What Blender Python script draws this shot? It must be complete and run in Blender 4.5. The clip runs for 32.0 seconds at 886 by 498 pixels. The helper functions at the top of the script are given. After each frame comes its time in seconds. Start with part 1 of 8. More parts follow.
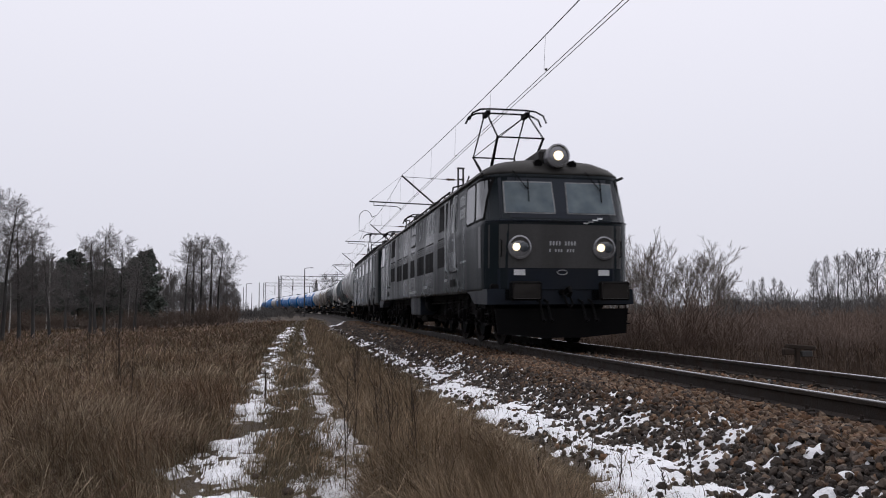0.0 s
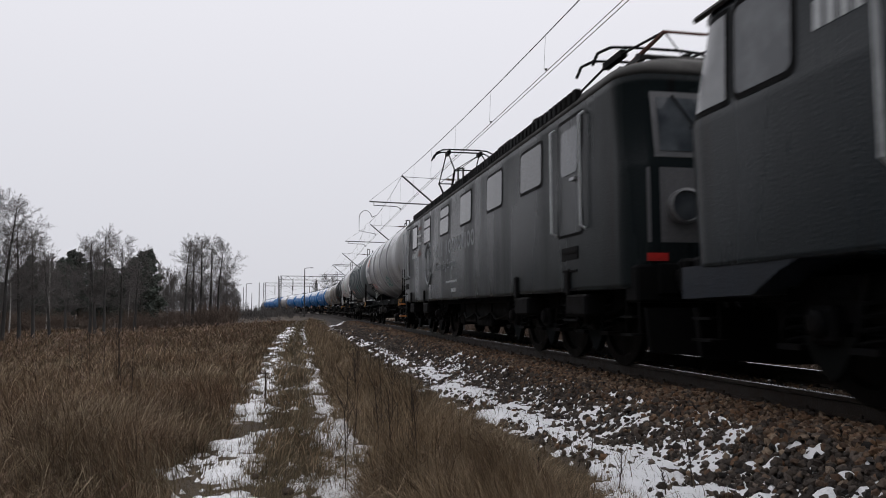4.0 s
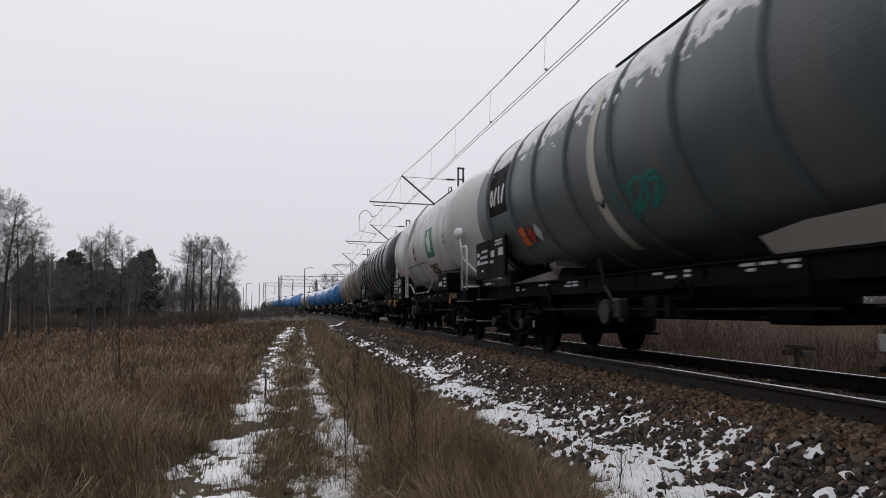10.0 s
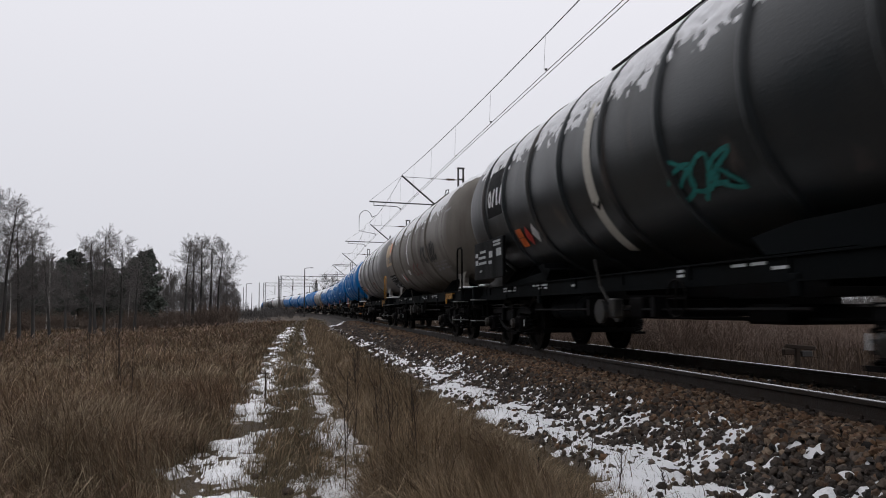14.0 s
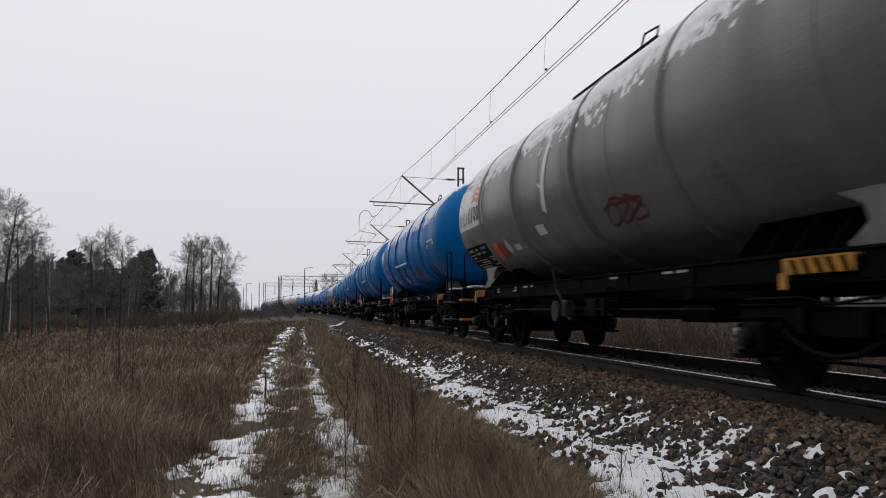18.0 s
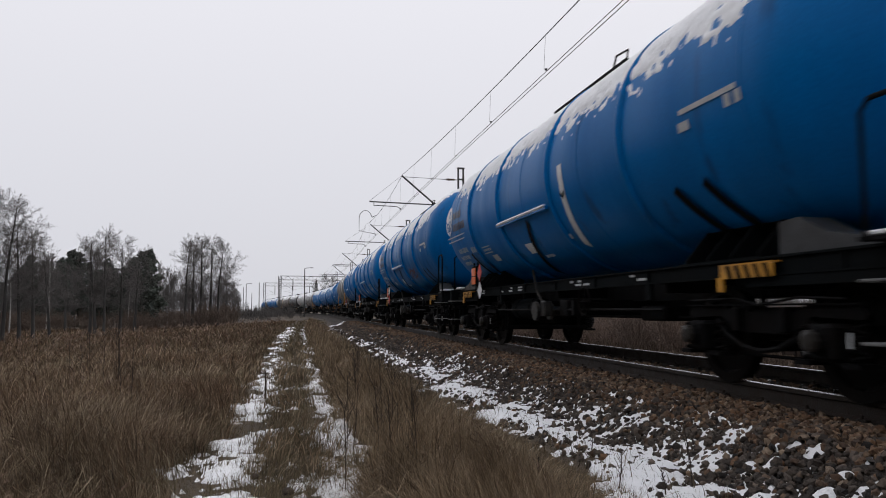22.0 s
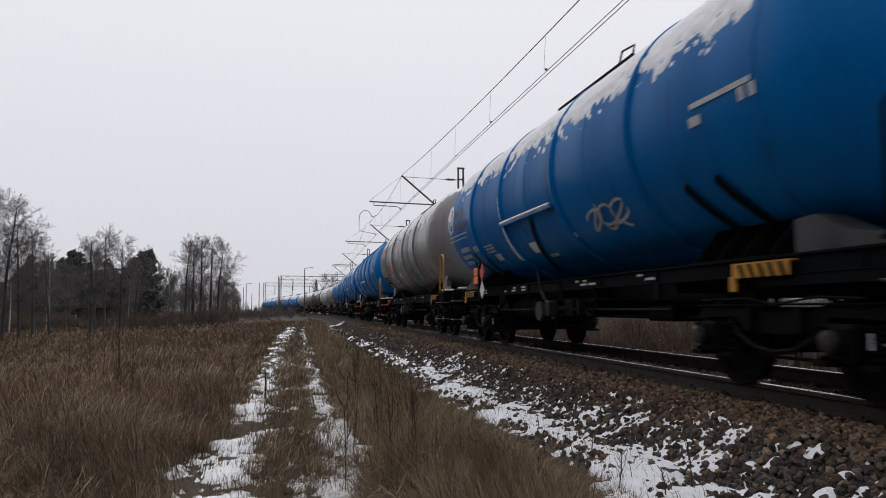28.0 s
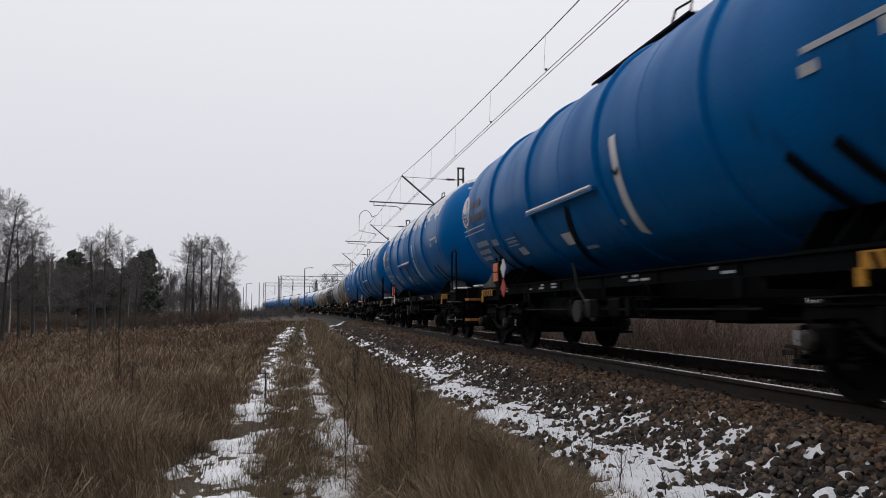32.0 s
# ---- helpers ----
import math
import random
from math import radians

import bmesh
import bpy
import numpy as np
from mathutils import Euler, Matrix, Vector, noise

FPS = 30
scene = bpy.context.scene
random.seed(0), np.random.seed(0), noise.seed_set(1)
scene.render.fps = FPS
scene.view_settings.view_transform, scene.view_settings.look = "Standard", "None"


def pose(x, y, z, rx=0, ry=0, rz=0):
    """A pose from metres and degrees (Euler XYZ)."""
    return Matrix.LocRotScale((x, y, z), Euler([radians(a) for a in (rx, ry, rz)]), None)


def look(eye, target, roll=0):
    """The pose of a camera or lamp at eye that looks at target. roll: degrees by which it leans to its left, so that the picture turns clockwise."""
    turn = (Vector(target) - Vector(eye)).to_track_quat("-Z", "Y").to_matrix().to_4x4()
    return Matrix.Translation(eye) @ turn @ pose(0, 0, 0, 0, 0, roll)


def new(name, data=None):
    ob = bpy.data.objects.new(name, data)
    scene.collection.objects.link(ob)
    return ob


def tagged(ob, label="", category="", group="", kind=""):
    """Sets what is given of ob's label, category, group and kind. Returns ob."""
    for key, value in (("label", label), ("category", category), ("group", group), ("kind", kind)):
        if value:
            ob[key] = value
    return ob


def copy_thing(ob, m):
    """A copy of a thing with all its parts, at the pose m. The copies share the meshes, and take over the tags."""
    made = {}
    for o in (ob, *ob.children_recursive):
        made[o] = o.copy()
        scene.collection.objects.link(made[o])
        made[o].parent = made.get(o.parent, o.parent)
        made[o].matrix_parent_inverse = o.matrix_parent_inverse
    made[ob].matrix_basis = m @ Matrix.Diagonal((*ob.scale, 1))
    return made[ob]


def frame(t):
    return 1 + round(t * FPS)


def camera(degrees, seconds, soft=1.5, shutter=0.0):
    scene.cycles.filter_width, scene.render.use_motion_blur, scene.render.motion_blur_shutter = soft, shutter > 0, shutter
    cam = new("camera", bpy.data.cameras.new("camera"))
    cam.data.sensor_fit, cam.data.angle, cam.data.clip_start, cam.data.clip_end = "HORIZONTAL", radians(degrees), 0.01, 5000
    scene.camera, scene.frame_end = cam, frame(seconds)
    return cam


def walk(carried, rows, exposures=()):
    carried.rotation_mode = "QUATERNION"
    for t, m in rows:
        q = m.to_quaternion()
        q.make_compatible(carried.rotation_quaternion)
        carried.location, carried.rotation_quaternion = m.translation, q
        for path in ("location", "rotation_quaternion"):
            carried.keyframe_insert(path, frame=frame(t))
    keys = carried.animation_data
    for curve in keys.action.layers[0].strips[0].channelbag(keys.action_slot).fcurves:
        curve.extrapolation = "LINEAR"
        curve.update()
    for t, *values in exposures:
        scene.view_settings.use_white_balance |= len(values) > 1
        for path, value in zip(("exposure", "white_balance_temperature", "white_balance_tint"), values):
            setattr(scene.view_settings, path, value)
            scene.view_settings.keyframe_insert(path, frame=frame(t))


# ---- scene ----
# Plan: the eye stands at (0, 0, EYE) over a snowy field path; y runs away from it, x to its right.
# The track passes to the right of the eye; s runs along it, u to its right, z = RAIL is the rail top.
EYE, RAIL = 1.35, 0.64
cam = camera(61.37, 32.0, soft=1.0, shutter=0.35)
PATH = [(0.0, look((0, 0, EYE), (0, 10, EYE + 0.81), -0.2)), (32.0, look((0, 0, EYE), (0, 10, EYE + 0.81), -0.2))]
walk(cam, PATH, exposures=[(0.0, 0.06, 6350, 13), (1.0, 0.03, 6400, 12), (2.2, 0.0, 6500, 10), (32.0, 0.0, 6500, 10)])

# ---- light: an overcast winter sky ----
world = bpy.data.worlds.new("overcast_sky")
scene.world = world
world.use_nodes = True
wn, wl = world.node_tree.nodes, world.node_tree.links
sky = wn.new("ShaderNodeTexSky")
sky.sky_type, sky.sun_disc = "NISHITA", False
sky.sun_elevation, sky.sun_rotation, sky.altitude, sky.dust_density = radians(55), radians(50), 100, 4
geo = wn.new("ShaderNodeTexCoord")
sep = wn.new("ShaderNodeSeparateXYZ")
wl.new(geo.outputs["Generated"], sep.inputs[0])
ramp = wn.new("ShaderNodeValToRGB")
ramp.color_ramp.elements[0].position, ramp.color_ramp.elements[0].color = 0.0, (0.69, 0.695, 0.75, 1)
ramp.color_ramp.elements[1].position, ramp.color_ramp.elements[1].color = 0.45, (0.89, 0.885, 0.94, 1)
ramp.color_ramp.elements.new(1.0).color = (1.18, 1.17, 1.23, 1)
wl.new(sep.outputs["Z"], ramp.inputs[0])
scale = wn.new("ShaderNodeMix")
scale.data_type, scale.blend_type, scale.inputs[0].default_value = "RGBA", "MULTIPLY", 1.0
scale.inputs[7].default_value = (0.06, 0.06, 0.06, 1)
wl.new(sky.outputs[0], scale.inputs[6])
blend = wn.new("ShaderNodeMix")
blend.data_type, blend.inputs[0].default_value = "RGBA", 0.94
wl.new(scale.outputs[2], blend.inputs[6])
wl.new(ramp.outputs[0], blend.inputs[7])
wl.new(blend.outputs[2], wn["Background"].inputs[0])
wn["Background"].inputs[1].default_value = 1.0
sun = new("sun", bpy.data.lights.new("sun", "SUN"))
sun.data.energy, sun.data.angle, sun.data.color = 0.5, radians(50), (1.0, 0.97, 0.93)
sun.matrix_world = look((14, 12, 26), (0, 0, 0))


# ---- the track's line ----
TH0, FOOT = -0.2034, 5.16
BENDS = [(-1e9, 0.0), (-20, 0.0004), (80, -0.0015), (180, 0.0), (220, 0.001), (300, 0.0)]
S_MIN, S_STEP = -320.0, 2.0


def bend(s):
    k = 0.0
    for a, b in BENDS:
        if s >= a:
            k = b
    return k


def trace():
    """Samples of the centre line: x, y, heading every S_STEP metres."""
    rows = {}
    for way in (1, -1):
        x, y, th, s = FOOT * math.cos(TH0), -FOOT * math.sin(TH0), TH0, 0.0
        rows[0.0] = (x, y, th)
        while (s < 1200) if way > 0 else (s > S_MIN):
            k = bend(s + 0.5 * way)
            th2 = th + k * S_STEP * way
            m = (th + th2) / 2
            x, y, th, s = x + way * S_STEP * math.sin(m), y + way * S_STEP * math.cos(m), th2, s + way * S_STEP
            rows[s] = (x, y, th)
    return np.array([rows[s] for s in sorted(rows)])


LINE = trace()


def on_line(s):
    f = (s - S_MIN) / S_STEP
    i = max(0, min(len(LINE) - 2, int(f)))
    a, b = LINE[i], LINE[i + 1]
    return a + (b - a) * (f - i)


def at_track(s, u, z=0.0):
    x, y, th = on_line(s)
    return Vector((x + u * math.cos(th), y - u * math.sin(th), z))


def near_line(x, y):
    """s and u of the points x, y (arrays)."""
    x, y = np.asarray(x, float).ravel(), np.asarray(y, float).ravel()
    s, u = np.empty(len(x)), np.empty(len(x))
    for i in range(0, len(x), 4000):
        dx, dy = x[i:i + 4000, None] - LINE[None, :, 0], y[i:i + 4000, None] - LINE[None, :, 1]
        j = np.argmin(dx * dx + dy * dy, axis=1)
        r = np.arange(len(j))
        th = LINE[j, 2]
        ex, ey = dx[r, j], dy[r, j]
        s[i:i + 4000] = S_MIN + S_STEP * j + ex * np.sin(th) + ey * np.cos(th)
        u[i:i + 4000] = ex * np.cos(th) - ey * np.sin(th)
    return s, u


def travelled(t):
    """How far the train has run after t seconds: it slowly gathers speed."""
    return 6.3355 * t + 0.0268 * t * t


START = 13.22  # the leading buffers at the start


# ---- materials ----
def nodes_of(name):
    m = bpy.data.materials.new(name)
    m.use_nodes = True
    t = m.node_tree
    return m, t.nodes, t.links, t.nodes["Principled BSDF"]


def mixer(n, l, kind, fac, a, b):
    x = n.new("ShaderNodeMix")
    x.data_type, x.blend_type = "RGBA", kind
    for sock, v in ((x.inputs[0], fac), (x.inputs[6], a), (x.inputs[7], b)):
        if isinstance(v, bpy.types.NodeSocket):
            l.new(v, sock)
        else:
            sock.default_value = v if isinstance(v, float) else (*v, 1)
    return x.outputs[2]


def noise_fac(n, l, co, size, detail, lo, hi, stretch=(1, 1, 1)):
    """A noise of that many features a metre, cut between lo and hi to 0..1."""
    mp = n.new("ShaderNodeMapping")
    mp.inputs["Scale"].default_value = stretch
    l.new(co, mp.inputs[0])
    x = n.new("ShaderNodeTexNoise")
    x.inputs["Scale"].default_value, x.inputs["Detail"].default_value = size, detail
    l.new(mp.outputs[0], x.inputs[0])
    r = n.new("ShaderNodeMapRange")
    r.inputs[1].default_value, r.inputs[2].default_value = lo, hi
    l.new(x.outputs[0], r.inputs[0])
    return r.outputs[0]


def surface(name, base, rough=0.6, metal=0.0, dirt=(0.05, 0.04, 0.035), amount=0.5, size=1.2, stretch=(1, 1, 0.15), grain=40, bump=0.15, shift=0.1, streak=None, spec=0.3):
    """A worn surface: base colour, broad stains stretched like run-off, fine grain, relief, a shift from piece to piece."""
    m, n, l, p = nodes_of(name)
    co = n.new("ShaderNodeTexCoord").outputs["Object"]
    info = n.new("ShaderNodeObjectInfo")
    off = n.new("ShaderNodeVectorMath")
    off.operation = "MULTIPLY_ADD"
    off.inputs[1].default_value = (37, 37, 37)
    l.new(info.outputs["Random"], off.inputs[0])
    l.new(co, off.inputs[2])
    co = off.outputs[0]
    stains = noise_fac(n, l, co, size, 5, 0.45, 0.75, stretch)
    fine = noise_fac(n, l, co, grain, 3, 0.3, 0.7)
    cut = n.new("ShaderNodeMath")
    cut.operation, cut.inputs[1].default_value = "MULTIPLY", amount
    l.new(stains, cut.inputs[0])
    col = mixer(n, l, "MIX", cut.outputs[0], base, dirt)
    lo, hi = tuple(c * (1 - shift) for c in (1, 1, 1)), (1 + shift,) * 3
    col = mixer(n, l, "MULTIPLY", 1.0, col, mixer(n, l, "MIX", fine, (0.86, 0.86, 0.86), (1.08, 1.08, 1.08)))
    col = mixer(n, l, "MULTIPLY", 1.0, col, mixer(n, l, "MIX", info.outputs["Random"], lo, hi))
    if streak:
        col = mixer(n, l, "MIX", noise_fac(n, l, co, streak[1], 4, 0.62, 0.7, (1, 1, 0.05)), col, streak[0])
    l.new(col, p.inputs["Base Color"])
    rr = n.new("ShaderNodeMapRange")
    rr.inputs[3].default_value, rr.inputs[4].default_value = max(0.05, rough - 0.12), min(1, rough + 0.15)
    l.new(stains, rr.inputs[0])
    l.new(rr.outputs[0], p.inputs["Roughness"])
    p.inputs["Metallic"].default_value = metal
    p.inputs["Specular IOR Level"].default_value = spec
    b = n.new("ShaderNodeBump")
    b.inputs["Strength"].default_value, b.inputs["Distance"].default_value = bump, 0.01
    l.new(fine, b.inputs["Height"])
    l.new(b.outputs[0], p.inputs["Normal"])
    return m


def island_mix(name, cols, rough=0.85, grain=0, tints=None):
    """A colour for each loose piece of one mesh, out of a few, shifted by broad patches of two tints."""
    m, n, l, p = nodes_of(name)
    g = n.new("ShaderNodeNewGeometry")
    r = n.new("ShaderNodeValToRGB")
    r.color_ramp.elements[0].color, r.color_ramp.elements[1].color = (*cols[0], 1), (*cols[-1], 1)
    for i, c in enumerate(cols[1:-1], 1):
        r.color_ramp.elements.new(i / (len(cols) - 1)).color = (*c, 1)
    l.new(g.outputs["Random Per Island"], r.inputs[0])
    col = r.outputs[0]
    co = n.new("ShaderNodeTexCoord").outputs["Object"]
    if grain:
        col = mixer(n, l, "MULTIPLY", 1.0, col, mixer(n, l, "MIX", noise_fac(n, l, co, grain, 4, 0.3, 0.7), (0.6, 0.6, 0.6), (1.25, 1.25, 1.25)))
    if tints:
        col = mixer(n, l, "MULTIPLY", 1.0, col, mixer(n, l, "MIX", noise_fac(n, l, co, 0.45, 3, 0.36, 0.64, (1, 1, 0.1)), *tints))
    l.new(col, p.inputs["Base Color"])
    p.inputs["Roughness"].default_value = rough
    p.inputs["Specular IOR Level"].default_value = 0.25
    return m


def piece_mix(name, cols, rough=0.85, grain=60, bump=0.4):
    """A colour for each object, out of a few."""
    m, n, l, p = nodes_of(name)
    info = n.new("ShaderNodeObjectInfo")
    r = n.new("ShaderNodeValToRGB")
    r.color_ramp.elements[0].color, r.color_ramp.elements[1].color = (*cols[0], 1), (*cols[-1], 1)
    for i, c in enumerate(cols[1:-1], 1):
        r.color_ramp.elements.new(i / (len(cols) - 1)).color = (*c, 1)
    l.new(info.outputs["Random"], r.inputs[0])
    co = n.new("ShaderNodeTexCoord").outputs["Object"]
    f = noise_fac(n, l, co, grain, 4, 0.3, 0.7)
    l.new(mixer(n, l, "MULTIPLY", 1.0, r.outputs[0], mixer(n, l, "MIX", f, (0.65, 0.65, 0.65), (1.2, 1.2, 1.2))), p.inputs["Base Color"])
    p.inputs["Roughness"].default_value = rough
    b = n.new("ShaderNodeBump")
    b.inputs["Strength"].default_value, b.inputs["Distance"].default_value = bump, 0.01
    l.new(f, b.inputs["Height"])
    l.new(b.outputs[0], p.inputs["Normal"])
    return m


def snow_like(name, base=(0.8, 0.82, 0.86)):
    m, n, l, p = nodes_of(name)
    co = n.new("ShaderNodeTexCoord").outputs["Object"]
    f = noise_fac(n, l, co, 9, 6, 0.3, 0.7)
    g = noise_fac(n, l, co, 70, 3, 0.25, 0.75)
    l.new(mixer(n, l, "MIX", f, tuple(c * 0.92 for c in base), base), p.inputs["Base Color"])
    p.inputs["Roughness"].default_value = 0.75
    b = n.new("ShaderNodeBump")
    b.inputs["Strength"].default_value, b.inputs["Distance"].default_value = 0.5, 0.02
    l.new(g, b.inputs["Height"])
    l.new(b.outputs[0], p.inputs["Normal"])
    return m


def glow(name, col, power):
    m, n, l, p = nodes_of(name)
    p.inputs["Base Color"].default_value = (*col, 1)
    p.inputs["Emission Color"].default_value = (*col, 1)
    p.inputs["Emission Strength"].default_value = power
    return m


SNOW = snow_like("snow", (0.88, 0.888, 0.91))
STEEL = surface("dark_steel", (0.005, 0.005, 0.0055), 0.75, 0.0, (0.011, 0.0085, 0.007), 0.7, 3, (1, 1, 1), spec=0.05)
WHEEL = surface("wheel_steel", (0.011, 0.01, 0.01), 0.5, 0.0, (0.012, 0.009, 0.007), 0.6, 5, (1, 1, 1), spec=0.03)
TREAD = surface("bright_steel", (0.45, 0.45, 0.46), 0.3, 1.0, (0.2, 0.17, 0.15), 0.4, 4, (1, 1, 1), shift=0.02)
FRAME = surface("frame_paint", (0.0055, 0.007, 0.008), 0.8, 0, (0.01, 0.009, 0.0075), 0.6, 1.5, (1, 0.4, 0.6), spec=0.03)
BLACK = surface("black_paint", (0.006, 0.006, 0.0065), 0.7, 0, (0.012, 0.011, 0.01), 0.5, 2, spec=0.04)
YELLOW = surface("yellow_paint", (0.55, 0.26, 0.03), 0.5, 0, (0.12, 0.07, 0.03), 0.6, 4, (1, 1, 1))
ORANGE = surface("orange_plate", (0.75, 0.15, 0.03), 0.45, 0, (0.3, 0.08, 0.03), 0.3, 5, (1, 1, 1))
RED = surface("red_paint", (0.5, 0.03, 0.025), 0.45, 0, (0.2, 0.03, 0.03), 0.3, 5, (1, 1, 1))
WHITE = surface("white_paint", (0.72, 0.73, 0.74), 0.5, 0, (0.35, 0.33, 0.3), 0.45, 3, (1, 1, 0.3))
PALE = surface("pale_lettering", (0.5, 0.52, 0.53), 0.6, 0, (0.2, 0.2, 0.2), 0.4, 6, (1, 1, 1))
GREY_T = surface("light_grey_paint", (0.36, 0.365, 0.37), 0.4, 0, (0.15, 0.14, 0.13), 0.55, 1.1, streak=((0.2, 0.19, 0.18), 3))
MID_T = surface("mid_grey_paint", (0.19, 0.184, 0.18), 0.4, 0, (0.09, 0.083, 0.078), 0.55, 1.1, streak=((0.14, 0.13, 0.12), 3))
TAN_T = surface("soiled_grey_brown_paint", (0.15, 0.135, 0.118), 0.6, 0, (0.05, 0.042, 0.034), 0.8, 1.0, streak=((0.1, 0.085, 0.07), 3))
TEAL_T = surface("faded_green_grey_paint", (0.08, 0.1, 0.108), 0.5, 0, (0.165, 0.163, 0.16), 0.8, 0.7, streak=((0.13, 0.13, 0.13), 2.5))
WORN_O = surface("worn_orange_paint", (0.42, 0.15, 0.03), 0.6, 0, (0.12, 0.06, 0.03), 0.7, 6, (1, 1, 1))
DARK_T = surface("dark_soiled_paint", (0.022, 0.027, 0.03), 0.4, 0, (0.05, 0.046, 0.042), 0.6, 0.9, streak=((0.07, 0.06, 0.055), 2.5))
BLUE_T = surface("blue_gloss_paint", (0.0, 0.128, 0.38), 0.42, 0, (0.001, 0.085, 0.26), 0.6, 1.0, bump=0.05, streak=((0.006, 0.075, 0.21), 3), spec=0.06)
CRADLE = surface("dull_grey_frame_paint", (0.045, 0.047, 0.05), 0.6, 0, (0.02, 0.018, 0.016), 0.7, 2, (1, 1, 1))
BOARD = surface("soiled_white_board", (0.24, 0.23, 0.22), 0.6, 0, (0.1, 0.09, 0.08), 0.7, 4, (1, 1, 1))
PALE_T = surface("off_white_paint", (0.5, 0.49, 0.48), 0.4, 0, (0.24, 0.225, 0.21), 0.5, 1.1, streak=((0.3, 0.28, 0.26), 3))
INK = surface("dark_blue_lettering", (0.01, 0.014, 0.045), 0.5, 0, (0.02, 0.025, 0.05), 0.3, 6)
SLATE = surface("grey_lettering", (0.2, 0.2, 0.22), 0.5, 0, (0.1, 0.1, 0.1), 0.3, 6)
CREAM = surface("weathered_white_stripe", (0.6, 0.58, 0.52), 0.6, 0, (0.3, 0.27, 0.22), 0.5, 3)
BEIGE = surface("beige_panel", (0.5, 0.38, 0.24), 0.6, 0, (0.3, 0.22, 0.14), 0.4, 3)
GRAF_R = surface("red_scrawl", (0.13, 0.025, 0.02), 0.6, 0, (0.2, 0.05, 0.04), 0.4, 9)
GRAF_T = surface("teal_scrawl", (0.02, 0.22, 0.2), 0.6, 0, (0.05, 0.12, 0.12), 0.4, 9)
GRAF_K = surface("black_scrawl", (0.015, 0.015, 0.015), 0.6, 0, (0.03, 0.03, 0.03), 0.4, 9)
GREEN_P = surface("green_panel", (0.02, 0.18, 0.09), 0.5, 0, (0.03, 0.1, 0.06), 0.3, 6)


# ---- mesh helpers ----
def part(name, bm, material, parent=None, label="", smooth=False):
    me = bpy.data.meshes.new(name)
    bm.to_mesh(me)
    bm.free()
    me.materials.append(material)
    if smooth:
        me.shade_smooth()
    ob = new(name, me)
    if parent is not None:
        ob.parent = parent
    if label:
        ob["label"] = label
    return ob


def again(name, ob, parent, m):
    """One more object on the mesh of ob."""
    o = new(name, ob.data)
    o.parent = parent
    o.matrix_local = m
    return o


def raw(name, verts, faces, material, smooth=False):
    """A mesh object from arrays: all faces have the same number of corners."""
    verts, faces = np.asarray(verts, np.float32), np.asarray(faces, np.int32)
    me = bpy.data.meshes.new(name)
    c = faces.shape[1]
    me.vertices.add(len(verts))
    me.vertices.foreach_set("co", verts.ravel())
    me.loops.add(faces.size)
    me.loops.foreach_set("vertex_index", faces.ravel())
    me.polygons.add(len(faces))
    me.polygons.foreach_set("loop_start", np.arange(0, faces.size, c, dtype=np.int32))
    me.polygons.foreach_set("loop_total", np.full(len(faces), c, np.int32))
    me.polygons.foreach_set("use_smooth", np.full(len(faces), smooth, bool))
    me.update(calc_edges=True)
    me.materials.append(material)
    return new(name, me)


def box(bm, x0, x1, y0, y1, z0, z1, bev=0.0, m=None):
    r = bmesh.ops.create_cube(bm, size=1.0)
    vs = r["verts"]
    for v in vs:
        v.co = Vector(((x0 + x1) / 2 + v.co.x * (x1 - x0), (y0 + y1) / 2 + v.co.y * (y1 - y0), (z0 + z1) / 2 + v.co.z * (z1 - z0)))
    if bev:
        es = list({e for v in vs for e in v.link_edges})
        r2 = bmesh.ops.bevel(bm, geom=es, offset=bev, segments=1, affect="EDGES")
        vs = list({v for f in r2["faces"] for v in f.verts} | {v for v in vs if v.is_valid})
    if m is not None:
        bmesh.ops.transform(bm, matrix=m, verts=vs)
    return vs


def tube(bm, pts, r, seg=6, r1=None, cap=True):
    """A round bar along a line of points."""
    pts = [Vector(p) for p in pts]
    rings, n = [], len(pts)
    for i, p in enumerate(pts):
        d = (pts[min(i + 1, n - 1)] - pts[max(i - 1, 0)]).normalized()
        a = d.orthogonal().normalized() if i == 0 else (a - d * a.dot(d)).normalized()
        b = d.cross(a)
        rr = r if r1 is None else r + (r1 - r) * i / (n - 1)
        rings.append([bm.verts.new(p + (a * math.cos(k * math.tau / seg) + b * math.sin(k * math.tau / seg)) * rr) for k in range(seg)])
    for q, w in zip(rings, rings[1:]):
        for k in range(seg):
            bm.faces.new((q[k], q[(k + 1) % seg], w[(k + 1) % seg], w[k]))
    if cap:
        bm.faces.new(rings[0][::-1])
        bm.faces.new(rings[-1])


def spin(bm, prof, m=None, seg=24):
    """A body turned round the x axis from a profile of (x, r)."""
    rings = []
    for x, r in prof:
        rings.append([bm.verts.new((x, r * math.cos(k * math.tau / seg), r * math.sin(k * math.tau / seg))) for k in range(seg)])
    for q, w in zip(rings, rings[1:]):
        for k in range(seg):
            bm.faces.new((q[k], w[k], w[(k + 1) % seg], q[(k + 1) % seg]))
    bm.faces.new(rings[0])
    bm.faces.new(rings[-1][::-1])
    if m is not None:
        bmesh.ops.transform(bm, matrix=m, verts=[v for q in rings for v in q])


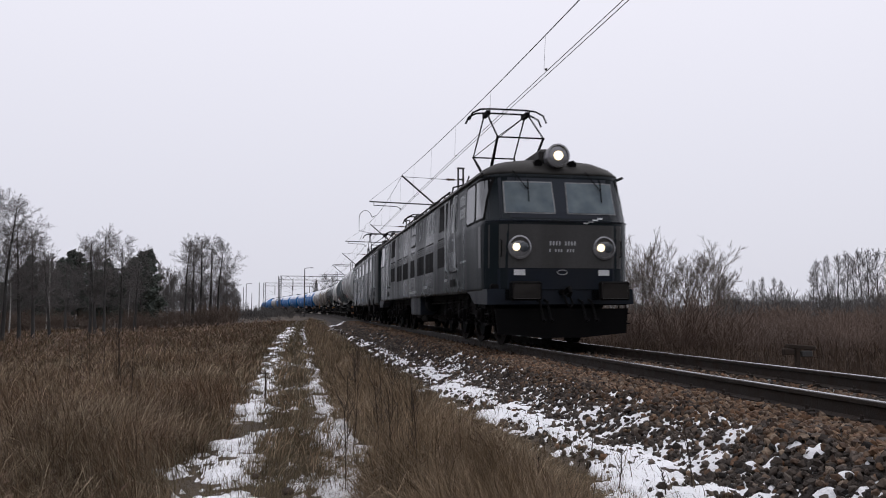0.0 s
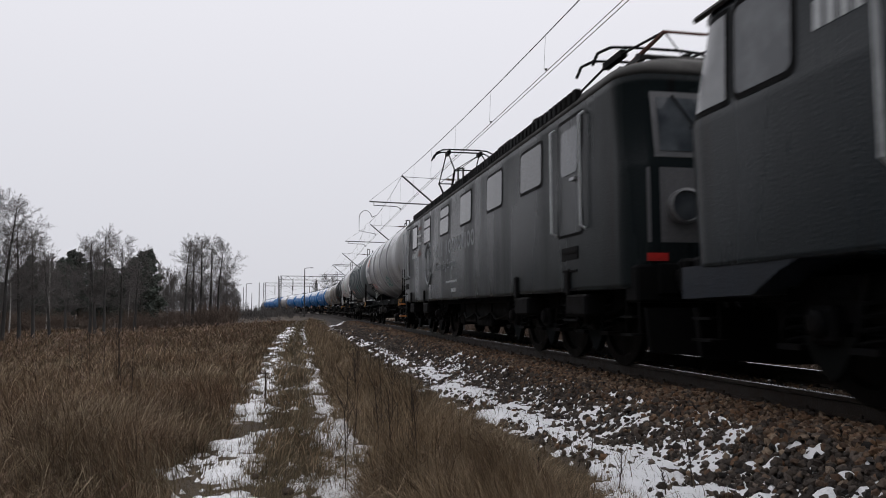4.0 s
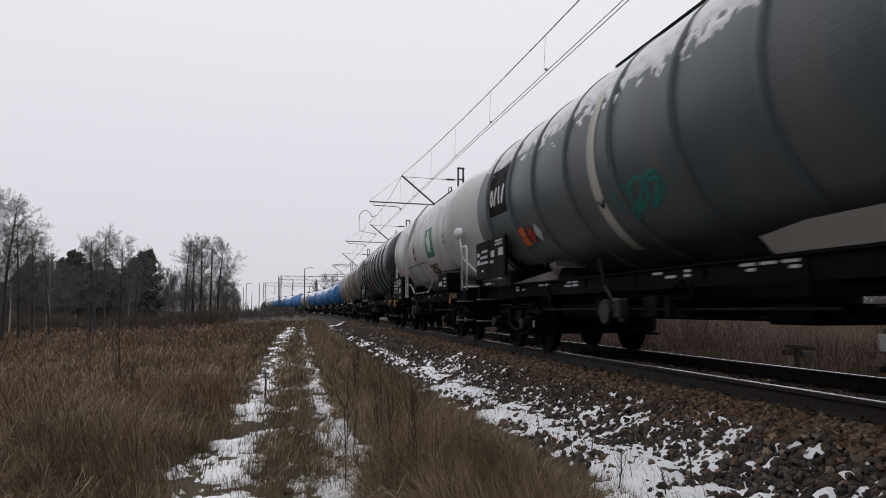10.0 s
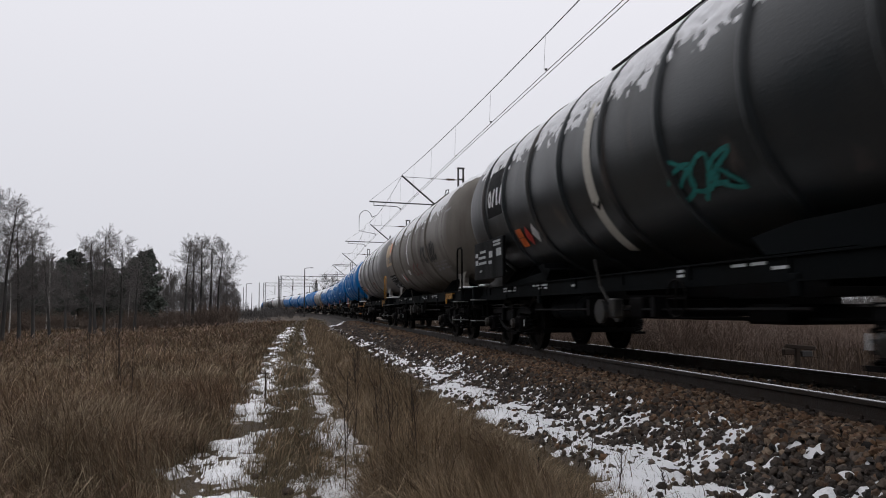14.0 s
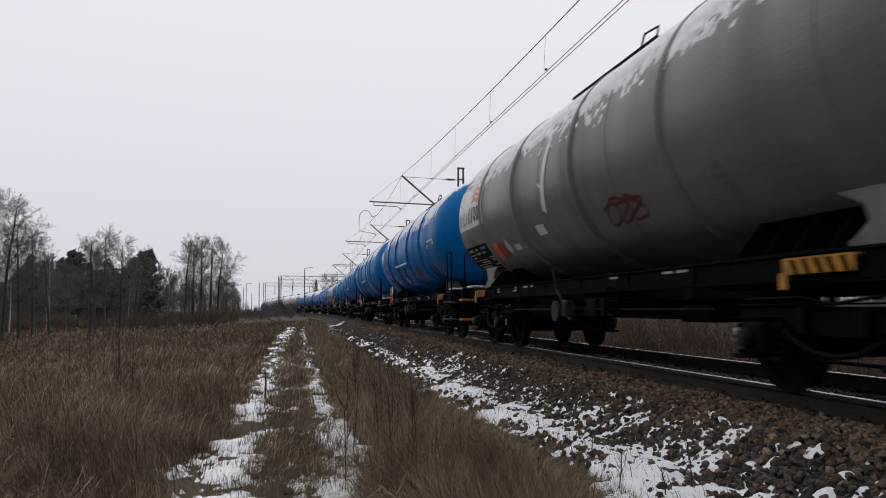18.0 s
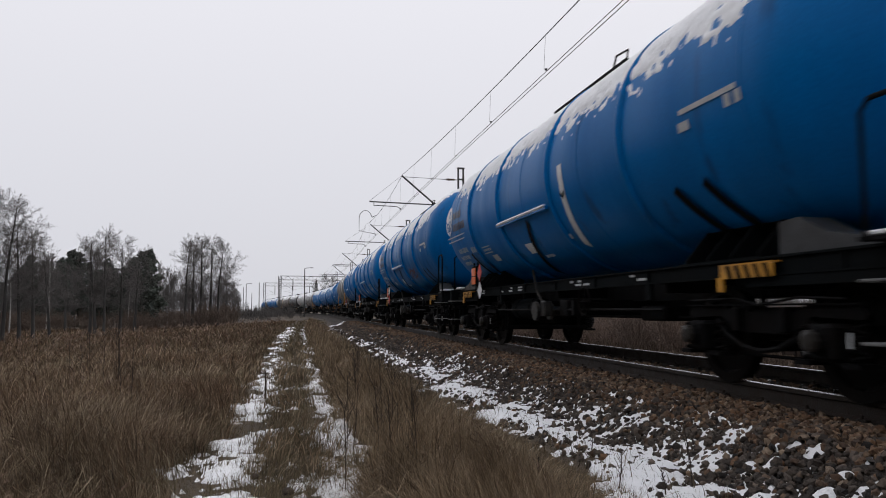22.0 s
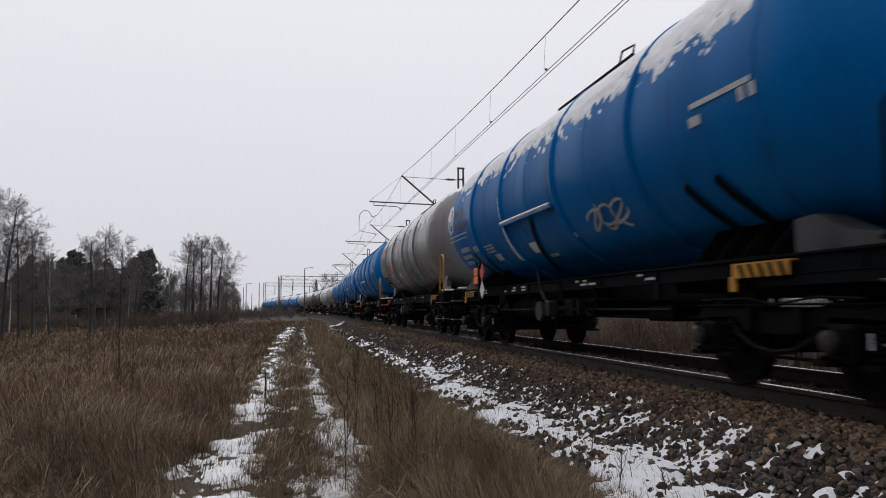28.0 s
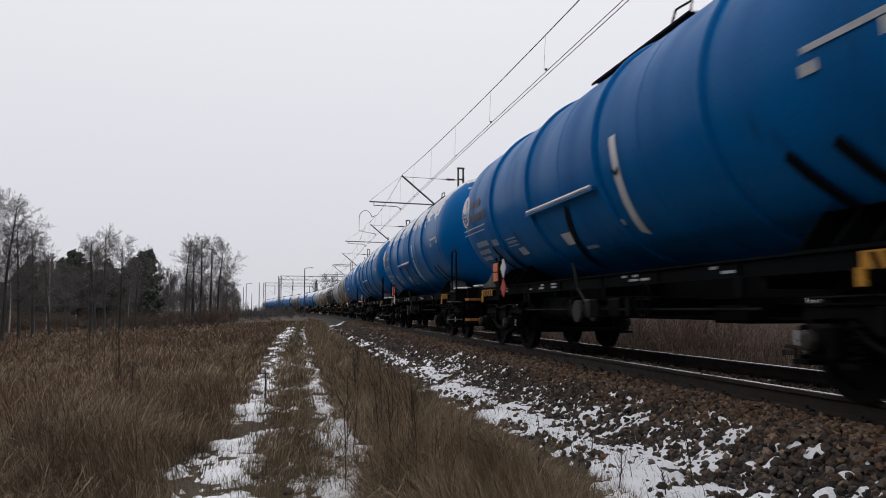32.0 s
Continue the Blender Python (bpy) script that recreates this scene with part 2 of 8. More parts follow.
def prism(bm, outline, y0, y1, axis="y"):
    """An outline of (x, z) drawn out along y, or of (y, z) along x."""
    f = (lambda a, b, c: (a, c, b)) if axis == "y" else (lambda a, b, c: (c, a, b))
    q = [bm.verts.new(f(a, b, y0)) for a, b in outline]
    w = [bm.verts.new(f(a, b, y1)) for a, b in outline]
    n = len(q)
    for k in range(n):
        bm.faces.new((q[k], q[(k + 1) % n], w[(k + 1) % n], w[k]))
    bm.faces.new(q[::-1])
    bm.faces.new(w)
    bmesh.ops.recalc_face_normals(bm, faces=bm.faces)


def B():
    return bmesh.new()


# ---- ground ----
rs = np.random.RandomState(7)


def vnoise(x, y, seed=0):
    """Smooth value noise of arrays, 0..1, one feature a unit."""
    r = np.random.RandomState(seed).rand(256, 256)
    xi, yi = np.floor(x).astype(int), np.floor(y).astype(int)
    fx, fy = x - xi, y - yi
    fx, fy = fx * fx * (3 - 2 * fx), fy * fy * (3 - 2 * fy)
    a, b, c, d = r[xi % 256, yi % 256], r[(xi + 1) % 256, yi % 256], r[xi % 256, (yi + 1) % 256], r[(xi + 1) % 256, (yi + 1) % 256]
    return (a * (1 - fx) + b * fx) * (1 - fy) + (c * (1 - fx) + d * fx) * fy


def ground_z(s, u, x, y):
    """Height of the ground: a flat verge, a lower field on both sides."""
    w = u + FOOT
    left = -0.85 * np.clip((-w - 1.0) / 16.0, 0, 1) ** 0.8
    right = np.where(u > 0, -0.75 * np.clip((u - 2.6) / 8.0, 0, 1), 0)
    toe = 0.1 * np.clip((w - 1.8) / 1.0, 0, 1)
    bumps = 0.16 * (vnoise(x * 0.5, y * 0.5, 1) - 0.5) * np.clip(np.abs(w) / 3, 0.35, 1) + 0.05 * (vnoise(x * 2, y * 2, 2) - 0.5)
    return np.where(u < 0, left, right) + toe + bumps * np.clip((np.abs(u) - 2.2) / 0.5, 0, 1)


def steps(a, b, first, grow):
    out, d = [0.0], first
    while out[-1] < b:
        out.append(out[-1] + d)
        d *= grow
    neg, d = [0.0], first
    while neg[-1] > a:
        neg.append(neg[-1] - d)
        d *= grow
    return np.array(neg[:0:-1] + out)


m_ground, gn, gl, gp = nodes_of("winter_turf")
gco = gn.new("ShaderNodeTexCoord").outputs["Object"]
gcol = mixer(gn, gl, "MIX", noise_fac(gn, gl, gco, 0.35, 6, 0.35, 0.65), (0.075, 0.054, 0.036), (0.05, 0.037, 0.027))
gcol = mixer(gn, gl, "MIX", noise_fac(gn, gl, gco, 5, 6, 0.45, 0.62), gcol, (0.085, 0.062, 0.04))
gcol = mixer(gn, gl, "MIX", noise_fac(gn, gl, gco, 30, 4, 0.5, 0.7), gcol, (0.035, 0.028, 0.022))
gl.new(gcol, gp.inputs["Base Color"])
gp.inputs["Roughness"].default_value = 0.95
gb = gn.new("ShaderNodeBump")
gb.inputs["Distance"].default_value = 0.05
gl.new(noise_fac(gn, gl, gco, 18, 6, 0.2, 0.8), gb.inputs["Height"])
gl.new(gb.outputs[0], gp.inputs["Normal"])


def build_ground():
    gx, gy = steps(-1800, 1800, 0.25, 1.05), steps(-600, 3500, 0.25, 1.05)
    X, Y = np.meshgrid(gx, gy, indexing="ij")
    s, u = near_line(X, Y)
    z = ground_z(s, u, X.ravel(), Y.ravel())
    far = np.clip((np.hypot(X, Y).ravel() - 160) / 200, 0, 1)
    z = z * (1 - far) + (-0.5) * far
    n, m = X.shape
    i = np.arange(n * m).reshape(n, m)
    f = np.stack([i[:-1, :-1], i[1:, :-1], i[1:, 1:], i[:-1, 1:]], -1).reshape(-1, 4)
    ob = raw("ground", np.stack([X.ravel(), Y.ravel(), z], 1), f, m_ground, True)
    return tagged(ob, "brown winter field sloping away from the railway", "ground", kind="structure")


build_ground()

# ---- ballast, rails and sleepers ----
BED = [(-2.35, -0.62), (-1.62, -0.215), (-0.9, -0.2), (0.9, -0.2), (1.62, -0.215), (2.6, -0.9)]


def bed_z(u):
    return RAIL + np.interp(u, [a for a, b in BED], [b for a, b in BED])


def sweep(name, outline, s_list, material, parent=None, z0=RAIL, closed=True, label=""):
    """An outline of (u, z) drawn along the track."""
    k = len(outline)
    v = []
    for s in s_list:
        v += [tuple(at_track(s, a, z0 + b)) for a, b in outline]
    f = []
    for j in range(len(s_list) - 1):
        for i in range(k if closed else k - 1):
            a, b = j * k + i, j * k + (i + 1) % k
            f.append((a, a + k, b + k, b))
    ob = raw(name, v, f, material)
    if parent is not None:
        ob.parent = parent
    if label:
        ob["label"] = label
    return ob


LONG = [-300 + 20 * i for i in range(14)] + [-20 + 2 * i for i in range(211)] + [400 + 20 * i for i in range(31)]
m_bed = surface("ballast_bed", (0.04, 0.032, 0.027), 0.95, 0, (0.015, 0.014, 0.013), 0.8, 9, (1, 1, 1), 55, 1.0)
ballast = sweep("ballast_bed", BED, LONG, m_bed, closed=False)
tagged(ballast, "brown and grey crushed stone bed with snow in the gaps", "ballast", kind="structure")
m_rail = surface("rusty_rail", (0.024, 0.018, 0.015), 0.7, 0.0, (0.04, 0.026, 0.018), 0.6, 8, (1, 1, 1), 60, 0.3, 0.02)
RAILS = [(-0.075, -0.172), (-0.075, -0.16), (-0.012, -0.14), (-0.012, -0.045), (-0.036, -0.036), (-0.036, -0.006), (-0.028, 0.0), (0.028, 0.0), (0.036, -0.006), (0.036, -0.036), (0.012, -0.045), (0.012, -0.14), (0.075, -0.16), (0.075, -0.172)]
for side in (-1, 1):
    r = sweep("rail", [(a + side * 0.7535, b) for a, b in RAILS], LONG, m_rail)
    tagged(r, "rusty steel rail with a worn bright running surface", "rail", "rails", "structure")
    sweep("running_surface", [(a + side * 0.7535, b) for a, b in ((-0.026, -0.004), (-0.024, 0.0035), (0.024, 0.0035), (0.026, -0.004))], LONG, TREAD, r, label="polished running surface")

m_sleeper = piece_mix("sleeper_wood", [(0.05, 0.04, 0.033), (0.075, 0.06, 0.05), (0.04, 0.034, 0.03)], 0.9, 30, 0.8)
bmc = B()
box(bmc, -1.26, 1.26, -0.125, 0.125, -0.32, -0.176, 0.012)
sleeper = part("sleeper", bmc, m_sleeper, ballast)
bmc = B()
for q in (-0.1, 0.1):
    box(bmc, q - 0.028, q + 0.028, -0.05, 0.05, -0.176, -0.135, 0.006)
    tube(bmc, [(q * 1.15, 0, -0.17), (q * 1.15, 0, -0.105)], 0.016, 6)
clip = part("rail_fastening", bmc, m_rail, ballast)
for i in range(110):
    s = -8 + 0.62 * i
    x, y, th = on_line(s)
    m = Matrix.Translation((x, y, RAIL)) @ Matrix.Rotation(-th + rs.normal(0, 0.006), 4, "Z")
    if i == 0:
        sleeper.matrix_local = m
    else:
        again("sleeper", sleeper, ballast, m)
    for side in (-1, 1):
        mc = m @ Matrix.Translation((side * 0.7535, 0, 0))
        if i == 0 and side < 0:
            clip.matrix_local = mc
        elif i < 75:
            again("rail_fastening", clip, ballast, mc)

# crushed stones: the nearest as pieces of their own, the rest joined
ICO = B()
bmesh.ops.create_icosphere(ICO, subdivisions=1, radius=1.0)
IV = np.array([v.co[:] for v in ICO.verts])
IF = np.array([[v.index for v in f.verts] for f in ICO.faces])
ICO.free()
IF80, IV80 = IF, IV


def stone_shapes(count, seed):
    r = np.random.RandomState(seed)
    out = []
    for _ in range(count):
        v = IV80 * (1 + 0.5 * (r.rand(len(IV80), 1) - 0.5)) * np.array([1.3, 0.95, 0.7]) * (0.8 + 0.4 * r.rand(3))
        for _ in range(5):  # broken faces
            n = r.normal(size=3)
            n /= np.linalg.norm(n)
            d = v @ n
            cutat = 0.45 + 0.35 * r.rand()
            v = v - np.outer(np.maximum(0, d - cutat), n)
        out.append(v)
    return out


SHAPES = stone_shapes(14, 3)


def turns(n, r):
    q = r.normal(size=(n, 4))
    q /= np.linalg.norm(q, axis=1, keepdims=True)
    w, x, y, z = q.T
    return np.stack([np.stack([1 - 2 * (y * y + z * z), 2 * (x * y - z * w), 2 * (x * z + y * w)], 1), np.stack([2 * (x * y + z * w), 1 - 2 * (x * x + z * z), 2 * (y * z - x * w)], 1), np.stack([2 * (x * z - y * w), 2 * (y * z + x * w), 1 - 2 * (x * x + y * y)], 1)], 1)


RUST = [(0.129, 0.0757, 0.0447), (0.0516, 0.0327, 0.0232), (0.2322, 0.1548, 0.0989), (0.0258, 0.0189, 0.0155), (0.1634, 0.0903, 0.0499), (0.086, 0.0619, 0.0473), (0.258, 0.1935, 0.1376)]
GREY_S = [(0.0344, 0.0284, 0.0249), (0.0731, 0.0585, 0.0482), (0.0172, 0.0155, 0.0146), (0.1376, 0.1075, 0.086), (0.0387, 0.0318, 0.0275), (0.0946, 0.0774, 0.0645)]
m_rust, m_greys = island_mix("rusty_stones", RUST, 0.9, grain=45), island_mix("grey_stones", GREY_S, 0.9, grain=45)
p_rust, p_greys = piece_mix("rusty_stone", RUST), piece_mix("grey_stone", GREY_S)


def stones():
    r = np.random.RandomState(11)
    ss, uu = [], []
    for a, b, per in ((-12, 1.5, 260), (1.5, 14, 620), (14, 26, 300), (26, 55, 80)):
        for u0, u1, share in ((-2.8, -0.86, 1.0), (-0.62, 0.62, 0.35), (0.86, 1.7, 0.3)):
            n = int((b - a) * (u1 - u0) * per * share)
            ss.append(a + (b - a) * r.rand(n))
            uu.append(u0 + (u1 - u0) * r.rand(n))
    s, u = np.concatenate(ss), np.concatenate(uu)
    size = 0.023 + 0.022 * r.rand(len(s)) ** 1.5 + np.clip((s - 16) / 400, 0, 0.05)
    P = np.array([at_track(a, b, 0) for a, b in zip(s, u)])
    P[:, 2] = np.where(u < -2.2, np.maximum(bed_z(u), ground_z(s, u, P[:, 0], P[:, 1])), bed_z(u)) + size * 0.25 + 0.026 * r.rand(len(s)) ** 2
    keep = (u > -2.28) | (r.rand(len(s)) < np.clip(0.55 - (-2.28 - u) * 0.8, 0.12, 1))
    rusty = r.rand(len(s)) < np.where(u < 0, np.clip((u + 2.05) / 0.7, 0.12, 0.93), 0.7)
    R = turns(len(s), r)
    kind = r.randint(0, len(SHAPES), len(s))
    close = (s > 3.6) & (s < 5.6) & (u < -1.25) & (u > -2.2) & keep
    idx = np.nonzero(close)[0][:300]
    meshes = {}
    for i in idx:
        key = (kind[i], bool(rusty[i]))
        if key not in meshes:
            ob = raw("stone", SHAPES[kind[i]], IF80, p_rust if rusty[i] else p_greys)
            meshes[key] = ob.data
            ob.parent = ballast
        else:
            ob = new("stone", meshes[key])
            ob.parent = ballast
        ob.matrix_local = Matrix.Translation(P[i]) @ Matrix(R[i].tolist()).to_4x4() @ Matrix.Scale(size[i], 4)
    keep[idx] = False
    for name, sel, mat in (("rusty_stones", keep & rusty, m_rust), ("grey_stones", keep & ~rusty, m_greys)):
        V, F, base = [], [], 0
        for k in range(len(SHAPES)):
            j = np.nonzero(sel & (kind == k))[0]
            if not len(j):
                continue
            v = np.einsum("nij,vj->nvi", R[j], SHAPES[k]) * size[j, None, None] + P[j, None, :]
            nv = len(SHAPES[k])
            V.append(v.reshape(-1, 3))
            F.append((IF80[None] + (base + np.arange(len(j)) * nv)[:, None, None]).reshape(-1, 3))
            base += len(j) * nv
        ob = raw(name, np.concatenate(V), np.concatenate(F), mat)
        ob.parent = ballast
        tagged(ob, "loose crushed stones of the track bed", kind="stuff")


stones()


# ---- snow that lies on the verge, the path and between the stones ----
def snow_sheet(name, s0, s1, ds, u0, u1, du, height, label):
    s, u = np.arange(s0, s1, ds), np.arange(u0, u1, du)
    Sg, Ug = np.meshgrid(s, u, indexing="ij")
    C = np.array([on_line(a) for a in s])
    X = C[:, 0, None] + Ug * np.cos(C[:, 2, None])
    Y = C[:, 1, None] - Ug * np.sin(C[:, 2, None])
    base, h = height(Sg, Ug, X, Y)
    i = np.arange(Sg.size).reshape(Sg.shape)
    f = np.stack([i[:-1, :-1], i[:-1, 1:], i[1:, 1:], i[1:, :-1]], -1).reshape(-1, 4)
    ok = (h.ravel()[f] > -0.004).any(axis=1)
    used, inv = np.unique(f[ok], return_inverse=True)
    V = np.stack([X.ravel(), Y.ravel(), (base + h).ravel()], 1)[used]
    ob = raw(name, V, inv.reshape(-1, 4), SNOW, True)
    return tagged(ob, label, "snow", kind="stuff")


def rough(x, y, k, seed):
    return vnoise(x * k, y * k, seed) * 0.6 + vnoise(x * k * 2.3, y * k * 2.3, seed + 1) * 0.4


def path_snow(S, U, X, Y):
    w = U + FOOT
    g = ground_z(S.ravel(), U.ravel(), X.ravel(), Y.ravel()).reshape(S.shape)
    edge = 0.26 * (rough(X, Y, 1.3, 20) - 0.5) * 2 + 0.16 * (rough(X, Y, 4, 22) - 0.5) * 2
    rut_a = np.clip(1 - np.abs(w + 0.42 + edge + 0.2 * np.clip((8 - S) / 3, 0, 1)) / (0.27 + 0.14 * np.clip((7.0 - S) / 2, 0, 1)), -1, 1)
    rut_b = np.clip(1 - np.abs(w - 0.47 - edge * 0.5 + 0.14 * np.clip((7.0 - S) / 2, 0, 1)) / 0.17, -1, 1)
    open_ = np.clip(1 - np.abs(w + 0.3 + edge) / 0.75, -1, 1) + 0.1 + 1.6 * (rough(X, Y, 2.6, 24) - 0.5) - 3 * np.clip((S - 5.6) / 0.5, 0, 1)
    toe = np.clip(1 - np.abs(w - 2.7 - edge * 0.5) / (0.42 - 0.17 * np.clip((S - 6) / 10, 0, 1)), -1, 1)
    m = np.maximum(np.maximum(rut_a, rut_b), np.maximum(open_, toe * 2.0))
    lumps = 0.19 * (rough(X, Y, 1.7, 30) - 0.5) + 0.13 * (rough(X, Y, 6, 33) - 0.5) + 0.13 * (rough(X, Y, 15, 40) - 0.5)
    h = 0.05 * m - 0.022 + lumps
    h = np.maximum(h, 0.055 * toe - 0.016 + 0.05 * (rough(X, Y, 1.7, 30) - 0.5) + 0.07 * (rough(X, Y, 6, 33) - 0.5) + 0.12 * (rough(X, Y, 15, 40) - 0.5))
    h = h - 0.022 * (w < 1.8) * np.clip((S - 9) / 12, 0, 1)
    return g, np.minimum(h, 0.04 + 0.02 * rough(X, Y, 9, 41))


def bed_snow(S, U, X, Y):
    g = bed_z(U)
    low = np.clip((-U - 1.25) / 1.0, 0, 1) * (U < 0)
    h = -0.009 + 0.033 * low + 0.06 * (rough(X, Y, 3, 50) - 0.5) + 0.11 * (rough(X, Y, 13, 60) - 0.5) - 0.02 * (1 - low)
    return g, np.minimum(h, 0.034 + 0.014 * rough(X, Y, 12, 51))


snow_sheet("snow_on_path", 2.5, 14, 0.035, -6.3, -2.2, 0.035, path_snow, "thin trampled snow on the field path")
snow_sheet("snow_on_path", -14, 2.5, 0.08, -6.3, -2.2, 0.07, path_snow, "thin trampled snow on the field path")
snow_sheet("snow_on_ballast", -14, 1.5, 0.08, -2.4, 1.7, 0.07, bed_snow, "patchy snow between the ballast stones")
snow_sheet("snow_on_path", 14, 60, 0.16, -6.3, -2.2, 0.07, path_snow, "thin trampled snow on the field path")
snow_sheet("snow_on_ballast", 1.5, 16, 0.035, -2.4, 1.7, 0.035, bed_snow, "patchy snow between the ballast stones")
snow_sheet("snow_on_ballast", 16, 60, 0.16, -2.4, 1.7, 0.08, bed_snow, "patchy snow between the ballast stones")


# ---- grass ----
def blades(name, x, y, z, h, wide, material, label, r, lean=0.25, category="grass", toward=None):
    """Blades that rise, bow and taper; they bow along toward, give or take, where it is given."""
    n = len(x)
    a, b = r.rand(n) * math.tau, r.rand(n) * math.tau
    if toward is not None:
        b = toward + r.normal(0, 1.0, n)
    arch = lean * (0.2 + 2.4 * r.rand(n) ** 2.2)  # most stand, some bow over
    dx, dy = np.cos(b) * h * arch, np.sin(b) * h * arch
    wx, wy = np.cos(a) * wide / 2, np.sin(a) * wide / 2
    p = np.stack([x, y, z - 0.03], 1)
    mid = p + np.stack([dx * 0.3, dy * 0.3, h * (0.62 - 0.08 * arch)], 1)
    tip = p + np.stack([dx, dy, h * np.maximum(0.3, 1 - 0.42 * arch * arch)], 1)
    side = np.stack([wx, wy, np.zeros(n)], 1)
    V = np.stack([p - side, p + side, mid - side * 0.8, mid + side * 0.8, tip], 1).reshape(-1, 3)
    o = (np.arange(n) * 5)[:, None, None]
    F = (np.array([[0, 1, 3], [0, 3, 2], [2, 3, 4]])[None] + o).reshape(-1, 3)
    return tagged(raw(name, V, F, material), label, category, kind="stuff")


def arcs(name, base, h, b, bow, wide, material, label, cuts=(0.0, 0.35, 0.62, 0.83, 1.0)):
    """Straws that rise and then hang over in an arc."""
    n = len(base)
    side = np.stack([-np.sin(b + 1.2), np.cos(b + 1.2), np.zeros(n)], 1) * (wide / 2)[:, None]
    rows = []
    for q in cuts:
        out, up = h * bow * q ** 2.2, h * (1.25 * q - 0.55 * bow * q ** 3)
        c = base + np.stack([np.cos(b) * out, np.sin(b) * out, up], 1)
        k = 1.0 - 0.75 * q ** 3
        rows += [c - side * k, c + side * k]
    V = np.stack(rows, 1).reshape(-1, 3)
    k = len(cuts)
    F = (np.array([[2 * i, 2 * i + 1, 2 * i + 3, 2 * i + 2] for i in range(k - 1)])[None] + (np.arange(n) * 2 * k)[:, None, None]).reshape(-1, 4)
    return tagged(raw(name, V, F, material), label, "grass", kind="stuff")


def plumes(name, base, h, b, bow, size, material, label, r):
    """Feathery seed heads that nod at the tips of tall stalks, each on its own thin stalk."""
    n = len(base)
    d = np.stack([np.cos(b), np.sin(b), np.zeros(n)], 1)
    tip = base + d * (h * bow * 0.5)[:, None] + np.stack([np.zeros(n), np.zeros(n), h], 1)
    nod = d * (0.35 + 0.9 * r.rand(n))[:, None] + np.array([0, 0, 0.75])
    nod /= np.linalg.norm(nod, axis=1, keepdims=True)
    ln = (size * (6.0 + 5 * r.rand(n)))[:, None]
    side = np.stack([-np.sin(b + 0.9), np.cos(b + 0.9), np.zeros(n)], 1) * (size / 2)[:, None]
    V = np.stack([base - side * 0.25, base + side * 0.25, tip, tip + nod * ln * 0.35 - side, tip + nod * ln * 0.4 + side, tip + nod * ln - np.array([0, 0, 0.2]) * ln], 1).reshape(-1, 3)
    F = (np.array([[0, 1, 2], [2, 4, 3], [3, 4, 5]])[None] + (np.arange(n) * 6)[:, None, None]).reshape(-1, 3)
    return tagged(raw(name, V, F, material), label, "grass", kind="stuff")


FIELD_TINTS = ((1.06, 0.96, 0.9), (0.97, 1.01, 1.0))
m_straw = island_mix("dead_grass", [(0.0294, 0.0193, 0.0129), (0.1012, 0.0635, 0.0386), (0.1564, 0.103, 0.0644), (0.0506, 0.0322, 0.0202), (0.276, 0.2024, 0.1288), (0.0828, 0.0515, 0.0322), (0.138, 0.0883, 0.0552), (0.0276, 0.0193, 0.0138), (0.3312, 0.253, 0.1702)], grain=1.1, tints=FIELD_TINTS)
m_verge = island_mix("verge_grass", [(0.049, 0.0353, 0.0233), (0.1764, 0.1237, 0.0735), (0.2646, 0.1906, 0.1172), (0.0882, 0.0632, 0.0381), (0.4312, 0.3255, 0.2139), (0.1323, 0.093, 0.0558), (0.2156, 0.1535, 0.093), (0.0441, 0.0326, 0.0214)], grain=1.6)
m_tuft = island_mix("half_green_grass", [(0.055, 0.05, 0.026), (0.14, 0.108, 0.062), (0.075, 0.066, 0.034), (0.24, 0.19, 0.12), (0.1, 0.072, 0.042), (0.05, 0.036, 0.023)], grain=2.0)
m_pale = island_mix("pale_straw", [(0.12, 0.085, 0.055), (0.26, 0.19, 0.125), (0.17, 0.122, 0.08), (0.5, 0.41, 0.29), (0.2, 0.145, 0.095)], grain=0.8, tints=FIELD_TINTS)
m_plume = island_mix("seed_heads", [(0.1, 0.066, 0.05), (0.18, 0.125, 0.095), (0.13, 0.085, 0.064), (0.3, 0.23, 0.175)], grain=0.7, tints=FIELD_TINTS)
m_reed = island_mix("reeds", [(0.055, 0.037, 0.027), (0.09, 0.062, 0.043), (0.042, 0.03, 0.023), (0.125, 0.086, 0.06)])


def wind(x, y):
    """The direction in which the grass of a clump lies."""
    return 2.6 + 7.0 * (vnoise(x * 0.8, y * 0.8, 61) - 0.5) + 5.0 * (vnoise(x * 2.6, y * 2.6, 62) - 0.5)


def zones(x, y, s, u, n, r):
    """Which points stand in the field, on the verge and on the path's middle, and how dense the clumps are."""
    w = u + FOOT
    edge = 0.8 * (rough(x, y, 1.1, 70) - 0.5) + 0.5 * (rough(x, y, 3.3, 72) - 0.5)
    clump = np.clip(1.7 * (0.5 * rough(x, y, 0.7, 78) + 0.5 * rough(x, y, 2.6, 80)) - 0.35, 0, 1)
    field = w < -0.7 + edge - 0.28 * np.clip((7.4 - s) / 2, 0, 1)
    verge = (w > 0.64 + edge * 0.6 - 0.12 * np.clip((7 - s) / 2, 0, 1)) & (w < 2.3 + 0.12 * edge)
    island = (np.abs(w - 0.04 - edge * 0.5) < 0.31 + 0.1 * np.clip((s - 9) / 8, 0, 1)) & (s > 5.9 + 1.5 * edge)
    return w, edge, clump, field, verge, island


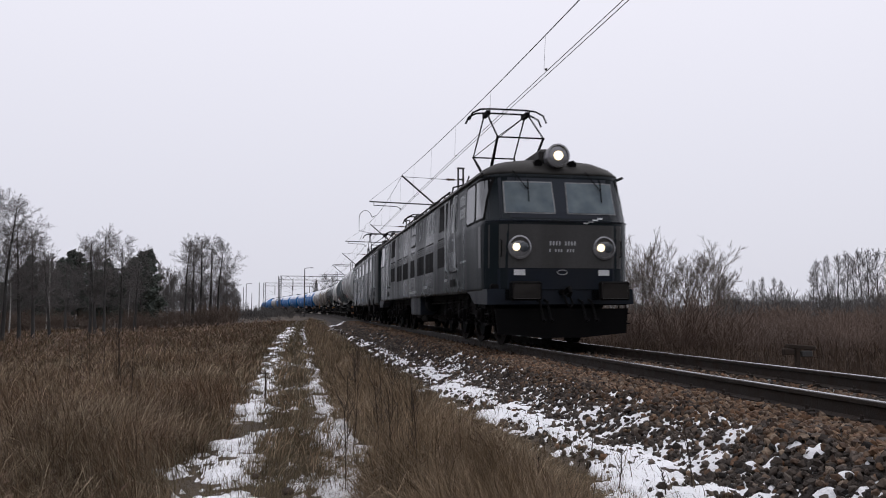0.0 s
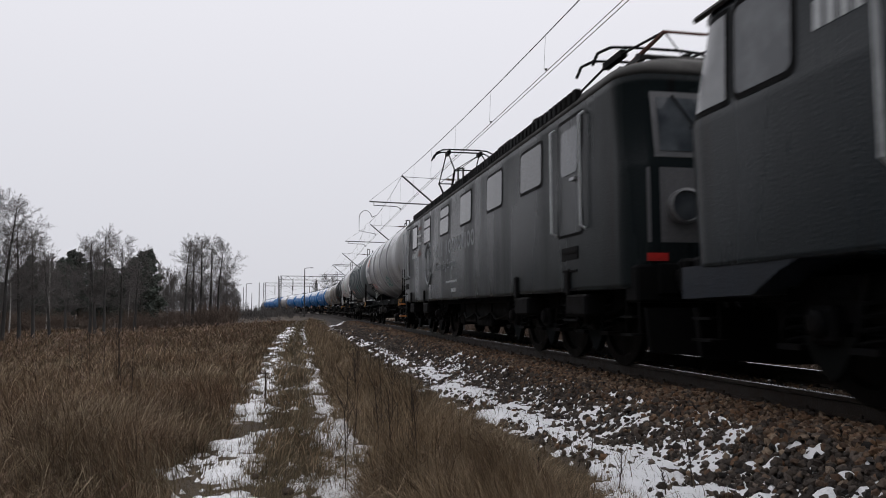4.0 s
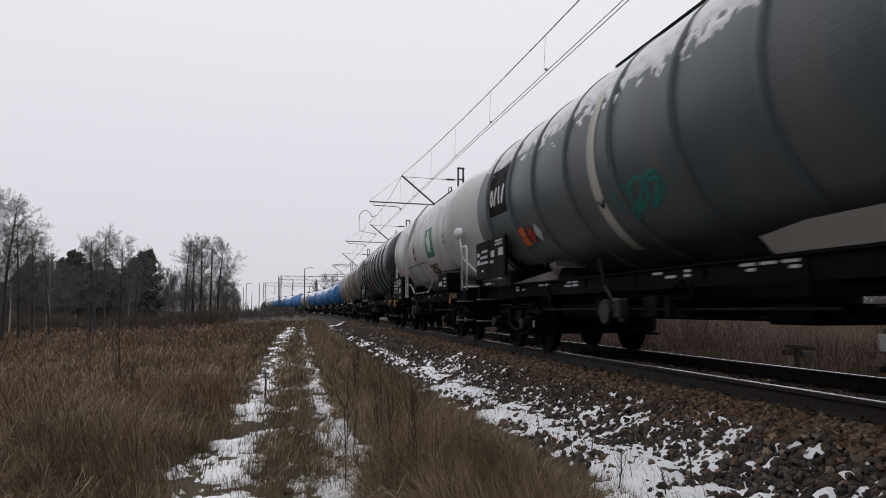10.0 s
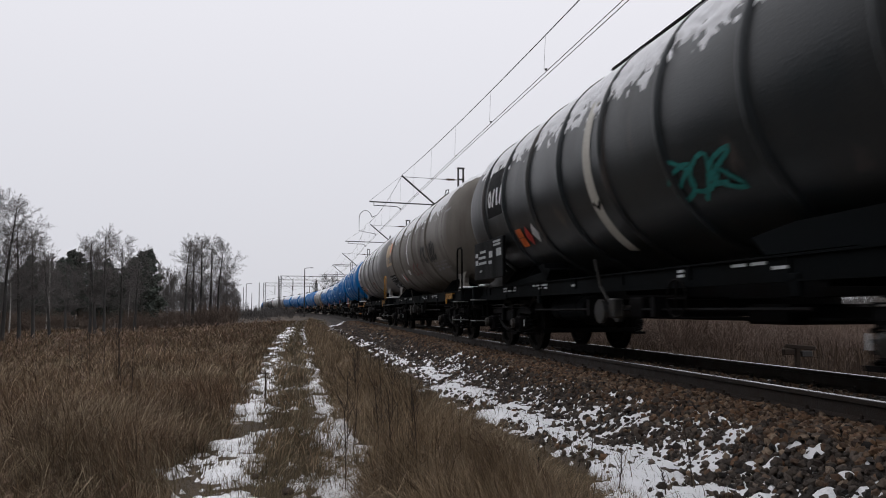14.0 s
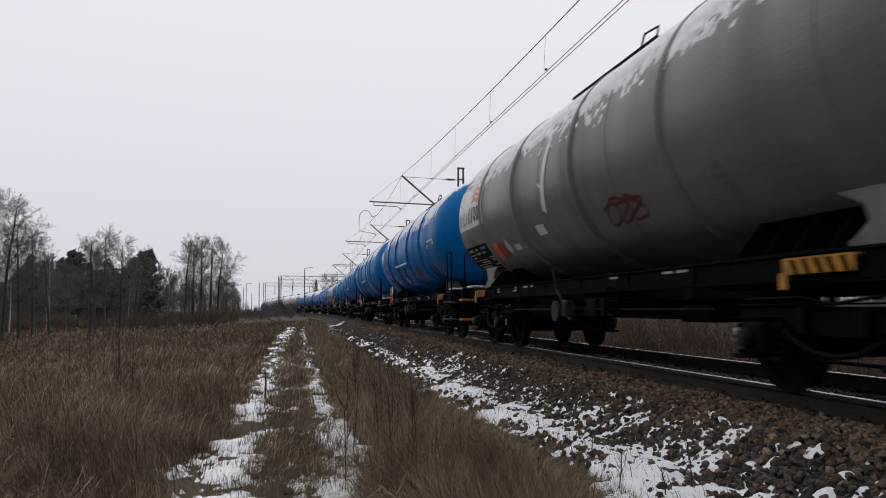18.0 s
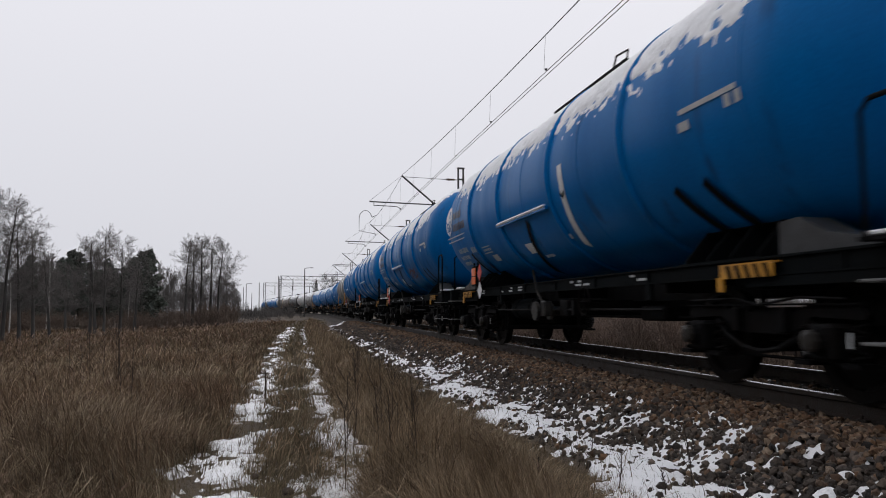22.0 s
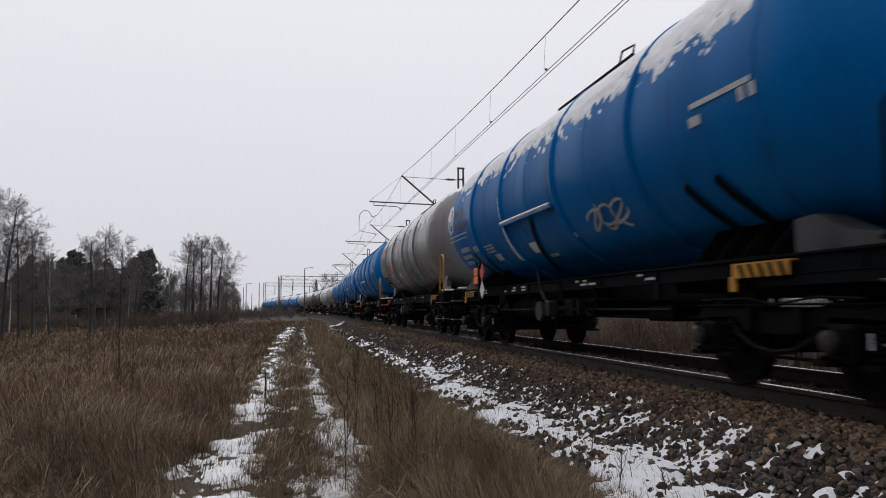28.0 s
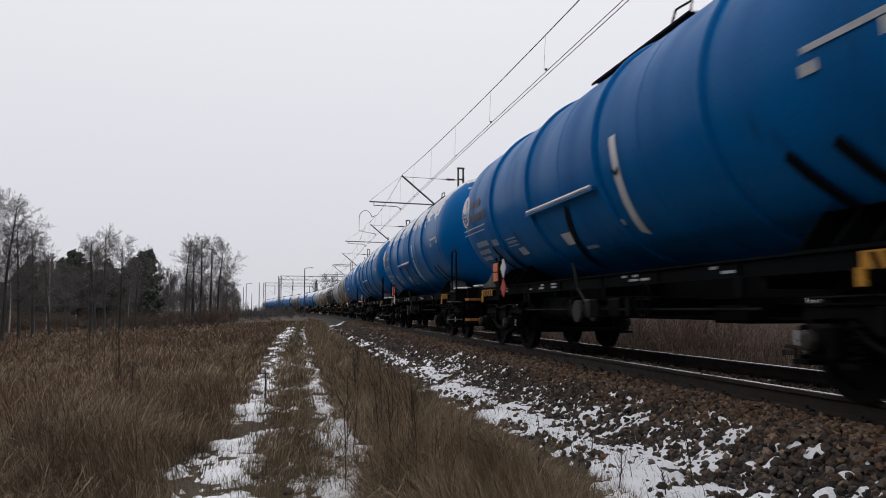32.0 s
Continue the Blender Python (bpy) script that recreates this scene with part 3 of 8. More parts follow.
def grow():
    r = np.random.RandomState(21)
    # field, verge and tufts, thinning with the distance from the path's end
    n = 520000
    d = np.exp(math.log(2.6) + (math.log(95) - math.log(2.6)) * r.rand(n))
    th = np.where(r.rand(n) < 0.86, radians(-40) + radians(62) * r.rand(n), radians(-120) + radians(210) * r.rand(n))
    x, y = d * np.sin(th), d * np.cos(th)
    s, u = near_line(x, y)
    w, edge, clump, field, verge, island = zones(x, y, s, u, n, r)
    g = ground_z(s, u, x, y)
    tall = (np.clip(0.2 + (-w - 0.6) * 0.5, 0.2, 0.5) + 0.09 * np.clip(-w - 1.2, 0, 2.4)) * (1 - 0.45 * np.clip((d - 9) / 16, 0, 1))
    h = np.where(field, tall * (0.3 + 1.05 * clump) * (0.4 + 0.8 * r.rand(n) ** 0.8), 0.0)
    h = np.where(verge, 0.6 * np.clip((2.25 - w) / 0.95, 0.16, 1) * np.clip((w - 0.3) / 0.5, 0.35, 1) * (0.4 + 0.95 * clump) * (0.4 + 0.75 * r.rand(n)), h)
    h = np.where(verge & (w > 1.5), np.maximum(h, 0.07 + 0.07 * r.rand(n)), h)
    h = np.where(island, (0.08 + 0.2 * clump) * (0.5 + 0.7 * r.rand(n)), h)
    tuft = rough(x, y, 2.6, 85) > 0.53
    stray = ~(field | verge | island) & (u < -2.4) & (r.rand(n) < np.where((s < 5.6) & (w < 0.6), 0.6, 1.0) * np.where(tuft & (w < 1.2), 0.7, np.where(w > 2.0, 0.14, 0.2)))
    h = np.where(stray, 0.06 + np.where(tuft, 0.22, 0.12) * r.rand(n), h)
    keep = (h > 0.05) & (r.rand(n) < np.where(verge & (w > 1.5), 1.0, np.where(field | verge, 0.3 + 0.95 * clump, 0.9)))
    lie = wind(x, y)
    for name, sel, mat, lab, lean in (("dead_grass", keep & field, m_straw, "tall dry reddish-brown grass of the field", 0.8), ("verge_grass", keep & verge, m_verge, "dry tan grass on the verge beside the track", 0.9), ("path_tufts", keep & (island | stray | ((verge | field) & (h < 0.34))), m_tuft, "low half-green grass tufts on the path", 1.1)):
        i = np.nonzero(sel)[0]
        blades(name, x[i], y[i], g[i], h[i], np.maximum(0.0038, 0.0008 * d[i]) * (0.5 + 1.3 * r.rand(len(i)) ** 3), mat, lab, r, lean, toward=lie[i])
    # the grass beside and behind the standpoint
    n = 60000
    x2, y2 = -14 + 24 * r.rand(n), -14 + 20 * r.rand(n)
    s2, u2 = near_line(x2, y2)
    w2 = u2 + FOOT
    clump2 = rough(x2, y2, 2.2, 80)
    ok = ((w2 < -0.75) | ((w2 > 0.65) & (w2 < 2.1))) & (np.abs(np.degrees(np.arctan2(x2, y2))) > 38) & (np.hypot(x2, y2) > 0.9) & (r.rand(n) < 0.3 + 0.9 * clump2)
    x2, y2, s2, u2, c2 = x2[ok], y2[ok], s2[ok], u2[ok], clump2[ok]
    blades("dead_grass", x2, y2, ground_z(s2, u2, x2, y2), (0.2 + 0.4 * c2) * (0.5 + 0.7 * r.rand(len(x2))), 0.008 + 0.006 * r.rand(len(x2)), m_straw, "tall dry brown grass of the field and verge", r, 0.8)
    # pale straws bowing over the near grass, and the nodding seed heads of the tall stalks
    for what, n, d0, d1, share in (("straw", 95000, 4.0, 30, 0.8), ("head", 60000, 4.2, 75, 1.0)):
        d = np.exp(math.log(d0) + (math.log(d1) - math.log(d0)) * r.rand(n))
        th = radians(-38) + radians(54) * r.rand(n)
        x, y = d * np.sin(th), d * np.cos(th)
        s, u = near_line(x, y)
        w, edge, clump, field, verge, island = zones(x, y, s, u, n, r)
        patch = np.clip(1.6 * rough(x, y, 0.9, 95) - 0.35, 0, 1)
        if what == "straw":
            ok = (field | (verge & (w < 1.95)) | (island & (r.rand(n) < 0.5))) & (r.rand(n) < 0.1 + 0.5 * patch + 0.4 * clump)
        else:
            ok = ((field & (w < -0.9)) | (verge & (w < 1.5))) & (r.rand(n) < 0.05 + 0.95 * clump * (0.15 + 0.85 * patch))
        x, y, s, u, w, d, clump, island = x[ok], y[ok], s[ok], u[ok], w[ok], d[ok], clump[ok], island[ok]
        n = len(x)
        base = np.stack([x, y, ground_z(s, u, x, y)], 1)
        b = wind(x, y) + r.normal(0, 0.8, n)
        h = np.clip(0.24 + 0.3 * np.clip(np.abs(w) - 0.7, 0, 1) + 0.06 * np.clip(-w - 1.7, 0, 3), 0, 0.75) * np.clip((2.25 - w) / 0.8, 0.3, 1) * (1 - 0.4 * np.clip((d - 9) / 16, 0, 1))
        h = np.where(island, 0.22, h) * (0.55 + 0.55 * r.rand(n)) * (0.6 + 0.55 * clump)
        if what == "straw":
            arcs("pale_straws", base, h, b, 0.25 + 0.85 * r.rand(n), np.maximum(0.004, 0.0008 * d) * (0.6 + 0.9 * r.rand(n)), m_pale, "pale dry straws bowing over the grass", (0.0, 0.4, 0.72, 1.0))
        else:
            plumes("seed_heads", base, h * 1.15, b, 0.2 + 0.5 * r.rand(n), np.maximum(0.008, 0.001 * d) * (0.5 + 0.7 * r.rand(n)), m_plume, "feathery brown seed heads over the tall grass", r)
    # reeds beyond the track
    n = 110000
    d = np.exp(math.log(9) + (math.log(90) - math.log(9)) * r.rand(n))
    th = radians(-15) + radians(85) * r.rand(n)
    x, y = d * np.sin(th), d * np.cos(th)
    s, u = near_line(x, y)
    k = (u > 2.9) & (r.rand(n) < 0.3 + 0.9 * rough(x, y, 0.6, 90))
    x, y, s, u, d = x[k], y[k], s[k], u[k], d[k]
    h = (0.5 + 0.75 * np.clip((u - 3) / 8, 0, 1)) * (0.4 + 0.6 * r.rand(len(x))) * (0.6 + 0.7 * rough(x, y, 0.45, 91))
    blades("reeds", x, y, ground_z(s, u, x, y), h, np.maximum(0.006, 0.001 * d), m_reed, "brown reed thicket beyond the railway", r, 0.45, "reeds")


grow()

# ---- tank wagons ----
# In a wagon's own space y runs back from its middle, x to the far side, z up from the rail top.
RT, ZC = 1.475, 2.73
GAUGE = 0.7535


def along(L):
    return lambda a: a - L / 2


def on_tank(a, h, L, r=RT, off=0.0):
    """The point of the shell's near side at a metres from the front and h over the rail."""
    k = max(-0.999, min(0.999, (h - ZC) / r))
    p = math.asin(k)
    return Vector((-(r + off) * math.cos(p), a - L / 2, ZC + (r + off) * math.sin(p)))


def sheet_on_tank(bm, a0, a1, h0, h1, L, off=0.006, r=RT, n=6, slant=0.0):
    rows = []
    for i in range(n + 1):
        h = h0 + (h1 - h0) * i / n
        d = slant * i / n
        rows.append((bm.verts.new(on_tank(a0 + d, h, L, r, off)), bm.verts.new(on_tank(a1 + d, h, L, r, off))))
    for q, w in zip(rows, rows[1:]):
        bm.faces.new((q[0], q[1], w[1], w[0]))


def shape_on_tank(bm, pts, L, off=0.008, r=RT):
    ca, ch = sum(p[0] for p in pts) / len(pts), sum(p[1] for p in pts) / len(pts)
    c = bm.verts.new(on_tank(ca, ch, L, r, off))
    vs = []
    for i, p in enumerate(pts):
        q = pts[(i + 1) % len(pts)]
        vs.append(bm.verts.new(on_tank(*p, L, r, off)))
        vs.append(bm.verts.new(on_tank((p[0] + q[0]) / 2, (p[1] + q[1]) / 2, L, r, off)))
    for i in range(len(vs)):
        bm.faces.new((c, vs[i], vs[(i + 1) % len(vs)]))


def ribbon_on_tank(bm, pts, wide, L, off=0.009, r=RT):
    fine = []
    for p, q in zip(pts, pts[1:]):
        k = max(1, int(math.hypot(q[0] - p[0], q[1] - p[1]) / 0.07))
        fine += [(p[0] + (q[0] - p[0]) * i / k, p[1] + (q[1] - p[1]) * i / k) for i in range(k)]
    pts = fine + [pts[-1]]
    prev = None
    for i, p in enumerate(pts):
        a, b = pts[max(0, i - 1)], pts[min(len(pts) - 1, i + 1)]
        d = Vector((b[0] - a[0], b[1] - a[1]))
        d = d.normalized() if d.length else Vector((1, 0))
        q = (bm.verts.new(on_tank(p[0] - d.y * wide / 2, p[1] + d.x * wide / 2, L, r, off)), bm.verts.new(on_tank(p[0] + d.y * wide / 2, p[1] - d.x * wide / 2, L, r, off)))
        if prev:
            bm.faces.new((prev[0], prev[1], q[1], q[0]))
        prev = q


def bars_on_tank(bm, a0, a1, h0, h1, count, L, gap=0.4, off=0.009, r=RT, slant=0.0, ragged=0.0):
    """A row of bars in place of lettering."""
    step = (a1 - a0) / count
    for i in range(count):
        cut = ragged * random.random()
        sheet_on_tank(bm, a0 + step * i, a0 + step * (i + 1 - gap), h0, h1 - (h1 - h0) * cut, L, off, r, 3, slant)


def scrawl(cx, ch, wide, tall, seed):
    r = random.Random(seed)
    loops = []
    for k in range(3):
        x0, ph, kx = cx + wide * (k / 2 - 0.5) * 0.8, r.random() * 6, 1 + r.random()
        loops.append([(x0 + wide * 0.3 * math.cos(ph + i * kx * 0.45) * (1 - 0.02 * i), ch + tall * 0.5 * math.sin(ph + i * 0.5) * (0.6 + 0.03 * i)) for i in range(17)])
    return loops


def wheel_bm(r=0.46):
    bm = B()
    spin(bm, [(-0.068, r * 0.22), (-0.068, r * 0.35), (-0.03, r * 0.42), (-0.02, r * 0.8), (-0.065, r * 0.86), (-0.065, r), (0.04, r * 1.0), (0.052, r * 1.065), (0.07, r * 1.06), (0.07, r * 0.86), (0.02, r * 0.8), (0.012, r * 0.42), (0.07, r * 0.35), (0.07, r * 0.22)], seg=32)
    return bm


SHARED = {}


def shared(key, maker):
    """One mesh for all alike parts: the first object is made, later ones sit on its mesh."""
    def put(name, parent, m=Matrix(), label=""):
        if key not in SHARED:
            bm, mat, smooth = maker()
            ob = part(name, bm, mat, parent, label, smooth)
            SHARED[key] = ob.data
        else:
            ob = new(name, SHARED[key])
            ob.parent = parent
            if label:
                ob["label"] = label
        ob.matrix_local = m
        return ob
    return put


def simple(fn, mat, smooth=False):
    def made():
        bm = B()
        fn(bm)
        return bm, mat, smooth
    return made


put_wheel = shared("wheel", lambda: (wheel_bm(), WHEEL, False))
put_axle = shared("axle", simple(lambda bm: spin(bm, [(-1.05, 0.06), (-0.85, 0.065), (-0.68, 0.1), (-0.5, 0.085), (0.5, 0.085), (0.68, 0.1), (0.85, 0.065), (1.05, 0.06)], seg=12), WHEEL))


def wheelset(thing, y, r=0.46):
    ws = put_axle("wheelset", thing, pose(0, y, r) @ Matrix.Diagonal((1, r / 0.46, r / 0.46, 1)), "steel wheels on an axle")
    for side in (-1, 1):
        w = put_wheel("wheel", ws, pose(side * GAUGE, 0, 0, 0, 0, 180 if side < 0 else 0))
    return ws


def coil(bm, x, y, z0, z1, r=0.06, n=5):
    tube(bm, [(x + r * math.cos(i * math.tau / 6), y + r * math.sin(i * math.tau / 6), z0 + (z1 - z0) * i / (6 * n)) for i in range(6 * n + 1)], 0.014, 4)


def bogie_side(bm, sx):
    """A cast side frame, arched over the wheels, with a bellied tie bar under its middle."""
    x0, x1 = sorted((sx * 0.95, sx * 1.03))
    top = [(-1.25, 0.66), (-1.2, 0.72), (-0.6, 0.74), (-0.42, 0.68), (0.42, 0.68), (0.6, 0.74), (1.2, 0.72), (1.25, 0.66)]
    bot = [(1.22, 0.62), (0.64, 0.64), (0.5, 0.54), (0.3, 0.49), (-0.3, 0.49), (-0.5, 0.54), (-0.64, 0.64), (-1.22, 0.62)]
    prism(bm, top + bot, x0, x1, "x")
    tube(bm, [(sx * 1.06, y, z) for y, z in ((-0.66, 0.6), (-0.5, 0.46), (-0.25, 0.36), (0, 0.33), (0.25, 0.36), (0.5, 0.46), (0.66, 0.6))], 0.026, 6)
    box(bm, *sorted((sx * 0.93, sx * 1.07)), -1.22, 1.22, 0.735, 0.75)


def box_side(bm):
    box(bm, -0.13, 0.1, -0.14, 0.14, -0.16, 0.13, 0.03)
    spin(bm, [(-0.2, 0.06), (-0.18, 0.1), (-0.1, 0.12), (0.05, 0.12)], seg=12)


def spring_bm(bm):
    box(bm, -0.09, 0.09, -0.09, 0.09, -0.2, -0.16)
    coil(bm, 0, 0, -0.17, 0.14, 0.07, 4)


put_bframe = shared("bogie", simple(lambda bm: (bogie_side(bm, -1), bogie_side(bm, 1), box(bm, -1.0, 1.0, -0.2, 0.2, 0.48, 0.72, 0.02), box(bm, -0.95, 0.95, -1.3, -1.22, 0.58, 0.7), box(bm, -0.95, 0.95, 1.22, 1.3, 0.58, 0.7), spin(bm, [(-0.12, 0.3), (0.12, 0.3)], pose(0, 0, 0.76, 0, 90, 0), 16)), STEEL))
put_abox = shared("axle_box", simple(box_side, STEEL))
put_spring = shared("spring", simple(spring_bm, STEEL))
put_mark = shared("mark", simple(lambda bm: box(bm, -0.012, 0, -0.012, 0.012, -0.06, 0.06), PALE))
put_shoe = shared("brake_shoe", simple(lambda bm: (box(bm, -0.05, 0.05, -0.05, 0.05, -0.16, 0.16, 0.02), box(bm, -0.02, 0.02, -0.03, 0.03, 0.1, 0.4)), STEEL))


def rigging_bm(bm):
    """Brake levers, hangers, pull rods and pipes on and inside a bogie."""
    for sx in (-1, 1):
        for y in (-1.42, -0.4, 0.4, 1.42):
            tube(bm, [(sx * 0.86, y, 0.74), (sx * 0.86, y * 0.98, 0.3)], 0.02, 5)
        tube(bm, [(sx * 0.9, -1.35, 0.28), (sx * 0.9, 1.35, 0.28)], 0.016, 5)
        for y in (-0.34, 0.34):
            box(bm, *sorted((sx * 1.02, sx * 1.1)), y - 0.05, y + 0.05, 0.5, 0.72, 0.012)
        tube(bm, [(sx * 1.09, -1.1, 0.78), (sx * 1.11, -0.6, 0.8), (sx * 1.12, -0.1, 0.74), (sx * 1.1, 0.3, 0.8), (sx * 1.08, 1.1, 0.79)], 0.013, 5)
    for y in (-1.4, -0.42, 0.42, 1.4):
        box(bm, -0.85, 0.85, y - 0.03, y + 0.03, 0.3, 0.38, 0.01)
    for x in (-0.12, 0.12):
        tube(bm, [(x, -1.3, 0.5), (x, 1.3, 0.44)], 0.02, 5)


put_rigging = shared("brake_rigging", simple(rigging_bm, STEEL))
put_bearing = shared("bearing_cap", simple(lambda bm: (spin(bm, [(-0.05, 0.05), (-0.04, 0.085), (0.0, 0.09)], seg=10), [spin(bm, [(-0.055, 0.012), (-0.03, 0.012)], pose(0, 0.06 * math.cos(k * math.tau / 3), 0.06 * math.sin(k * math.tau / 3)), 6) for k in range(3)]), surface("greasy_cast_steel", (0.02, 0.018, 0.016), 0.45, 0, (0.05, 0.042, 0.035), 0.6, 9, (1, 1, 1))))


def bogie(thing, yc, sets):
    b = put_bframe("bogie", thing, pose(0, yc, 0), "black steel two-axle bogie")
    put_rigging("brake_rigging", b)
    for dy in (-0.9, 0.9):
        for sx in (-1, 1):
            turn = 0 if sx < 0 else 180
            put_abox("axle_box", b, pose(sx * 1.04, dy, 0.46, 0, 0, turn))
            if sx < 0:
                put_bearing("bearing_cap", b, pose(-1.235, dy, 0.46), "greasy bearing cap")
            for q in (-0.27, 0.27):
                put_spring("spring", b, pose(sx * 1.04, dy + q, 0.46))
            put_shoe("brake_shoe", b, pose(sx * GAUGE, dy * 0.42, 0.47))
        put_mark("mark", b, pose(-1.13, dy * 1.32, 0.47), "white inspection marks")
        sets.append(wheelset(thing, yc + dy))
    return b


def buffer_bm(bm):
    spin(bm, [(0, 0.13), (0.22, 0.12), (0.24, 0.095), (0.5, 0.09), (0.53, 0.16), (0.56, 0.23), (0.585, 0.235), (0.6, 0.2)], pose(0, 0, 0, 0, 0, -90), 20)


put_buffer = shared("buffer", simple(buffer_bm, STEEL))
put_hook = shared("hook", simple(lambda bm: (box(bm, -0.05, 0.05, -0.35, 0, -0.05, 0.05, 0.01), tube(bm, [(0, -0.33, 0.05), (0, -0.5, 0.08), (0, -0.56, 0), (0, -0.5, -0.07), (0, -0.4, -0.05)], 0.04, 6), tube(bm, [(0.06, -0.3, -0.02), (0.06, -0.5, -0.22), (0, -0.55, -0.3), (-0.06, -0.5, -0.22), (-0.06, -0.3, -0.02)], 0.022, 6)), STEEL))
put_hose = shared("hose", simple(lambda bm: tube(bm, [(0, 0, 0), (0, -0.2, -0.05), (0, -0.33, -0.25), (0, -0.42, -0.42), (0, -0.52, -0.38)], 0.024, 6), BLACK))
put_step = shared("step", simple(lambda bm: box(bm, -0.15, 0.15, -0.19, 0.19, 0.0, 0.022, 0.006), surface("step_steel", (0.1, 0.1, 0.1), 0.5, 0, (0.3, 0.3, 0.3), 0.6, 4, (1, 1, 1))))
put_stephang = shared("step_hanger", simple(lambda bm: [tube(bm, [(x, y, 0.3), (x, y, -0.42)], 0.017, 5) for x in (0.13,) for y in (-0.17, 0.17)], FRAME))


def rail_bm(bm, high=0.98, wide=0.5):
    tube(bm, [(0, -wide / 2, 0), (0, -wide / 2, high - 0.08), (0, -wide / 2 + 0.08, high), (0, wide / 2 - 0.08, high), (0, wide / 2, high - 0.08), (0, wide / 2, 0)], 0.02, 6)


put_rail_k = shared("rail_k", simple(rail_bm, BLACK, True))
put_step_y = shared("step_y", simple(lambda bm: box(bm, -0.15, 0.15, -0.19, 0.19, 0.0, 0.05, 0.006), WORN_O))
put_rail_y = shared("rail_y", simple(rail_bm, YELLOW, True))
put_rail_w = shared("rail_w", simple(rail_bm, WHITE, True))


def stripes_bm(bm):
    for i in range(5):
        y = -0.38 + i * 0.14
        q = [bm.verts.new((-0.004, y + a, b)) for a, b in ((0, 0.0), (0.07, 0.0), (0.13, 0.12), (0.06, 0.12))]
        bm.faces.new(q)


put_hazard = shared("hazard", simple(lambda bm: (box(bm, 0, 0.012, -0.4, 0.4, 0, 0.12, 0.004), box(bm, 0, 0.03, 0.36, 0.45, -0.12, 0.02, 0.004), box(bm, 0, 0.15, -0.4, 0.4, 0.12, 0.135)), YELLOW))
put_stripes = shared("stripes", simple(stripes_bm, BLACK))


def ladder_bm(bm, top=3.3, bottom=1.2):
    for y in (-0.2, 0.2):
        tube(bm, [(y, 0, bottom), (y, 0, top - 0.35), (y, 0.12, top), (y, 0.35, top + 0.2)], 0.022, 5)
    k = int((top - bottom) / 0.3)
    for i in range(k):
        tube(bm, [(-0.2, 0, bottom + 0.15 + 0.3 * i), (0.2, 0, bottom + 0.15 + 0.3 * i)], 0.014, 5)


put_ladder = shared("ladder", simple(ladder_bm, FRAME))


def walkway_bm(bm):
    for y in range(12):
        box(bm, -0.4, 0.4, -1.5 + 0.25 * y, -1.3 + 0.25 * y, 0.0, 0.03)
    for x in (-0.4, 0.4):
        tube(bm, [(x, -1.5, 0.0), (x, 1.5, 0.0)], 0.022, 4)
        tube(bm, [(x, -1.55, 0.0), (x, -1.6, 0.12), (x, -1.2, 0.16), (x, -1.1, 0.02)], 0.016, 5)
    for y in (-1.2, 0, 1.2):
        box(bm, -0.35, 0.35, y - 0.03, y + 0.03, -0.16, 0.0)


put_walk = shared("walkway", simple(walkway_bm, STEEL))
put_dome = shared("manhole", simple(lambda bm: (spin(bm, [(0, 0.3), (0.1, 0.3), (0.11, 0.34), (0.15, 0.34), (0.19, 0.2)], pose(0, 0, 0, 0, -90, 0), 16), tube(bm, [(-0.2, 0.3, 0.1), (-0.2, 0.38, 0.2), (0.2, 0.38, 0.2), (0.2, 0.3, 0.1)], 0.015, 5)), STEEL))


def under_bm(bm):
    spin(bm, [(-0.55, 0.05), (-0.5, 0.17), (0.5, 0.17), (0.55, 0.05)], pose(-0.45, 2.1, 0.62, 0, 0, 90), 14)
    spin(bm, [(-0.2, 0.05), (-0.18, 0.13), (0.25, 0.13), (0.3, 0.05)], pose(0.3, 0.8, 0.7, 0, 0, 90), 12)
    box(bm, -1.12, -0.9, -0.5, -0.15, 0.6, 0.85, 0.02)
    box(bm, -0.5, 0.5, -2.3, -1.6, 0.55, 0.75, 0.03)
    tube(bm, [(-1.1, -3.4, 0.7), (-1.1, 3.4, 0.7)], 0.02, 5)
    tube(bm, [(-0.3, -3.6, 0.6), (-0.3, 3.6, 0.6)], 0.025, 5)
    box(bm, -1.2, 1.2, 0.9, 1.0, 0.62, 0.84)
    box(bm, -1.2, 1.2, -0.95, -0.85, 0.62, 0.84)


put_under = shared("brake_gear", simple(under_bm, STEEL))


def valve_bm(bm):
    spin(bm, [(-0.3, 0.09), (-0.1, 0.09), (-0.1, 0.14), (-0.05, 0.14), (-0.05, 0.08), (0.3, 0.08)], pose(-1.05, 0, 0.68), 10)
    spin(bm, [(0, 0.15), (0.05, 0.15)], pose(-1.38, 0, 0.68), 12)
    tube(bm, [(-1.2, 0.1, 0.8), (-1.25, 0.25, 1.0), (-1.3, 0.3, 1.35)], 0.022, 5)
    box(bm, -1.33, -1.2, -0.32, -0.14, 0.6, 0.84, 0.02)


put_valve = shared("discharge_valve", simple(valve_bm, surface("worn_grey_metal", (0.014, 0.014, 0.014), 0.6, 0.0, (0.07, 0.06, 0.05), 0.6, 6, (1, 1, 1))))


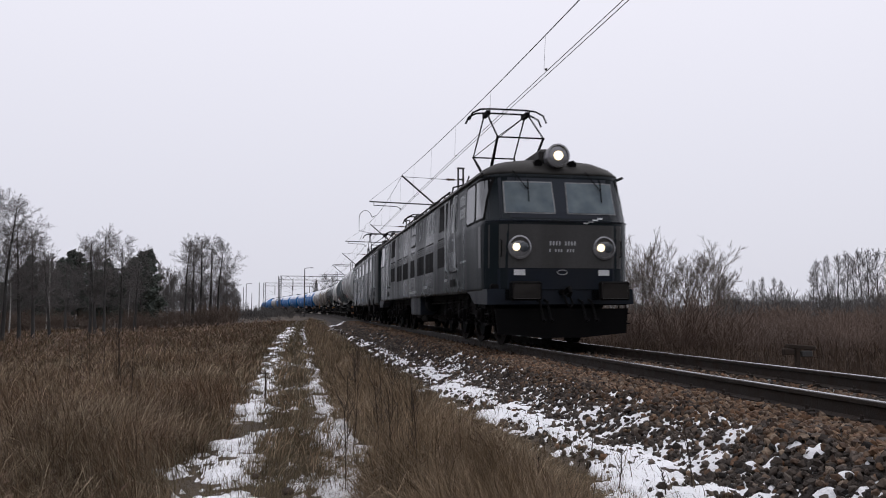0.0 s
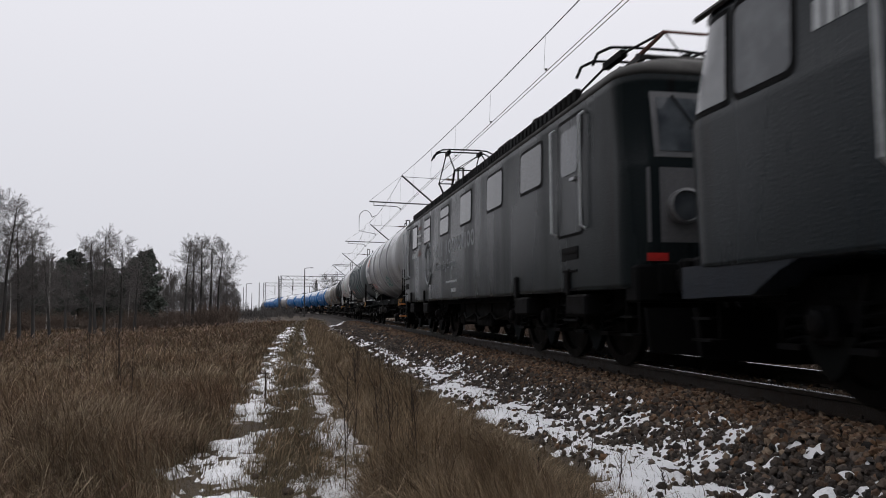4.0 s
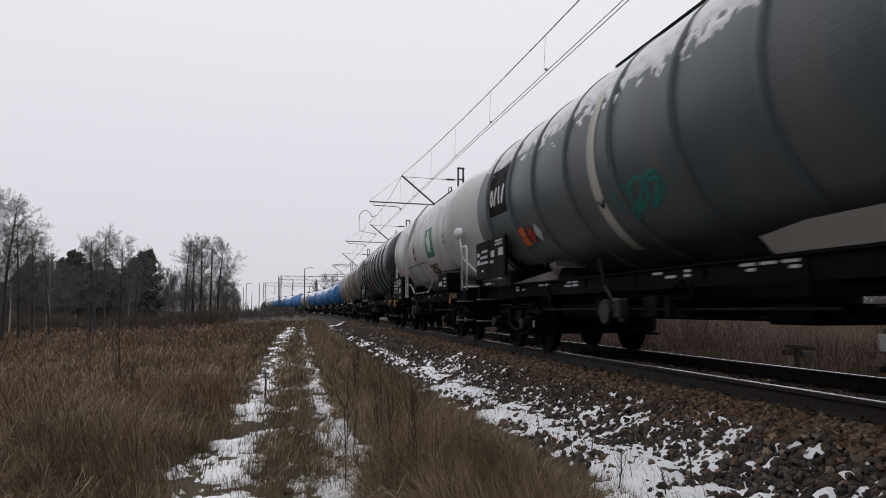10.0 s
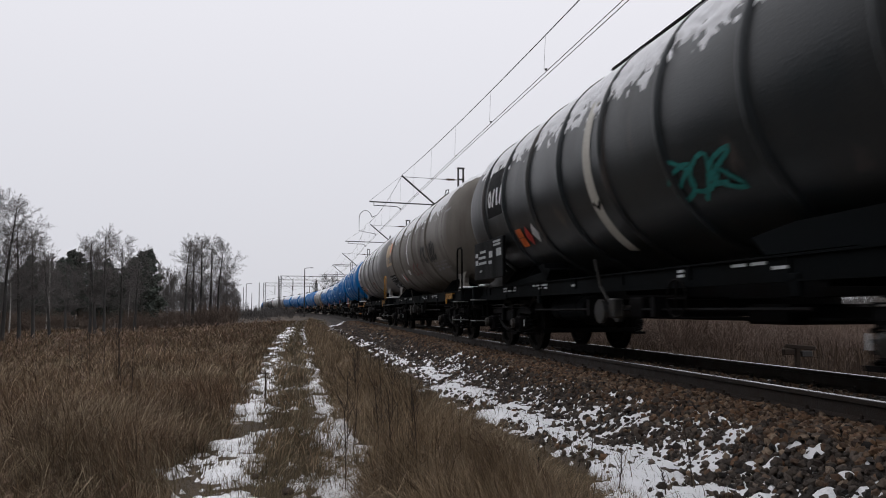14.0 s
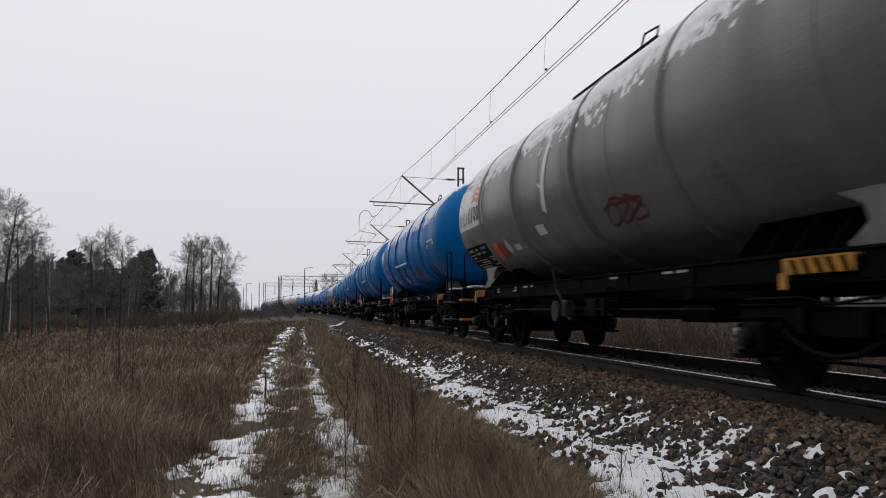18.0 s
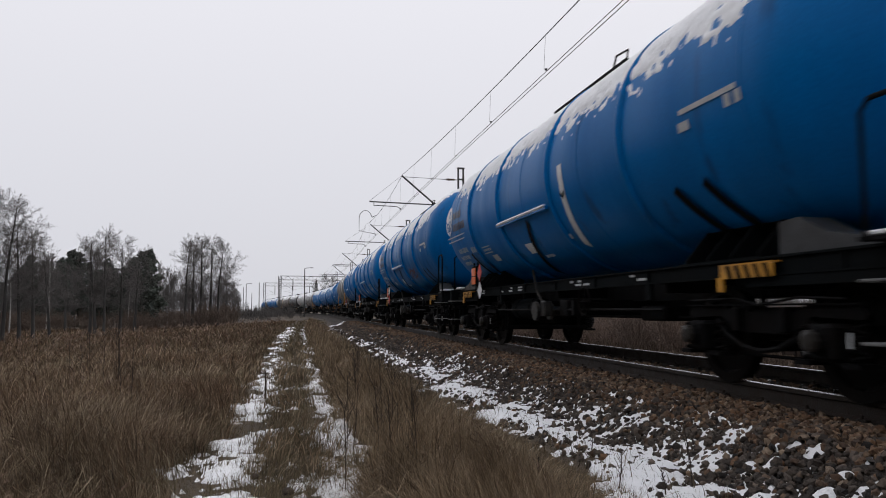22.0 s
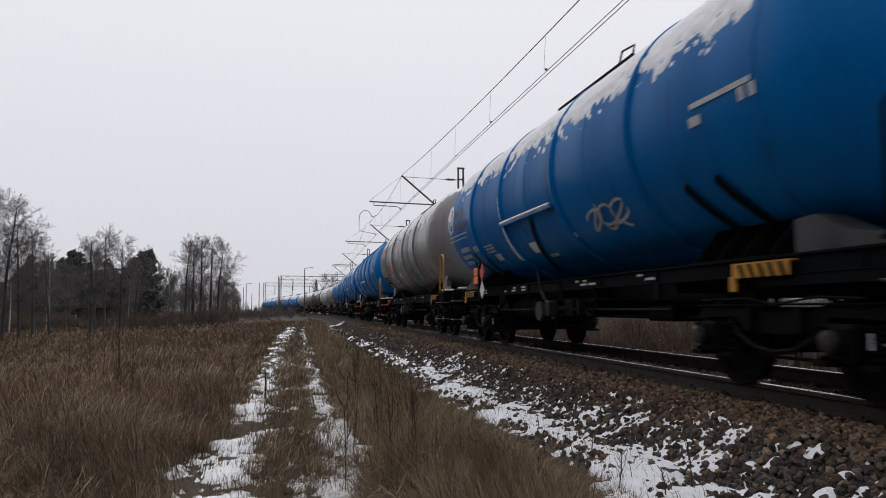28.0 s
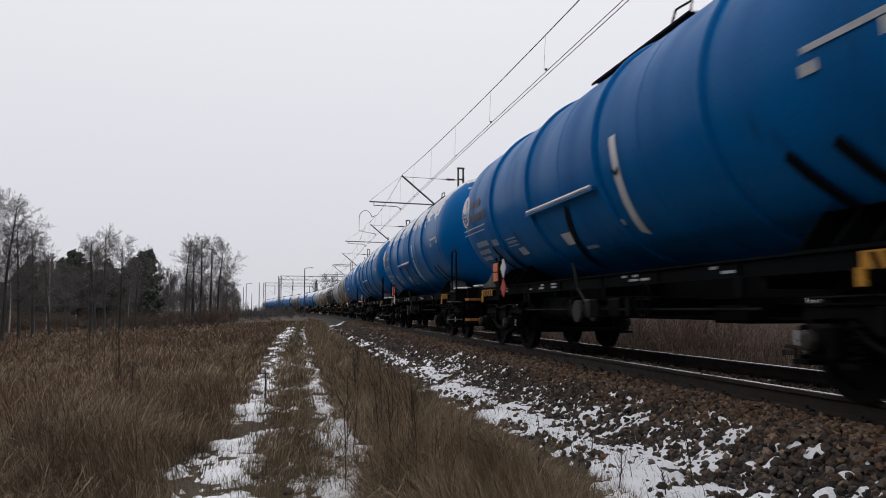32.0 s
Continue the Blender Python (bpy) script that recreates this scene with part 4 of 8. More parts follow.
def sole_bm(bm, L, sx, low=0.99):
    """A channel-section side beam with stiffeners and lashing lugs."""
    x = sx * 1.14
    y0, y1 = -L / 2 + 0.62, L / 2 - 0.62
    xa, xb = sorted((x, x - sx * 0.09))
    box(bm, *sorted((x - sx * 0.03, x - sx * 0.05)), y0, y1, low + 0.01, 1.15)
    box(bm, xa, xb, y0, y1, 1.14, 1.16)
    box(bm, xa, xb, y0, y1, low, low + 0.015)
    for k in range(9):
        y = y0 + (y1 - y0) * (k + 0.5) / 9
        box(bm, xa + 0.005, xb - 0.005, y - 0.008, y + 0.008, 1.005, 1.14)
    for y in (y0 + 3.9, y1 - 3.9):
        box(bm, *sorted((x, x - sx * 0.06)), y - 0.06, y + 0.06, 0.8, 1.0, 0.01)
    for y in (y0 + 1.0, y1 - 1.0):
        box(bm, *sorted((x - sx * 0.01, x - sx * 0.1)), y - 1.0, y + 1.0, 0.9, 1.0)


def saddle_bm(bm, sx):
    """Upright webs between frame and shell under a curved bearing strip."""
    def under(x):
        return ZC - math.sqrt(RT * RT - x * x) + 0.02
    xs = [0.4, 0.55, 0.7, 0.82]
    for y in (-0.62, -0.2, 0.2, 0.62):
        prism(bm, [(sx * q, under(q)) for q in xs] + [(sx * 1.1, 1.2), (sx * 1.1, 1.15), (sx * 0.4, 1.15)], y - 0.014, y + 0.014)
    prism(bm, [(sx * q, under(q) + 0.02) for q in xs] + [(sx * q, under(q) - 0.03) for q in xs[::-1]], -0.68, 0.68)
    box(bm, *sorted((sx * 0.45, sx * 1.13)), -0.7, 0.7, 1.155, 1.172)


def cradle_bm(bm, sx):
    """Sloping plate from the headstock up to the shell's end."""
    prism(bm, [(-0.72, 1.165), (0.7, 1.165), (0.7, 1.44), (0.45, 1.46), (0.1, 1.3)], sx * 0.78, sx * 1.08, "x")


def waist_bm(bm, sx):
    """Cradle plate drawn in at its middle, from the frame up to the shell."""
    prism(bm, [(-0.75, 1.165), (0.75, 1.165), (0.4, 1.24), (0.24, 1.36), (0.3, 1.5), (0.62, 1.64), (-0.5, 1.64), (-0.3, 1.5), (-0.26, 1.36), (-0.42, 1.24)], sx * 0.84, sx * 0.96, "x")


def frame_marks_bm(bm, L):
    r = random.Random(int(L * 10))
    for a in (4.6, 6.3, 9.4, 10.6, L - 3.2):
        for k in range(r.choice((1, 2, 3))):
            y = a + 0.3 * k - L / 2
            for z in (1.04, 1.09):
                if r.random() < 0.7:
                    box(bm, -1.116, -1.11, y, y + r.choice((0.12, 0.22)), z, z + 0.028)


def handwheel_bm(bm):
    tube(bm, [(0, 0.2 * math.cos(k * math.tau / 18), 0.2 * math.sin(k * math.tau / 18)) for k in range(19)], 0.014, 5, None, False)
    for k in range(4):
        tube(bm, [(0, 0, 0), (0, 0.2 * math.cos(k * math.pi / 2), 0.2 * math.sin(k * math.pi / 2))], 0.01, 4)
    tube(bm, [(-0.02, 0, 0), (0.5, 0, 0)], 0.018, 6)


put_handwheel = shared("handwheel", simple(handwheel_bm, STEEL))


def cap_mesh(L, a0, a1, r, seed, low=0.0, cover=1.0):
    """Snow lying along the tank's crown and on its front dome, with a ragged edge and flecks beside it."""
    n, k = int((a1 - a0) / 0.035), 120
    ys, ps = np.linspace(a0, a1, n) - L / 2, np.linspace(-1.5, 1.35, k)
    Yg, Pg = np.meshgrid(ys, ps, indexing="ij")
    back = np.clip((1.9 - (Yg + L / 2)) / 1.08, 0, 0.98)
    rad = r * np.sqrt(1 - back * back)
    x, y = Yg + seed * 7.1, Pg * r + seed * 3.3
    big = vnoise(x * 0.7, y * 0.7, seed) - 0.5
    mid = vnoise(x * 2.2, y * 3.4, seed + 1) - 0.5
    fine = vnoise(x * 8, y * 11, seed + 2) - 0.5
    end = 1.1 * np.clip((2.3 - L / 2 - Yg) / 0.9, 0, 1) ** 1.5 + 0.25 * np.clip((Yg - a1 + 0.9 + L / 2) / 0.9, 0, 1)
    lim = np.where(Pg < 0, 1.16, 1.08) * cover - end
    m = (lim - np.abs(Pg)) / 0.13 + 0.7 * big + 0.8 * mid + 2.0 * fine + 1.8 * (vnoise(x * 19 + 0.37 * y, y * 15 + 0.21 * x, seed + 3) - 0.5)
    t = np.clip(0.016 * m, -0.012, 0.032)
    V = np.stack([(rad + t) * np.sin(Pg), Yg - 0.5 * t * (back > 0), ZC + (rad + t) * np.cos(Pg)], -1).reshape(-1, 3)
    q = np.arange(n * k).reshape(n, k)
    f = np.stack([q[:-1, :-1], q[:-1, 1:], q[1:, 1:], q[1:, :-1]], -1).reshape(-1, 4)
    f = f[(m.ravel()[f] > 0).any(axis=1)]
    used, inv = np.unique(f, return_inverse=True)
    return V[used], inv.reshape(-1, 4)


def diamond(bm, a, h, size, L, off=0.02, r=RT):
    shape_on_tank(bm, [(a - size, h), (a, h + size), (a + size, h), (a, h - size)], L, off, r)


def tank_wagon(L=15.3, paint=BLUE_T, rings=(4.47, 6.96, 9.7, 11.9), seams=(2.1, 5.8, 8.3, 13.3), style="blue", label="", ladder=True, snow=1.0, seed=1, rail="k", frame=FRAME, r=RT):
    Y = along(L)
    w = new("tank_wagon")
    sets = []
    # shell with domed ends
    bm = B()
    n, dome = 10, 1.08
    prof = [(Y(0.82) + dome * (1 - math.cos(i / n * math.pi / 2)), r * math.sin(i / n * math.pi / 2)) for i in range(1, n + 1)]
    prof = [(Y(0.82), 0.03)] + prof
    back = [(Y(L - 0.45) - (x - Y(0.82)) * 0.75, q) for x, q in prof[::-1]]
    mid = [(Y(a), r) for a in np.linspace(2.2, L - 1.7, 9)]
    spin(bm, prof + mid + back, pose(0, 0, ZC, 0, 0, 90), 64)
    bmesh.ops.recalc_face_normals(bm, faces=bm.faces)
    tank = part("tank", bm, paint, w, "", True)
    for a in rings:
        bm = B()
        spin(bm, [(-0.05, r - 0.01), (-0.045, r + 0.035), (-0.02, r + 0.048), (0.02, r + 0.048), (0.045, r + 0.035), (0.05, r - 0.01)], pose(0, Y(a), ZC, 0, 0, 90), 64)
        part("stiffening_ring", bm, paint, tank, smooth=True)
    for a in seams:
        bm = B()
        spin(bm, [(-0.014, r - 0.01), (-0.008, r + 0.005), (0.008, r + 0.005), (0.014, r - 0.01)], pose(0, Y(a), ZC, 0, 0, 90), 64)
        part("weld_seam", bm, paint, tank, smooth=True)
    if snow:
        V, F = cap_mesh(L, 1.2, L - 1.28, r, seed, cover=snow)
        o = raw("snow_cover", V, F, SNOW, True)
        o.parent = tank
        o["label"] = "wet snow lying along the tank top"
        rr = np.random.RandomState(seed + 50)
        bm = B()
        for i in range(26):  # flakes stuck to the domed front
            x, q = rr.normal(0, 0.26), rr.rand()
            z = 1.12 + 0.22 * q - 0.18 * abs(x)
            rad = math.hypot(x, z) / r
            if rad > 0.97:
                continue
            y = Y(0.82) + dome * (1 - math.sqrt(1 - rad * rad)) - 0.012
            box(bm, x - 0.05, x + 0.05 + 0.06 * q, y, y + 0.02, ZC + z - 0.03, ZC + z + 0.02, 0.008)
        tagged(part("snow_patch", bm, SNOW, tank), "flakes of snow stuck to the front dome", kind="stuff")
    # top fittings
    put_walk("walkway", w, pose(0, Y(8.0), ZC + r + 0.14))
    put_dome("manhole", w, pose(0, Y(6.2), ZC + r - 0.04))
    # underframe
    for sx in (-1, 1):
        low = 0.99 if style == "blue" else 0.93
        key = ("sole", L, sx, low)
        shared(key, simple(lambda bm: sole_bm(bm, L, sx, low), frame))("sole_bar", w)
    for e, y in ((0, Y(0.62)), (1, Y(L - 0.62))):
        hs = shared(("headstock", frame.name), simple(lambda bm: (box(bm, -1.3, 1.3, -0.06, 0.06, 0.82, 1.2, 0.02), box(bm, -1.22, -0.92, -0.09, 0.0, 0.88, 1.16, 0.01), box(bm, 0.92, 1.22, -0.09, 0.0, 0.88, 1.16, 0.01)), frame))("headstock", w, pose(0, y, 0, 0, 0, 180 * e))
        for sx in (-1, 1):
            put_buffer("buffer", w, pose(sx * 0.875, y, 1.05, 0, 0, 180 * e))
            put_hose("brake_hose", hs, pose(sx * 0.35, -0.05, 0.95))
        put_hook("coupling", w, pose(0, y, 1.03, 0, 0, 180 * e))
    shared(("centre_sill", L), simple(lambda bm: (box(bm, -0.28, 0.28, -L / 2 + 0.65, L / 2 - 0.65, 0.82, 1.14), [box(bm, -1.1, 1.1, y - 0.05, y + 0.05, 0.88, 1.12) for y in (Y(2.5), Y(4.2), Y(L / 2), Y(L - 4.2), Y(L - 2.5))]), STEEL))("centre_sill", w)
    for e, a in ((0, 3.1), (1, L - 3.1)):
        for sx in (-1, 1):
            shared(("saddle", sx, frame.name), simple(lambda bm: saddle_bm(bm, sx), frame))("saddle", w, pose(0, Y(a), 0))
    for a in (2.55, L - 2.55):
        bogie(w, Y(a), sets)
    put_under("brake_gear", w)
    put_valve("discharge_valve", w, pose(0, Y(7.9), 0))
    # steps and rails at the ends
    rails = {"k": put_rail_k, "y": put_rail_y, "w": put_rail_w}
    for sx in (-1, 1):
        for z in (0.88, 0.46):
            (put_step_y if seed == 1 else put_step)("step", w, pose(sx * 1.28, Y(0.72), z), "orange steel step" if seed == 1 else "worn grey steel step")
        put_stephang("step_hanger", w, pose(sx * 1.28, Y(0.72), 0.88, 0, 0, 0 if sx < 0 else 180))
        rails[rail]("handrail", w, pose(sx * 1.3, Y(0.72), 1.16), "bent tube handrail")
    if ladder:
        rails["k"]("handrail", w, pose(-0.7, Y(0.55), 1.16, 0, 0, 90), "bent tube handrail")
        rails["k"]("handrail", w, pose(0.7, Y(0.55), 1.16, 0, 0, 90), "bent tube handrail")
        put_ladder("ladder", w, pose(-0.15, Y(0.62), 0), "dark metal end ladder")
    for a in ((2.55, L - 1.9) if style == "blue" or rail == "y" else (2.55,)):
        hz = put_hazard("hazard_plate", w, pose(-1.19, Y(a), 0.98), "yellow and black striped plate")
        put_stripes("stripes", hz)
    # steps at the rear, orange on the grey wagons
    for sx in (-1, 1):
        for z in (0.9, 0.46):
            (put_step_y if rail == "y" else put_step)("step", w, pose(sx * 1.24, Y(L - 0.95), z), "orange steel step" if rail == "y" else "worn grey steel step")
        put_stephang("step_hanger", w, pose(sx * 1.24, Y(L - 0.95), 0.88, 0, 0, 0 if sx < 0 else 180))
        for e, a in ((0, 1.5), (180, L - 1.5)):
            q = sx if e == 0 else -sx
            if style == "slov":
                shared(("waist", q, paint.name), simple(lambda bm: waist_bm(bm, q), paint))("cradle_plate", w, pose(0, Y(2.0 if e == 0 else L - 2.0), 0, 0, 0, e), "waisted cradle plate in the tank's paint")
            else:
                shared(("cradle", q), simple(lambda bm: cradle_bm(bm, q), CRADLE))("cradle_plate", w, pose(0, Y(a), 0, 0, 0, e), "dull grey cradle plate")
    o = shared(("frame_marks", L), simple(lambda bm: frame_marks_bm(bm, L), PALE))("frame_lettering", w)
    tagged(o, "small pale figures on the side beam", kind="stuff")
    put_handwheel("handwheel", w, pose(-1.15, Y(6.4), 0.82), "black spoked brake handwheel")
    shared("side_reservoir", simple(lambda bm: (spin(bm, [(-0.75, 0.08), (-0.7, 0.19), (0.7, 0.19), (0.75, 0.08)], pose(-0.72, 0, 0.72, 0, 0, 90), 16), [spin(bm, [(-0.02, 0.2), (0.02, 0.2)], pose(-0.72, q, 0.72, 0, 0, 90), 16) for q in (-0.4, 0.4)], box(bm, -0.75, -0.69, -0.45, -0.35, 0.9, 1.0), box(bm, -0.75, -0.69, 0.35, 0.45, 0.9, 1.0)), FRAME))("air_reservoir", w, pose(0, Y(L - 5.2), 0), "dark air reservoir under the frame")
    bm = B()
    box(bm, -1.3, 1.3, Y(0.5), Y(1.05), 1.17, 1.2)
    part("end_platform", bm, STEEL, w)
    for x0, x1, a in ((-1.25, -0.5, 0.6), (-0.2, 0.6, 0.7), (-1.2, -0.6, L - 1.2)):
        bm = B()
        box(bm, x0, x1, Y(a), Y(a + 0.45), 1.2, 1.245, 0.015)
        part("snow_on_platform", bm, SNOW, w)
    decals(w, tank, style, L, seed, r)
    tagged(w, label, "tank wagon", "tank wagons of the train")
    return w


def bars(tank, mat, rows, L, name="lettering", r=RT, label=""):
    if name in ("labels", "name_bars", "pictograms"):  # large enough to be told apart
        for a0, a1, h0, h1, count in rows:
            step = (a1 - a0) / count
            for i in range(count):
                bm = B()
                sheet_on_tank(bm, a0 + step * i, a0 + step * (i + (0.68 if count > 1 else 1.0)), h0, h1, L, 0.0125, r, 3)
                part(name[:-1], bm, mat, tank, label.replace("bars", "bar"))
        return
    bm = B()
    for a0, a1, h0, h1, count in rows:
        bars_on_tank(bm, a0, a1, h0, h1, count, L, 0.4 if count > 1 else 0.0, 0.0125, r)
    return tagged(part(name, bm, mat, tank), label or "rows of small pale painted figures", kind="stuff")


def tank_mark(tank, kind, a, h0, h1, wide, stroke, L, r, mat, label):
    """One plain ring or bar on the shell in place of a letter of a name."""
    bm = B()
    hc, hh = (h0 + h1) / 2, (h1 - h0) / 2 - stroke / 2
    if kind == "o":
        ribbon_on_tank(bm, [(a + (wide - stroke) / 2 * math.cos(k * math.tau / 16), hc + hh * math.sin(k * math.tau / 16)) for k in range(17)], stroke, L, 0.0125, r)
    else:
        d = 0.3 * wide if kind == "/" else 0.0
        ribbon_on_tank(bm, [(a + d, h0), (a, hc), (a - d, h1)], stroke * 1.2, L, 0.0125, r)
    part("name_ring" if kind == "o" else "name_bar", bm, mat, tank, label)


def panel(tank, mat, a0, a1, h0, h1, L, name, label="", off=0.006, r=RT):
    bm = B()
    sheet_on_tank(bm, a0, a1, h0, h1, L, off, r)
    return part(name, bm, mat, tank, label)


def plates(w, tank, L, a, h, r=RT, flip=False, off=0.02, orange=True):
    """Orange plate and hazard diamonds."""
    for q in ((0.01, 0.15), (-0.14, 0.0)) if orange else ():
        bm = B()
        sheet_on_tank(bm, a, a + 0.31, h + q[0], h + q[1], L, off, r, 2)
        part("hazard_plate", bm, ORANGE, tank, "orange half of a hazard plate")
    for k, (mat, name) in enumerate(((RED, "red_diamond"), (WHITE, "white_diamond"))):
        bm = B()
        diamond(bm, a - 0.24 - 0.35 * (k if not flip else 1 - k), h + 0.02 * k, 0.155, L, off, r)
        part(name, bm, mat, tank, "diamond hazard label")


def decals(w, tank, style, L, seed, r=RT):
    if style == "blue":
        # round emblem with swept gaps, and two lines of bars for its name
        bm = B()
        shape_on_tank(bm, [(13.97 + 0.32 * math.cos(t * math.tau / 20), 2.8 + 0.34 * math.sin(t * math.tau / 20)) for t in range(20)], L, 0.006, r)
        part("emblem", bm, WHITE, tank, "white round emblem with blue sweeps")
        bm = B()
        for k in range(4):
            ribbon_on_tank(bm, [(14.27 - 0.52 * q - 0.05 * k, 2.83 - 0.07 * k - 0.3 * math.sin(q * 2.2) + 0.34 * q * (1 - 0.1 * k)) for q in np.linspace(0, 1, 9)], 0.03, L, 0.012, r)
        part("emblem_gaps", bm, BLUE_T, tank)
        bars(tank, INK, [(12.75, 13.6, 2.78, 2.94, 5), (12.4, 13.6, 2.51, 2.67, 8)], L, "name_bars", r, "dark bars of a painted company name")
        bars(tank, PALE, [(12.6, 14.25, 2.29, 2.31, 1), (12.5, 14.2, 2.38, 2.405, 1), (12.75, 13.6, 2.0, 2.1, 7), (12.9, 13.7, 1.86, 1.94, 6), (13.1, 13.7, 1.74, 1.81, 4), (12.1, 12.5, 1.95, 2.06, 3), (11.0, 11.6, 1.86, 1.88, 1), (11.0, 11.6, 1.91, 1.95, 4), (11.0, 11.6, 1.98, 2.0, 1), (10.85, 11.2, 1.69, 1.81, 1), (2.15, 3.1, 2.58, 2.63, 1), (2.95, 3.15, 2.42, 2.51, 1), (2.1, 2.4, 2.46, 2.57, 2)], L, "lettering", r)
        # white marker band with a dark tick
        bm = B()
        # the band stands at one end of the drip ledge or at the other
        b = -0.13 if seed in (9, 12) else -3.5
        rows = [(9.93 + b, 2.74), (9.92 + b, 2.45), (9.96 + b, 2.15), (10.03 + b, 1.85), (10.1 + b, 1.62)]
        ribbon_on_tank(bm, rows, 0.17, L, 0.008, r)
        part("marker_band", bm, WHITE, tank, "white curved marker band")
        bm = B()
        ribbon_on_tank(bm, [(9.88 + b, 2.36), (9.95 + b, 2.29), (10.03 + b, 2.36)], 0.05, L, 0.015, r)
        part("tick_mark", bm, BLACK, tank)
        # drip ledge with snow and its posts
        bm = B()
        tube(bm, [on_tank(7.1 + 0.305 * i, 2.24, L, r, 0.05) for i in range(10)], 0.035, 4)
        part("drip_ledge", bm, BLUE_T, tank)
        bm = B()
        tube(bm, [on_tank(7.15 + 0.29 * i, 2.275, L, r, 0.06) for i in range(10)], 0.026, 5)
        part("snow_on_ledge", bm, SNOW, tank)
        bm = B()
        ribbon_on_tank(bm, [(8.24 + 0.066 * i, 2.15 - 0.08 * i) for i in range(11)], 0.12, L, 0.02, r)
        part("strap", bm, BLACK, tank)
        bars(tank, WHITE, [(8.58, 8.98, 1.68, 1.84, 1), (8.1, 8.5, 1.58, 1.62, 5), (6.85, 7.0, 1.75, 1.82, 1)], L, "labels", r)
        for a in (2.75, 3.3, 11.7, 12.25):
            bm = B()
            ribbon_on_tank(bm, [(a + 0.28 - 0.07 * i, 1.95 - 0.13 * i) for i in range(6)], 0.13, L, 0.03, r)
            part("gusset", bm, BLACK, tank, "black gusset strap over the saddle")
        if seed % 3 != 1:
            bm = B()
            for loop in scrawl(5.8 if seed % 2 else 5.6, 1.9, 0.9, 0.32, seed):
                ribbon_on_tank(bm, loop, 0.035, L, 0.012, r)
            part("graffiti", bm, GRAF_R if seed % 4 else PALE, tank, "scrawled graffiti tag")
        # hanging plates at the rear
        bm = B()
        for a in (11.9, 12.2):
            tube(bm, [(-1.22, a - L / 2, 1.15), (-1.3, a - L / 2, 1.7)], 0.02, 5)
        box(bm, -1.34, -1.31, 11.87 - L / 2, 12.25 - L / 2, 1.2, 1.62)
        part("plate_holder", bm, BLACK, w)
        for z in (1.24, 1.42):
            bm = B()
            box(bm, -1.36, -1.342, 11.91 - L / 2, 12.21 - L / 2, z, z + 0.16, 0.004)
            part("hazard_plate", bm, ORANGE, w, "orange half of a hazard plate")
        for z, mat, name in ((1.46, WHITE, "white_diamond"), (1.1, RED, "red_diamond")):
            if seed % 2 == 0:
                z = 2.56 - z
            bm = B()
            box(bm, -0.008, 0.008, -0.125, 0.125, -0.125, 0.125, 0.004)
            o = part(name, bm, mat, w, "diamond hazard label")
            o.matrix_local = pose(-1.36, 11.5 - L / 2, z, 45)
    elif style == "slov":
        dx = L - 15.4
        panel(tank, BEIGE if "brown" in tank.data.materials[0].name else BOARD if seed == 17 else WHITE, 12.2 + dx, 14.17 + dx, 2.42, 3.3, L, "logo_panel", "pale logo panel", r=r)
        for k, kind in enumerate("o|o/"):
            tank_mark(tank, kind, 14.02 + dx - 0.2 * k, 2.5, 2.78, 0.165, 0.034, L, r, SLATE, "grey mark of a painted company name")
        for k, kind in enumerate("//oo|"):
            tank_mark(tank, kind, 13.2 + dx - 0.225 * k, 2.52, 2.83, 0.2, 0.07, L, r, INK, "dark blue mark of a painted company name")
        bm = B()
        for k in range(3):
            ribbon_on_tank(bm, [(13.0 + dx - 0.62 * q, 2.93 + 0.115 * k + 0.05 * math.sin(q * 5.5) + 0.04 * q) for q in np.linspace(0, 1, 9)], 0.07, L, 0.012, r)
        part("wave_emblem", bm, ORANGE, tank, "orange wavy stripes emblem")
        panel(tank, BLACK, 12.35 + dx, 14.15 + dx, 1.53, 2.06, L, "data_panel", "black data panel with white figures", r=r)
        bars(tank, PALE, [(a0 + dx - 0.1, a1 + dx - 0.1, h0, h1, n) for a0, a1, h0, h1, n in ((13.75, 14.15, 1.95, 2.0, 5), (13.4, 13.6, 1.96, 2.0, 2), (12.75, 13.15, 1.96, 2.01, 5), (13.3, 13.62, 1.88, 1.92, 5), (12.9, 13.2, 1.88, 1.92, 4), (13.75, 14.15, 1.88, 1.9, 1), (13.8, 14.1, 1.81, 1.85, 4), (12.55, 12.9, 1.78, 1.8, 1), (12.6, 12.85, 1.72, 1.76, 2), (13.1, 14.15, 1.765, 1.775, 1), (13.1, 13.7, 1.71, 1.74, 9), (13.1, 14.15, 1.68, 1.69, 1), (13.2, 14.0, 1.63, 1.655, 12), (12.45, 14.15, 1.595, 1.602, 1), (12.55, 12.9, 1.64, 1.67, 3))], L, "lettering", r)
        if "brown" in tank.data.materials[0].name:
            panel(tank, BOARD, 9.85, 10.7, 1.68, 2.02, L, "label_board", "soiled white board behind the diamonds", 0.014, r)
            plates(w, tank, L, 10.75, 1.85, r, True, 0.022, False)
            panel(tank, BOARD, 9.05, 9.6, 1.95, 2.12, L, "label", "soiled white label with dark figures", 0.014, r)
        elif seed == 17:
            plates(w, tank, L, 11.35, 2.03, r, False, 0.02, False)
            for h in (2.14, 2.32):
                panel(tank, ORANGE, 9.9, 10.4, h, h + 0.165, L, "hazard_plate", "orange half of a hazard plate", 0.02, r)
            panel(tank, BOARD, 9.85, 10.35, 1.95, 2.11, L, "label", "white label with dark figures", 0.014, r)
            bm = B()
